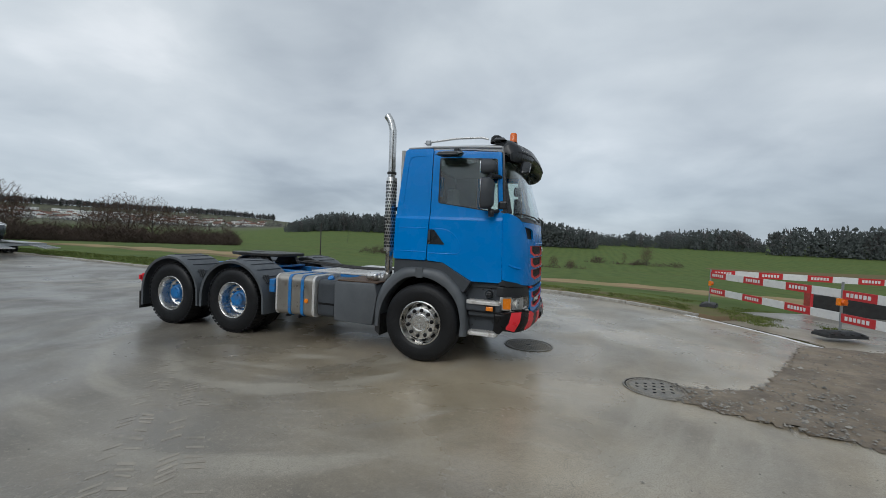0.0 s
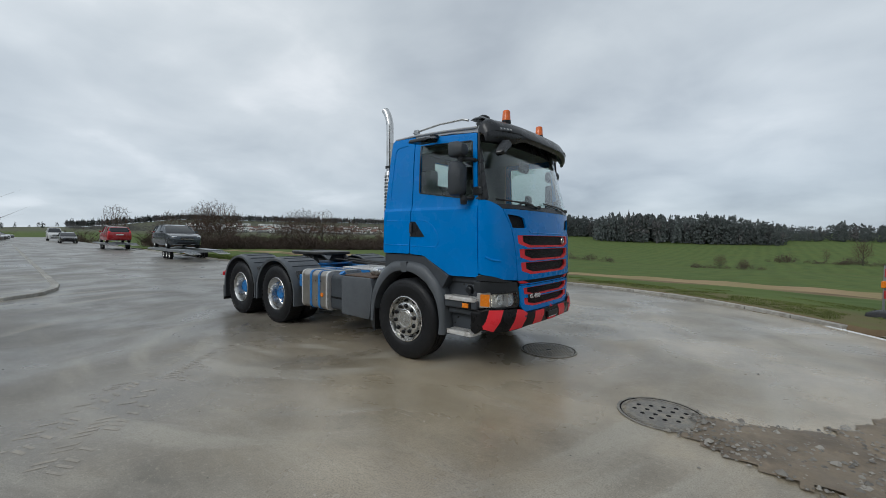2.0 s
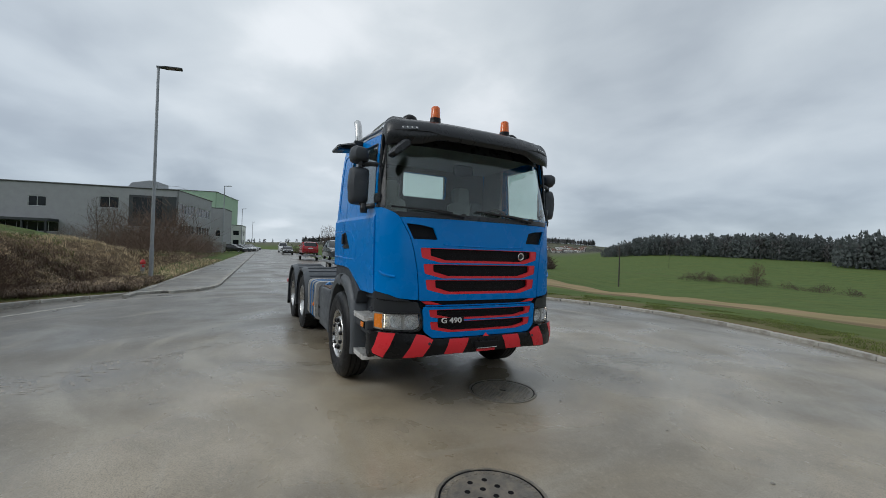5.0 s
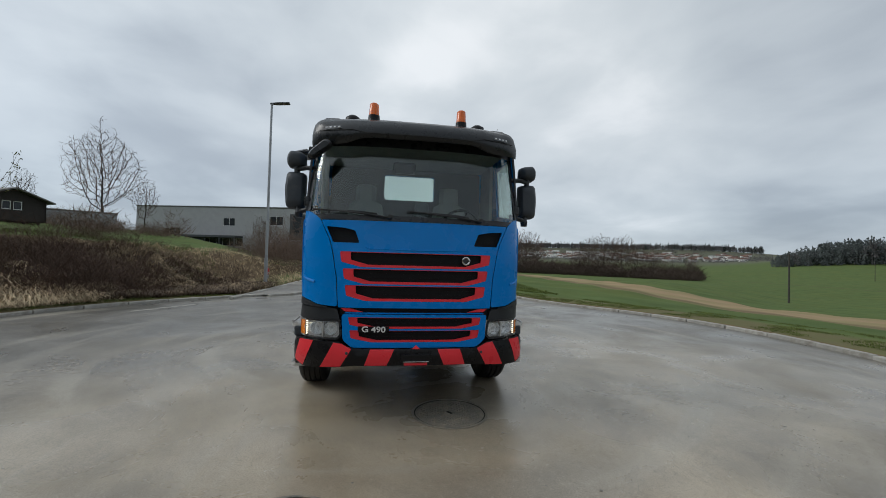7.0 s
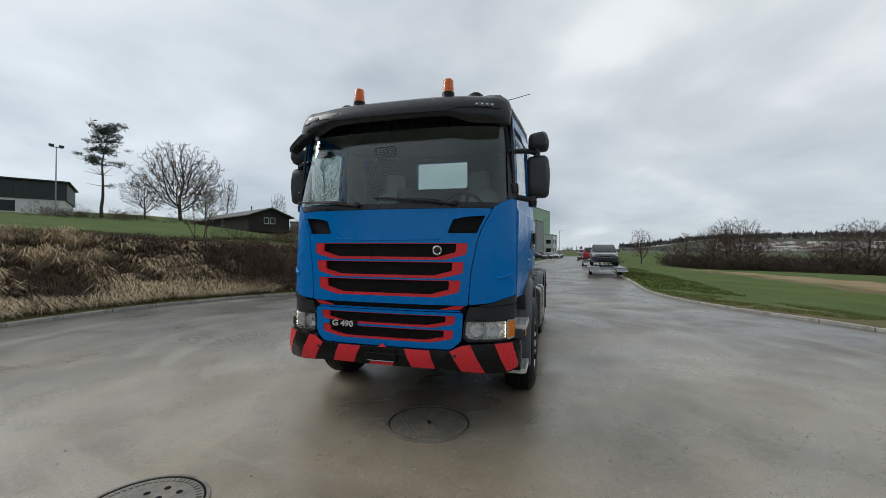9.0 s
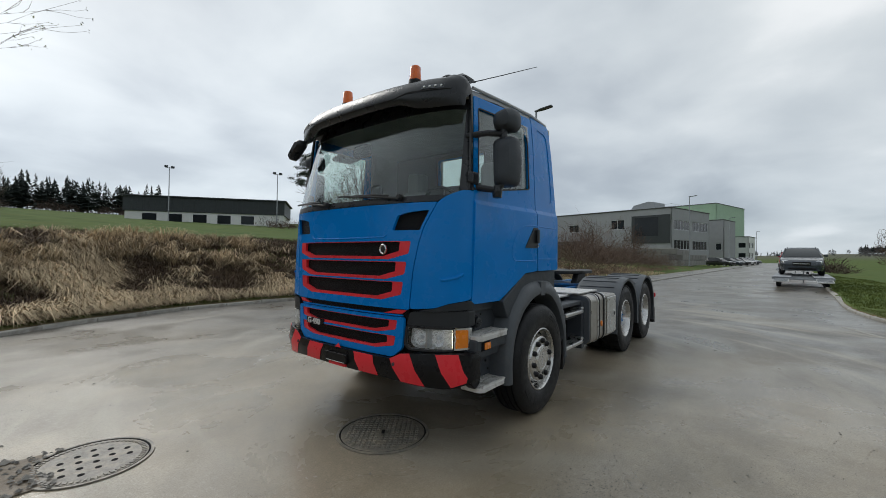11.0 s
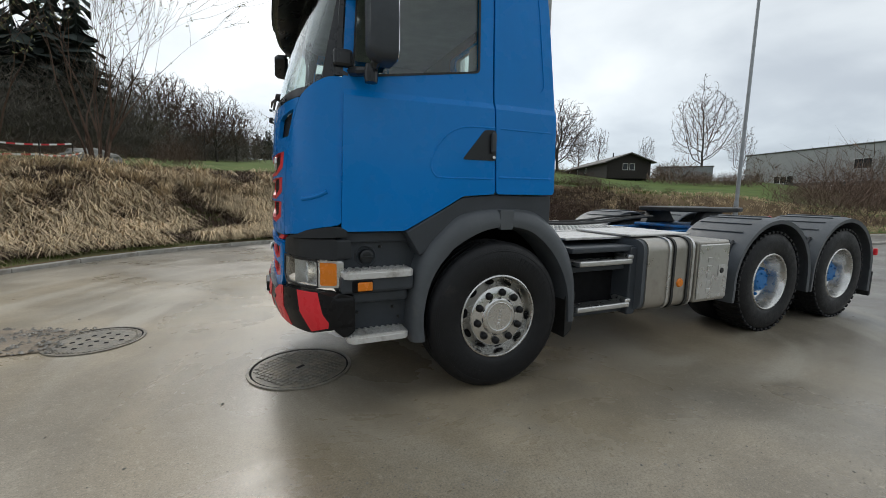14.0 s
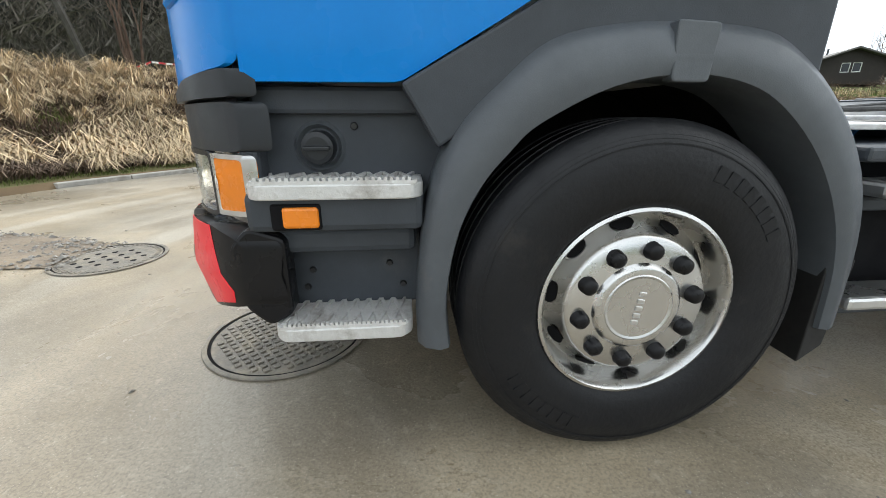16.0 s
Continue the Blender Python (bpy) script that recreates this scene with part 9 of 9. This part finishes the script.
# sports hall: white plinth, dark clad upper storey, low pitch
a0, a1 = put(-120.9, 112, C9), put(-102.8, 122, C12)
hd = math.degrees(math.atan2(a1[1] - a0[1], a1[0] - a0[0]))
hl_ = math.hypot(a1[0] - a0[0], a1[1] - a0[1])
sp_ = thing("sports_hall", "white walled hall with dark clad upper storey", "building", m=pose(a0[0], a0[1], 8.2, 0, 0, hd) )
part("plinth_wall", box((0, -16, -1.0), (hl_, 0, 3.1), 0.02), "plaster_white", sp_, "pale rendered ground floor")
part("upper_wall", box((-0.3, -16.3, 3.1), (hl_ + 0.3, 0.3, 6.6), 0.03), "cladding", sp_, "dark clad upper storey")
part("roof", box((-0.8, -16.8, 6.6), (hl_ + 0.8, 0.8, 6.9), 0.05), "cladding", sp_)
for k in range(5):
    part("plinth_window", box((7.0 + 5.4 * k, 0.0, 0.5), (10.0 + 5.4 * k, 0.06, 2.6), 0.02), "window", sp_)
for k in range(int(hl_ / 1.2)):
    part("cladding_rib", box((1.2 * k, 0.3, 3.15), (1.2 * k + 0.08, 0.36, 6.55)), "cladding", sp_)


def floodlight():
    t = thing("floodlight_mast", "tall galvanised mast with twin floodlights", "floodlight", "floodlight masts")
    part("mast", lathe([(0.14, -0.5), (0.13, 1), (0.07, 12.4), (0, 12.4)], None, 12), "galv", t)
    part("cross_arm", box((-0.9, -0.05, 12.2), (0.9, 0.05, 12.32), 0.01), "galv", t)
    for s in (-0.7, 0.7):
        lm = part("floodlight", box((s - 0.35, -0.12, 12.3), (s + 0.35, 0.2, 12.75), 0.05), "cladding", t)
        part("floodlight_glass", box((s - 0.3, 0.2, 12.34), (s + 0.3, 0.22, 12.7)), "window", lm)
    return t


fl0 = floodlight()
spots = [put(-92.0, 110, C12), put(-106.8, 112, C12), put(-120.2, 100, C9)]
fl0.matrix_world = on_land(*spots[0], 0, 15)
copy_thing(fl0, on_land(*spots[1], 0, 10))
copy_thing(fl0, on_land(*spots[2], 0, -10))

# utility poles
for (az, d, c, h) in ((160.2, 232, C9, 20.5), (126.0, 92, C0, 8.4), (123.5, 300, C7, 9)):
    x, y = put(az, d, c)
    t = thing("utility_pole", "plain wooden utility pole in the meadow", "utility pole", "utility poles", on_land(x, y))
    part("pole", lathe([(0.15, -0.3), (0.10, h), (0, h)], None, 10), "bark", t)
    part("pole_crossbar", box((-0.5, -0.05, h - 0.5), (0.5, 0.05, h - 0.38)), "bark", t)

# dry-laid stone block walls by the drive
bl = box((-0.98, -0.4, -0.39), (0.98, 0.4, 0.39), 0.07, 2)
bme = bpy.data.meshes.new("stone_block")
bl.to_mesh(bme)
bl.free()
bme.materials.append(M["stone"])
for i, (x0, y0, ang, n, rows_) in enumerate(((-57.5, -5.4, 176, 9, 2), (-59.0, -7.4, 178, 9, 3), (-57.0, -6.4, -100, 6, 3))):
    wl_ = thing("block_wall", "stacked rough grey stone block retaining wall", "retaining wall", "stone block walls", pose(x0, y0, max(0.0, height(x0, y0)) - 0.1, 0, 0, ang))
    for rw in range(rows_):
        for k in range(n):
            b = part("stone_block", bme, None, wl_)
            b.matrix_local = pose(2.0 * k + (1.0 if rw % 2 else 0.0), rnd.uniform(-0.06, 0.06), 0.4 + 0.8 * rw, 0, 0, rnd.uniform(-1.5, 1.5))

# village on the far slope
def house(w, d, h, roof_mat, flat):
    t = thing("house", "small distant house with pale walls", "house", "village houses")
    part("wall", box((-w / 2, -d / 2, -1.5), (w / 2, d / 2, h)), "plaster_white", t)
    if flat:
        part("roof", box((-w / 2 - 0.2, -d / 2 - 0.2, h), (w / 2 + 0.2, d / 2 + 0.2, h + 0.4)), roof_mat, t)
    else:
        part("roof", prism([(-w / 2 - 0.5, h - 0.2), (0, h + w * 0.32), (w / 2 + 0.5, h - 0.2)], "y", -d / 2 - 0.5, d / 2 + 0.5), roof_mat, t)
    for k in range(3):
        for zz in (0.9, 3.7):
            if zz + 1.2 < h:
                part("window", box((-w / 2 - 0.04, -d / 2 + d * (0.12 + 0.3 * k), zz), (-w / 2 + 0.05, -d / 2 + d * (0.12 + 0.3 * k) + d * 0.14, zz + 1.3)), "window", t)
                part("window", box((-w / 2 + w * (0.1 + 0.3 * k), -d / 2 - 0.04, zz), (-w / 2 + w * (0.1 + 0.3 * k) + w * 0.14, -d / 2 + 0.05, zz + 1.3)), "window", t)
    return t


protos = [house(10, 13, 5.8, "tile_roof", False), house(12, 16, 6.4, "tile_roof", False), house(24, 34, 7.5, "silver", True), house(16, 22, 9, "silver", True)]
hr = random.Random(90)
first = [True] * 4
placed = 0
while placed < 230:
    az, d = hr.uniform(133, 161), hr.uniform(1300, 1900)
    big_share = 0.45 if az > 148 else 0.10
    k = (2 if hr.random() < 0.6 else 3) if hr.random() < big_share else (0 if hr.random() < 0.6 else 1)
    x, y = put(az, d, (0, 0))
    mm = pose(x, y, height(x, y) - 0.3, 0, 0, hr.uniform(0, 180))
    if first[k]:
        protos[k].matrix_world, first[k] = mm, False
    else:
        copy_thing(protos[k], mm)
    placed += 1
thicket("village_trees", scatter(1500, 131, 172, 1000, 2100, seed=92), 12, "bare garden trees between the village houses", "farwood", 93, 36, 0.6, 5.0)
for az, d, c in ((124.2, 620, C0),):
    x, y = put(az, d, c)
    copy_thing(protos[0], pose(x, y, height(x, y), 0, 0, az + 20))


# leaning pale trunk, taped-off plot with a gravel heap, and a bit of white wire by the bank
C15 = (0.72, 2.55)
lt = crown_tree(33, 15.0, 7.0, 8.0, 500, 0.016, 2.2, None, 0.0, 2.2)
x, y = put(-57.3, 24, C15)
tree_thing("bare_tree", "tall pale leaning trunk at the meadow edge", split_tree("leaning", lt[0], lt[1], 0), pose(x, y, height(x, y) - 0.1, 0, 0, -57.3) @ pose(0, 0, 0, -13, 0, 0), group="bare trees")


def tape(points, name_label):
    """Sagging plastic tape in alternating red and white lengths."""
    t = thing("barrier_tape", name_label, "barrier tape", "barrier tapes", Matrix.Translation(points[0]))
    o = Vector(points[0])
    for i in range(len(points) - 1):
        a, b = Vector(points[i]) - o, Vector(points[i + 1]) - o
        n = max(2, int((b - a).length / 0.25))
        for k in range(n):
            def at(f):
                return a.lerp(b, f) - Vector((0, 0, 0.10 * 4 * f * (1 - f)))
            p, r = at(k / n), at((k + 1) / n)
            bm = bmesh.new()
            vs = [bm.verts.new(v) for v in (p - Vector((0, 0, 0.035)), r - Vector((0, 0, 0.035)), r + Vector((0, 0, 0.035)), p + Vector((0, 0, 0.035)))]
            bm.faces.new(vs)
            part("tape_length", bm, "sign_red" if k % 2 else "sign_white", t)
    return t


def spot3(az, d, dz):
    x, y = put(az, d, C15)
    return (x, y, height(x, y) + dz)


tape([spot3(-59.3, 22, 0.25), spot3(-62.5, 23, 0.62), spot3(-69.3, 24, 0.75)], "red and white barrier tape strung over the meadow")
tape([spot3(-59.3, 22, 0.22), spot3(-66.5, 21.5, 0.25), spot3(-70.0, 24, 0.40)], "sagging red and white barrier tape close to the grass")
for az, d in ((-59.3, 22), (-62.5, 23), (-69.3, 24), (-66.5, 21.5)):
    x, y, z = spot3(az, d, 0)
    t = thing("tape_stake", "thin wooden stake holding barrier tape", "stake", "tape stakes", pose(x, y, z))
    part("stake", box((-0.02, -0.02, -0.1), (0.02, 0.02, 0.78), 0.004), "darkwood", t)
gx0, gy0, gz0 = spot3(-71.0, 28, 0)
heap = bmesh.new()
bmesh.ops.create_icosphere(heap, subdivisions=5, radius=1.0)
for v in heap.verts:
    k = 1 + 0.16 * noise.noise(v.co * 2.3) + 0.05 * noise.noise(v.co * 9)
    v.co = Vector((v.co.x * 1.3 * k, v.co.y * 1.0 * k, max(-0.2, v.co.z * 0.62 * k)))
t = thing("gravel_heap", "heap of pale grey gravel on the meadow", "heap", m=pose(gx0, gy0, gz0, 0, 0, 20))
part("gravel", heap, "stone", t)
x, y = put(-64.7, 11.2, C15)
z = height(x, y) + 0.12
t = thing("wire", "bent length of white wire on the bank", "wire", m=pose(x, y, z))
part("wire_length", tube([(-0.16, 0.03, -0.10), (-0.14, 0.04, 0.05), (-0.06, 0.05, 0.10), (0.02, 0.05, 0.09), (0.07, 0.06, 0.03), (0.22, 0.02, 0.0)], 0.010, 6), "white", t)
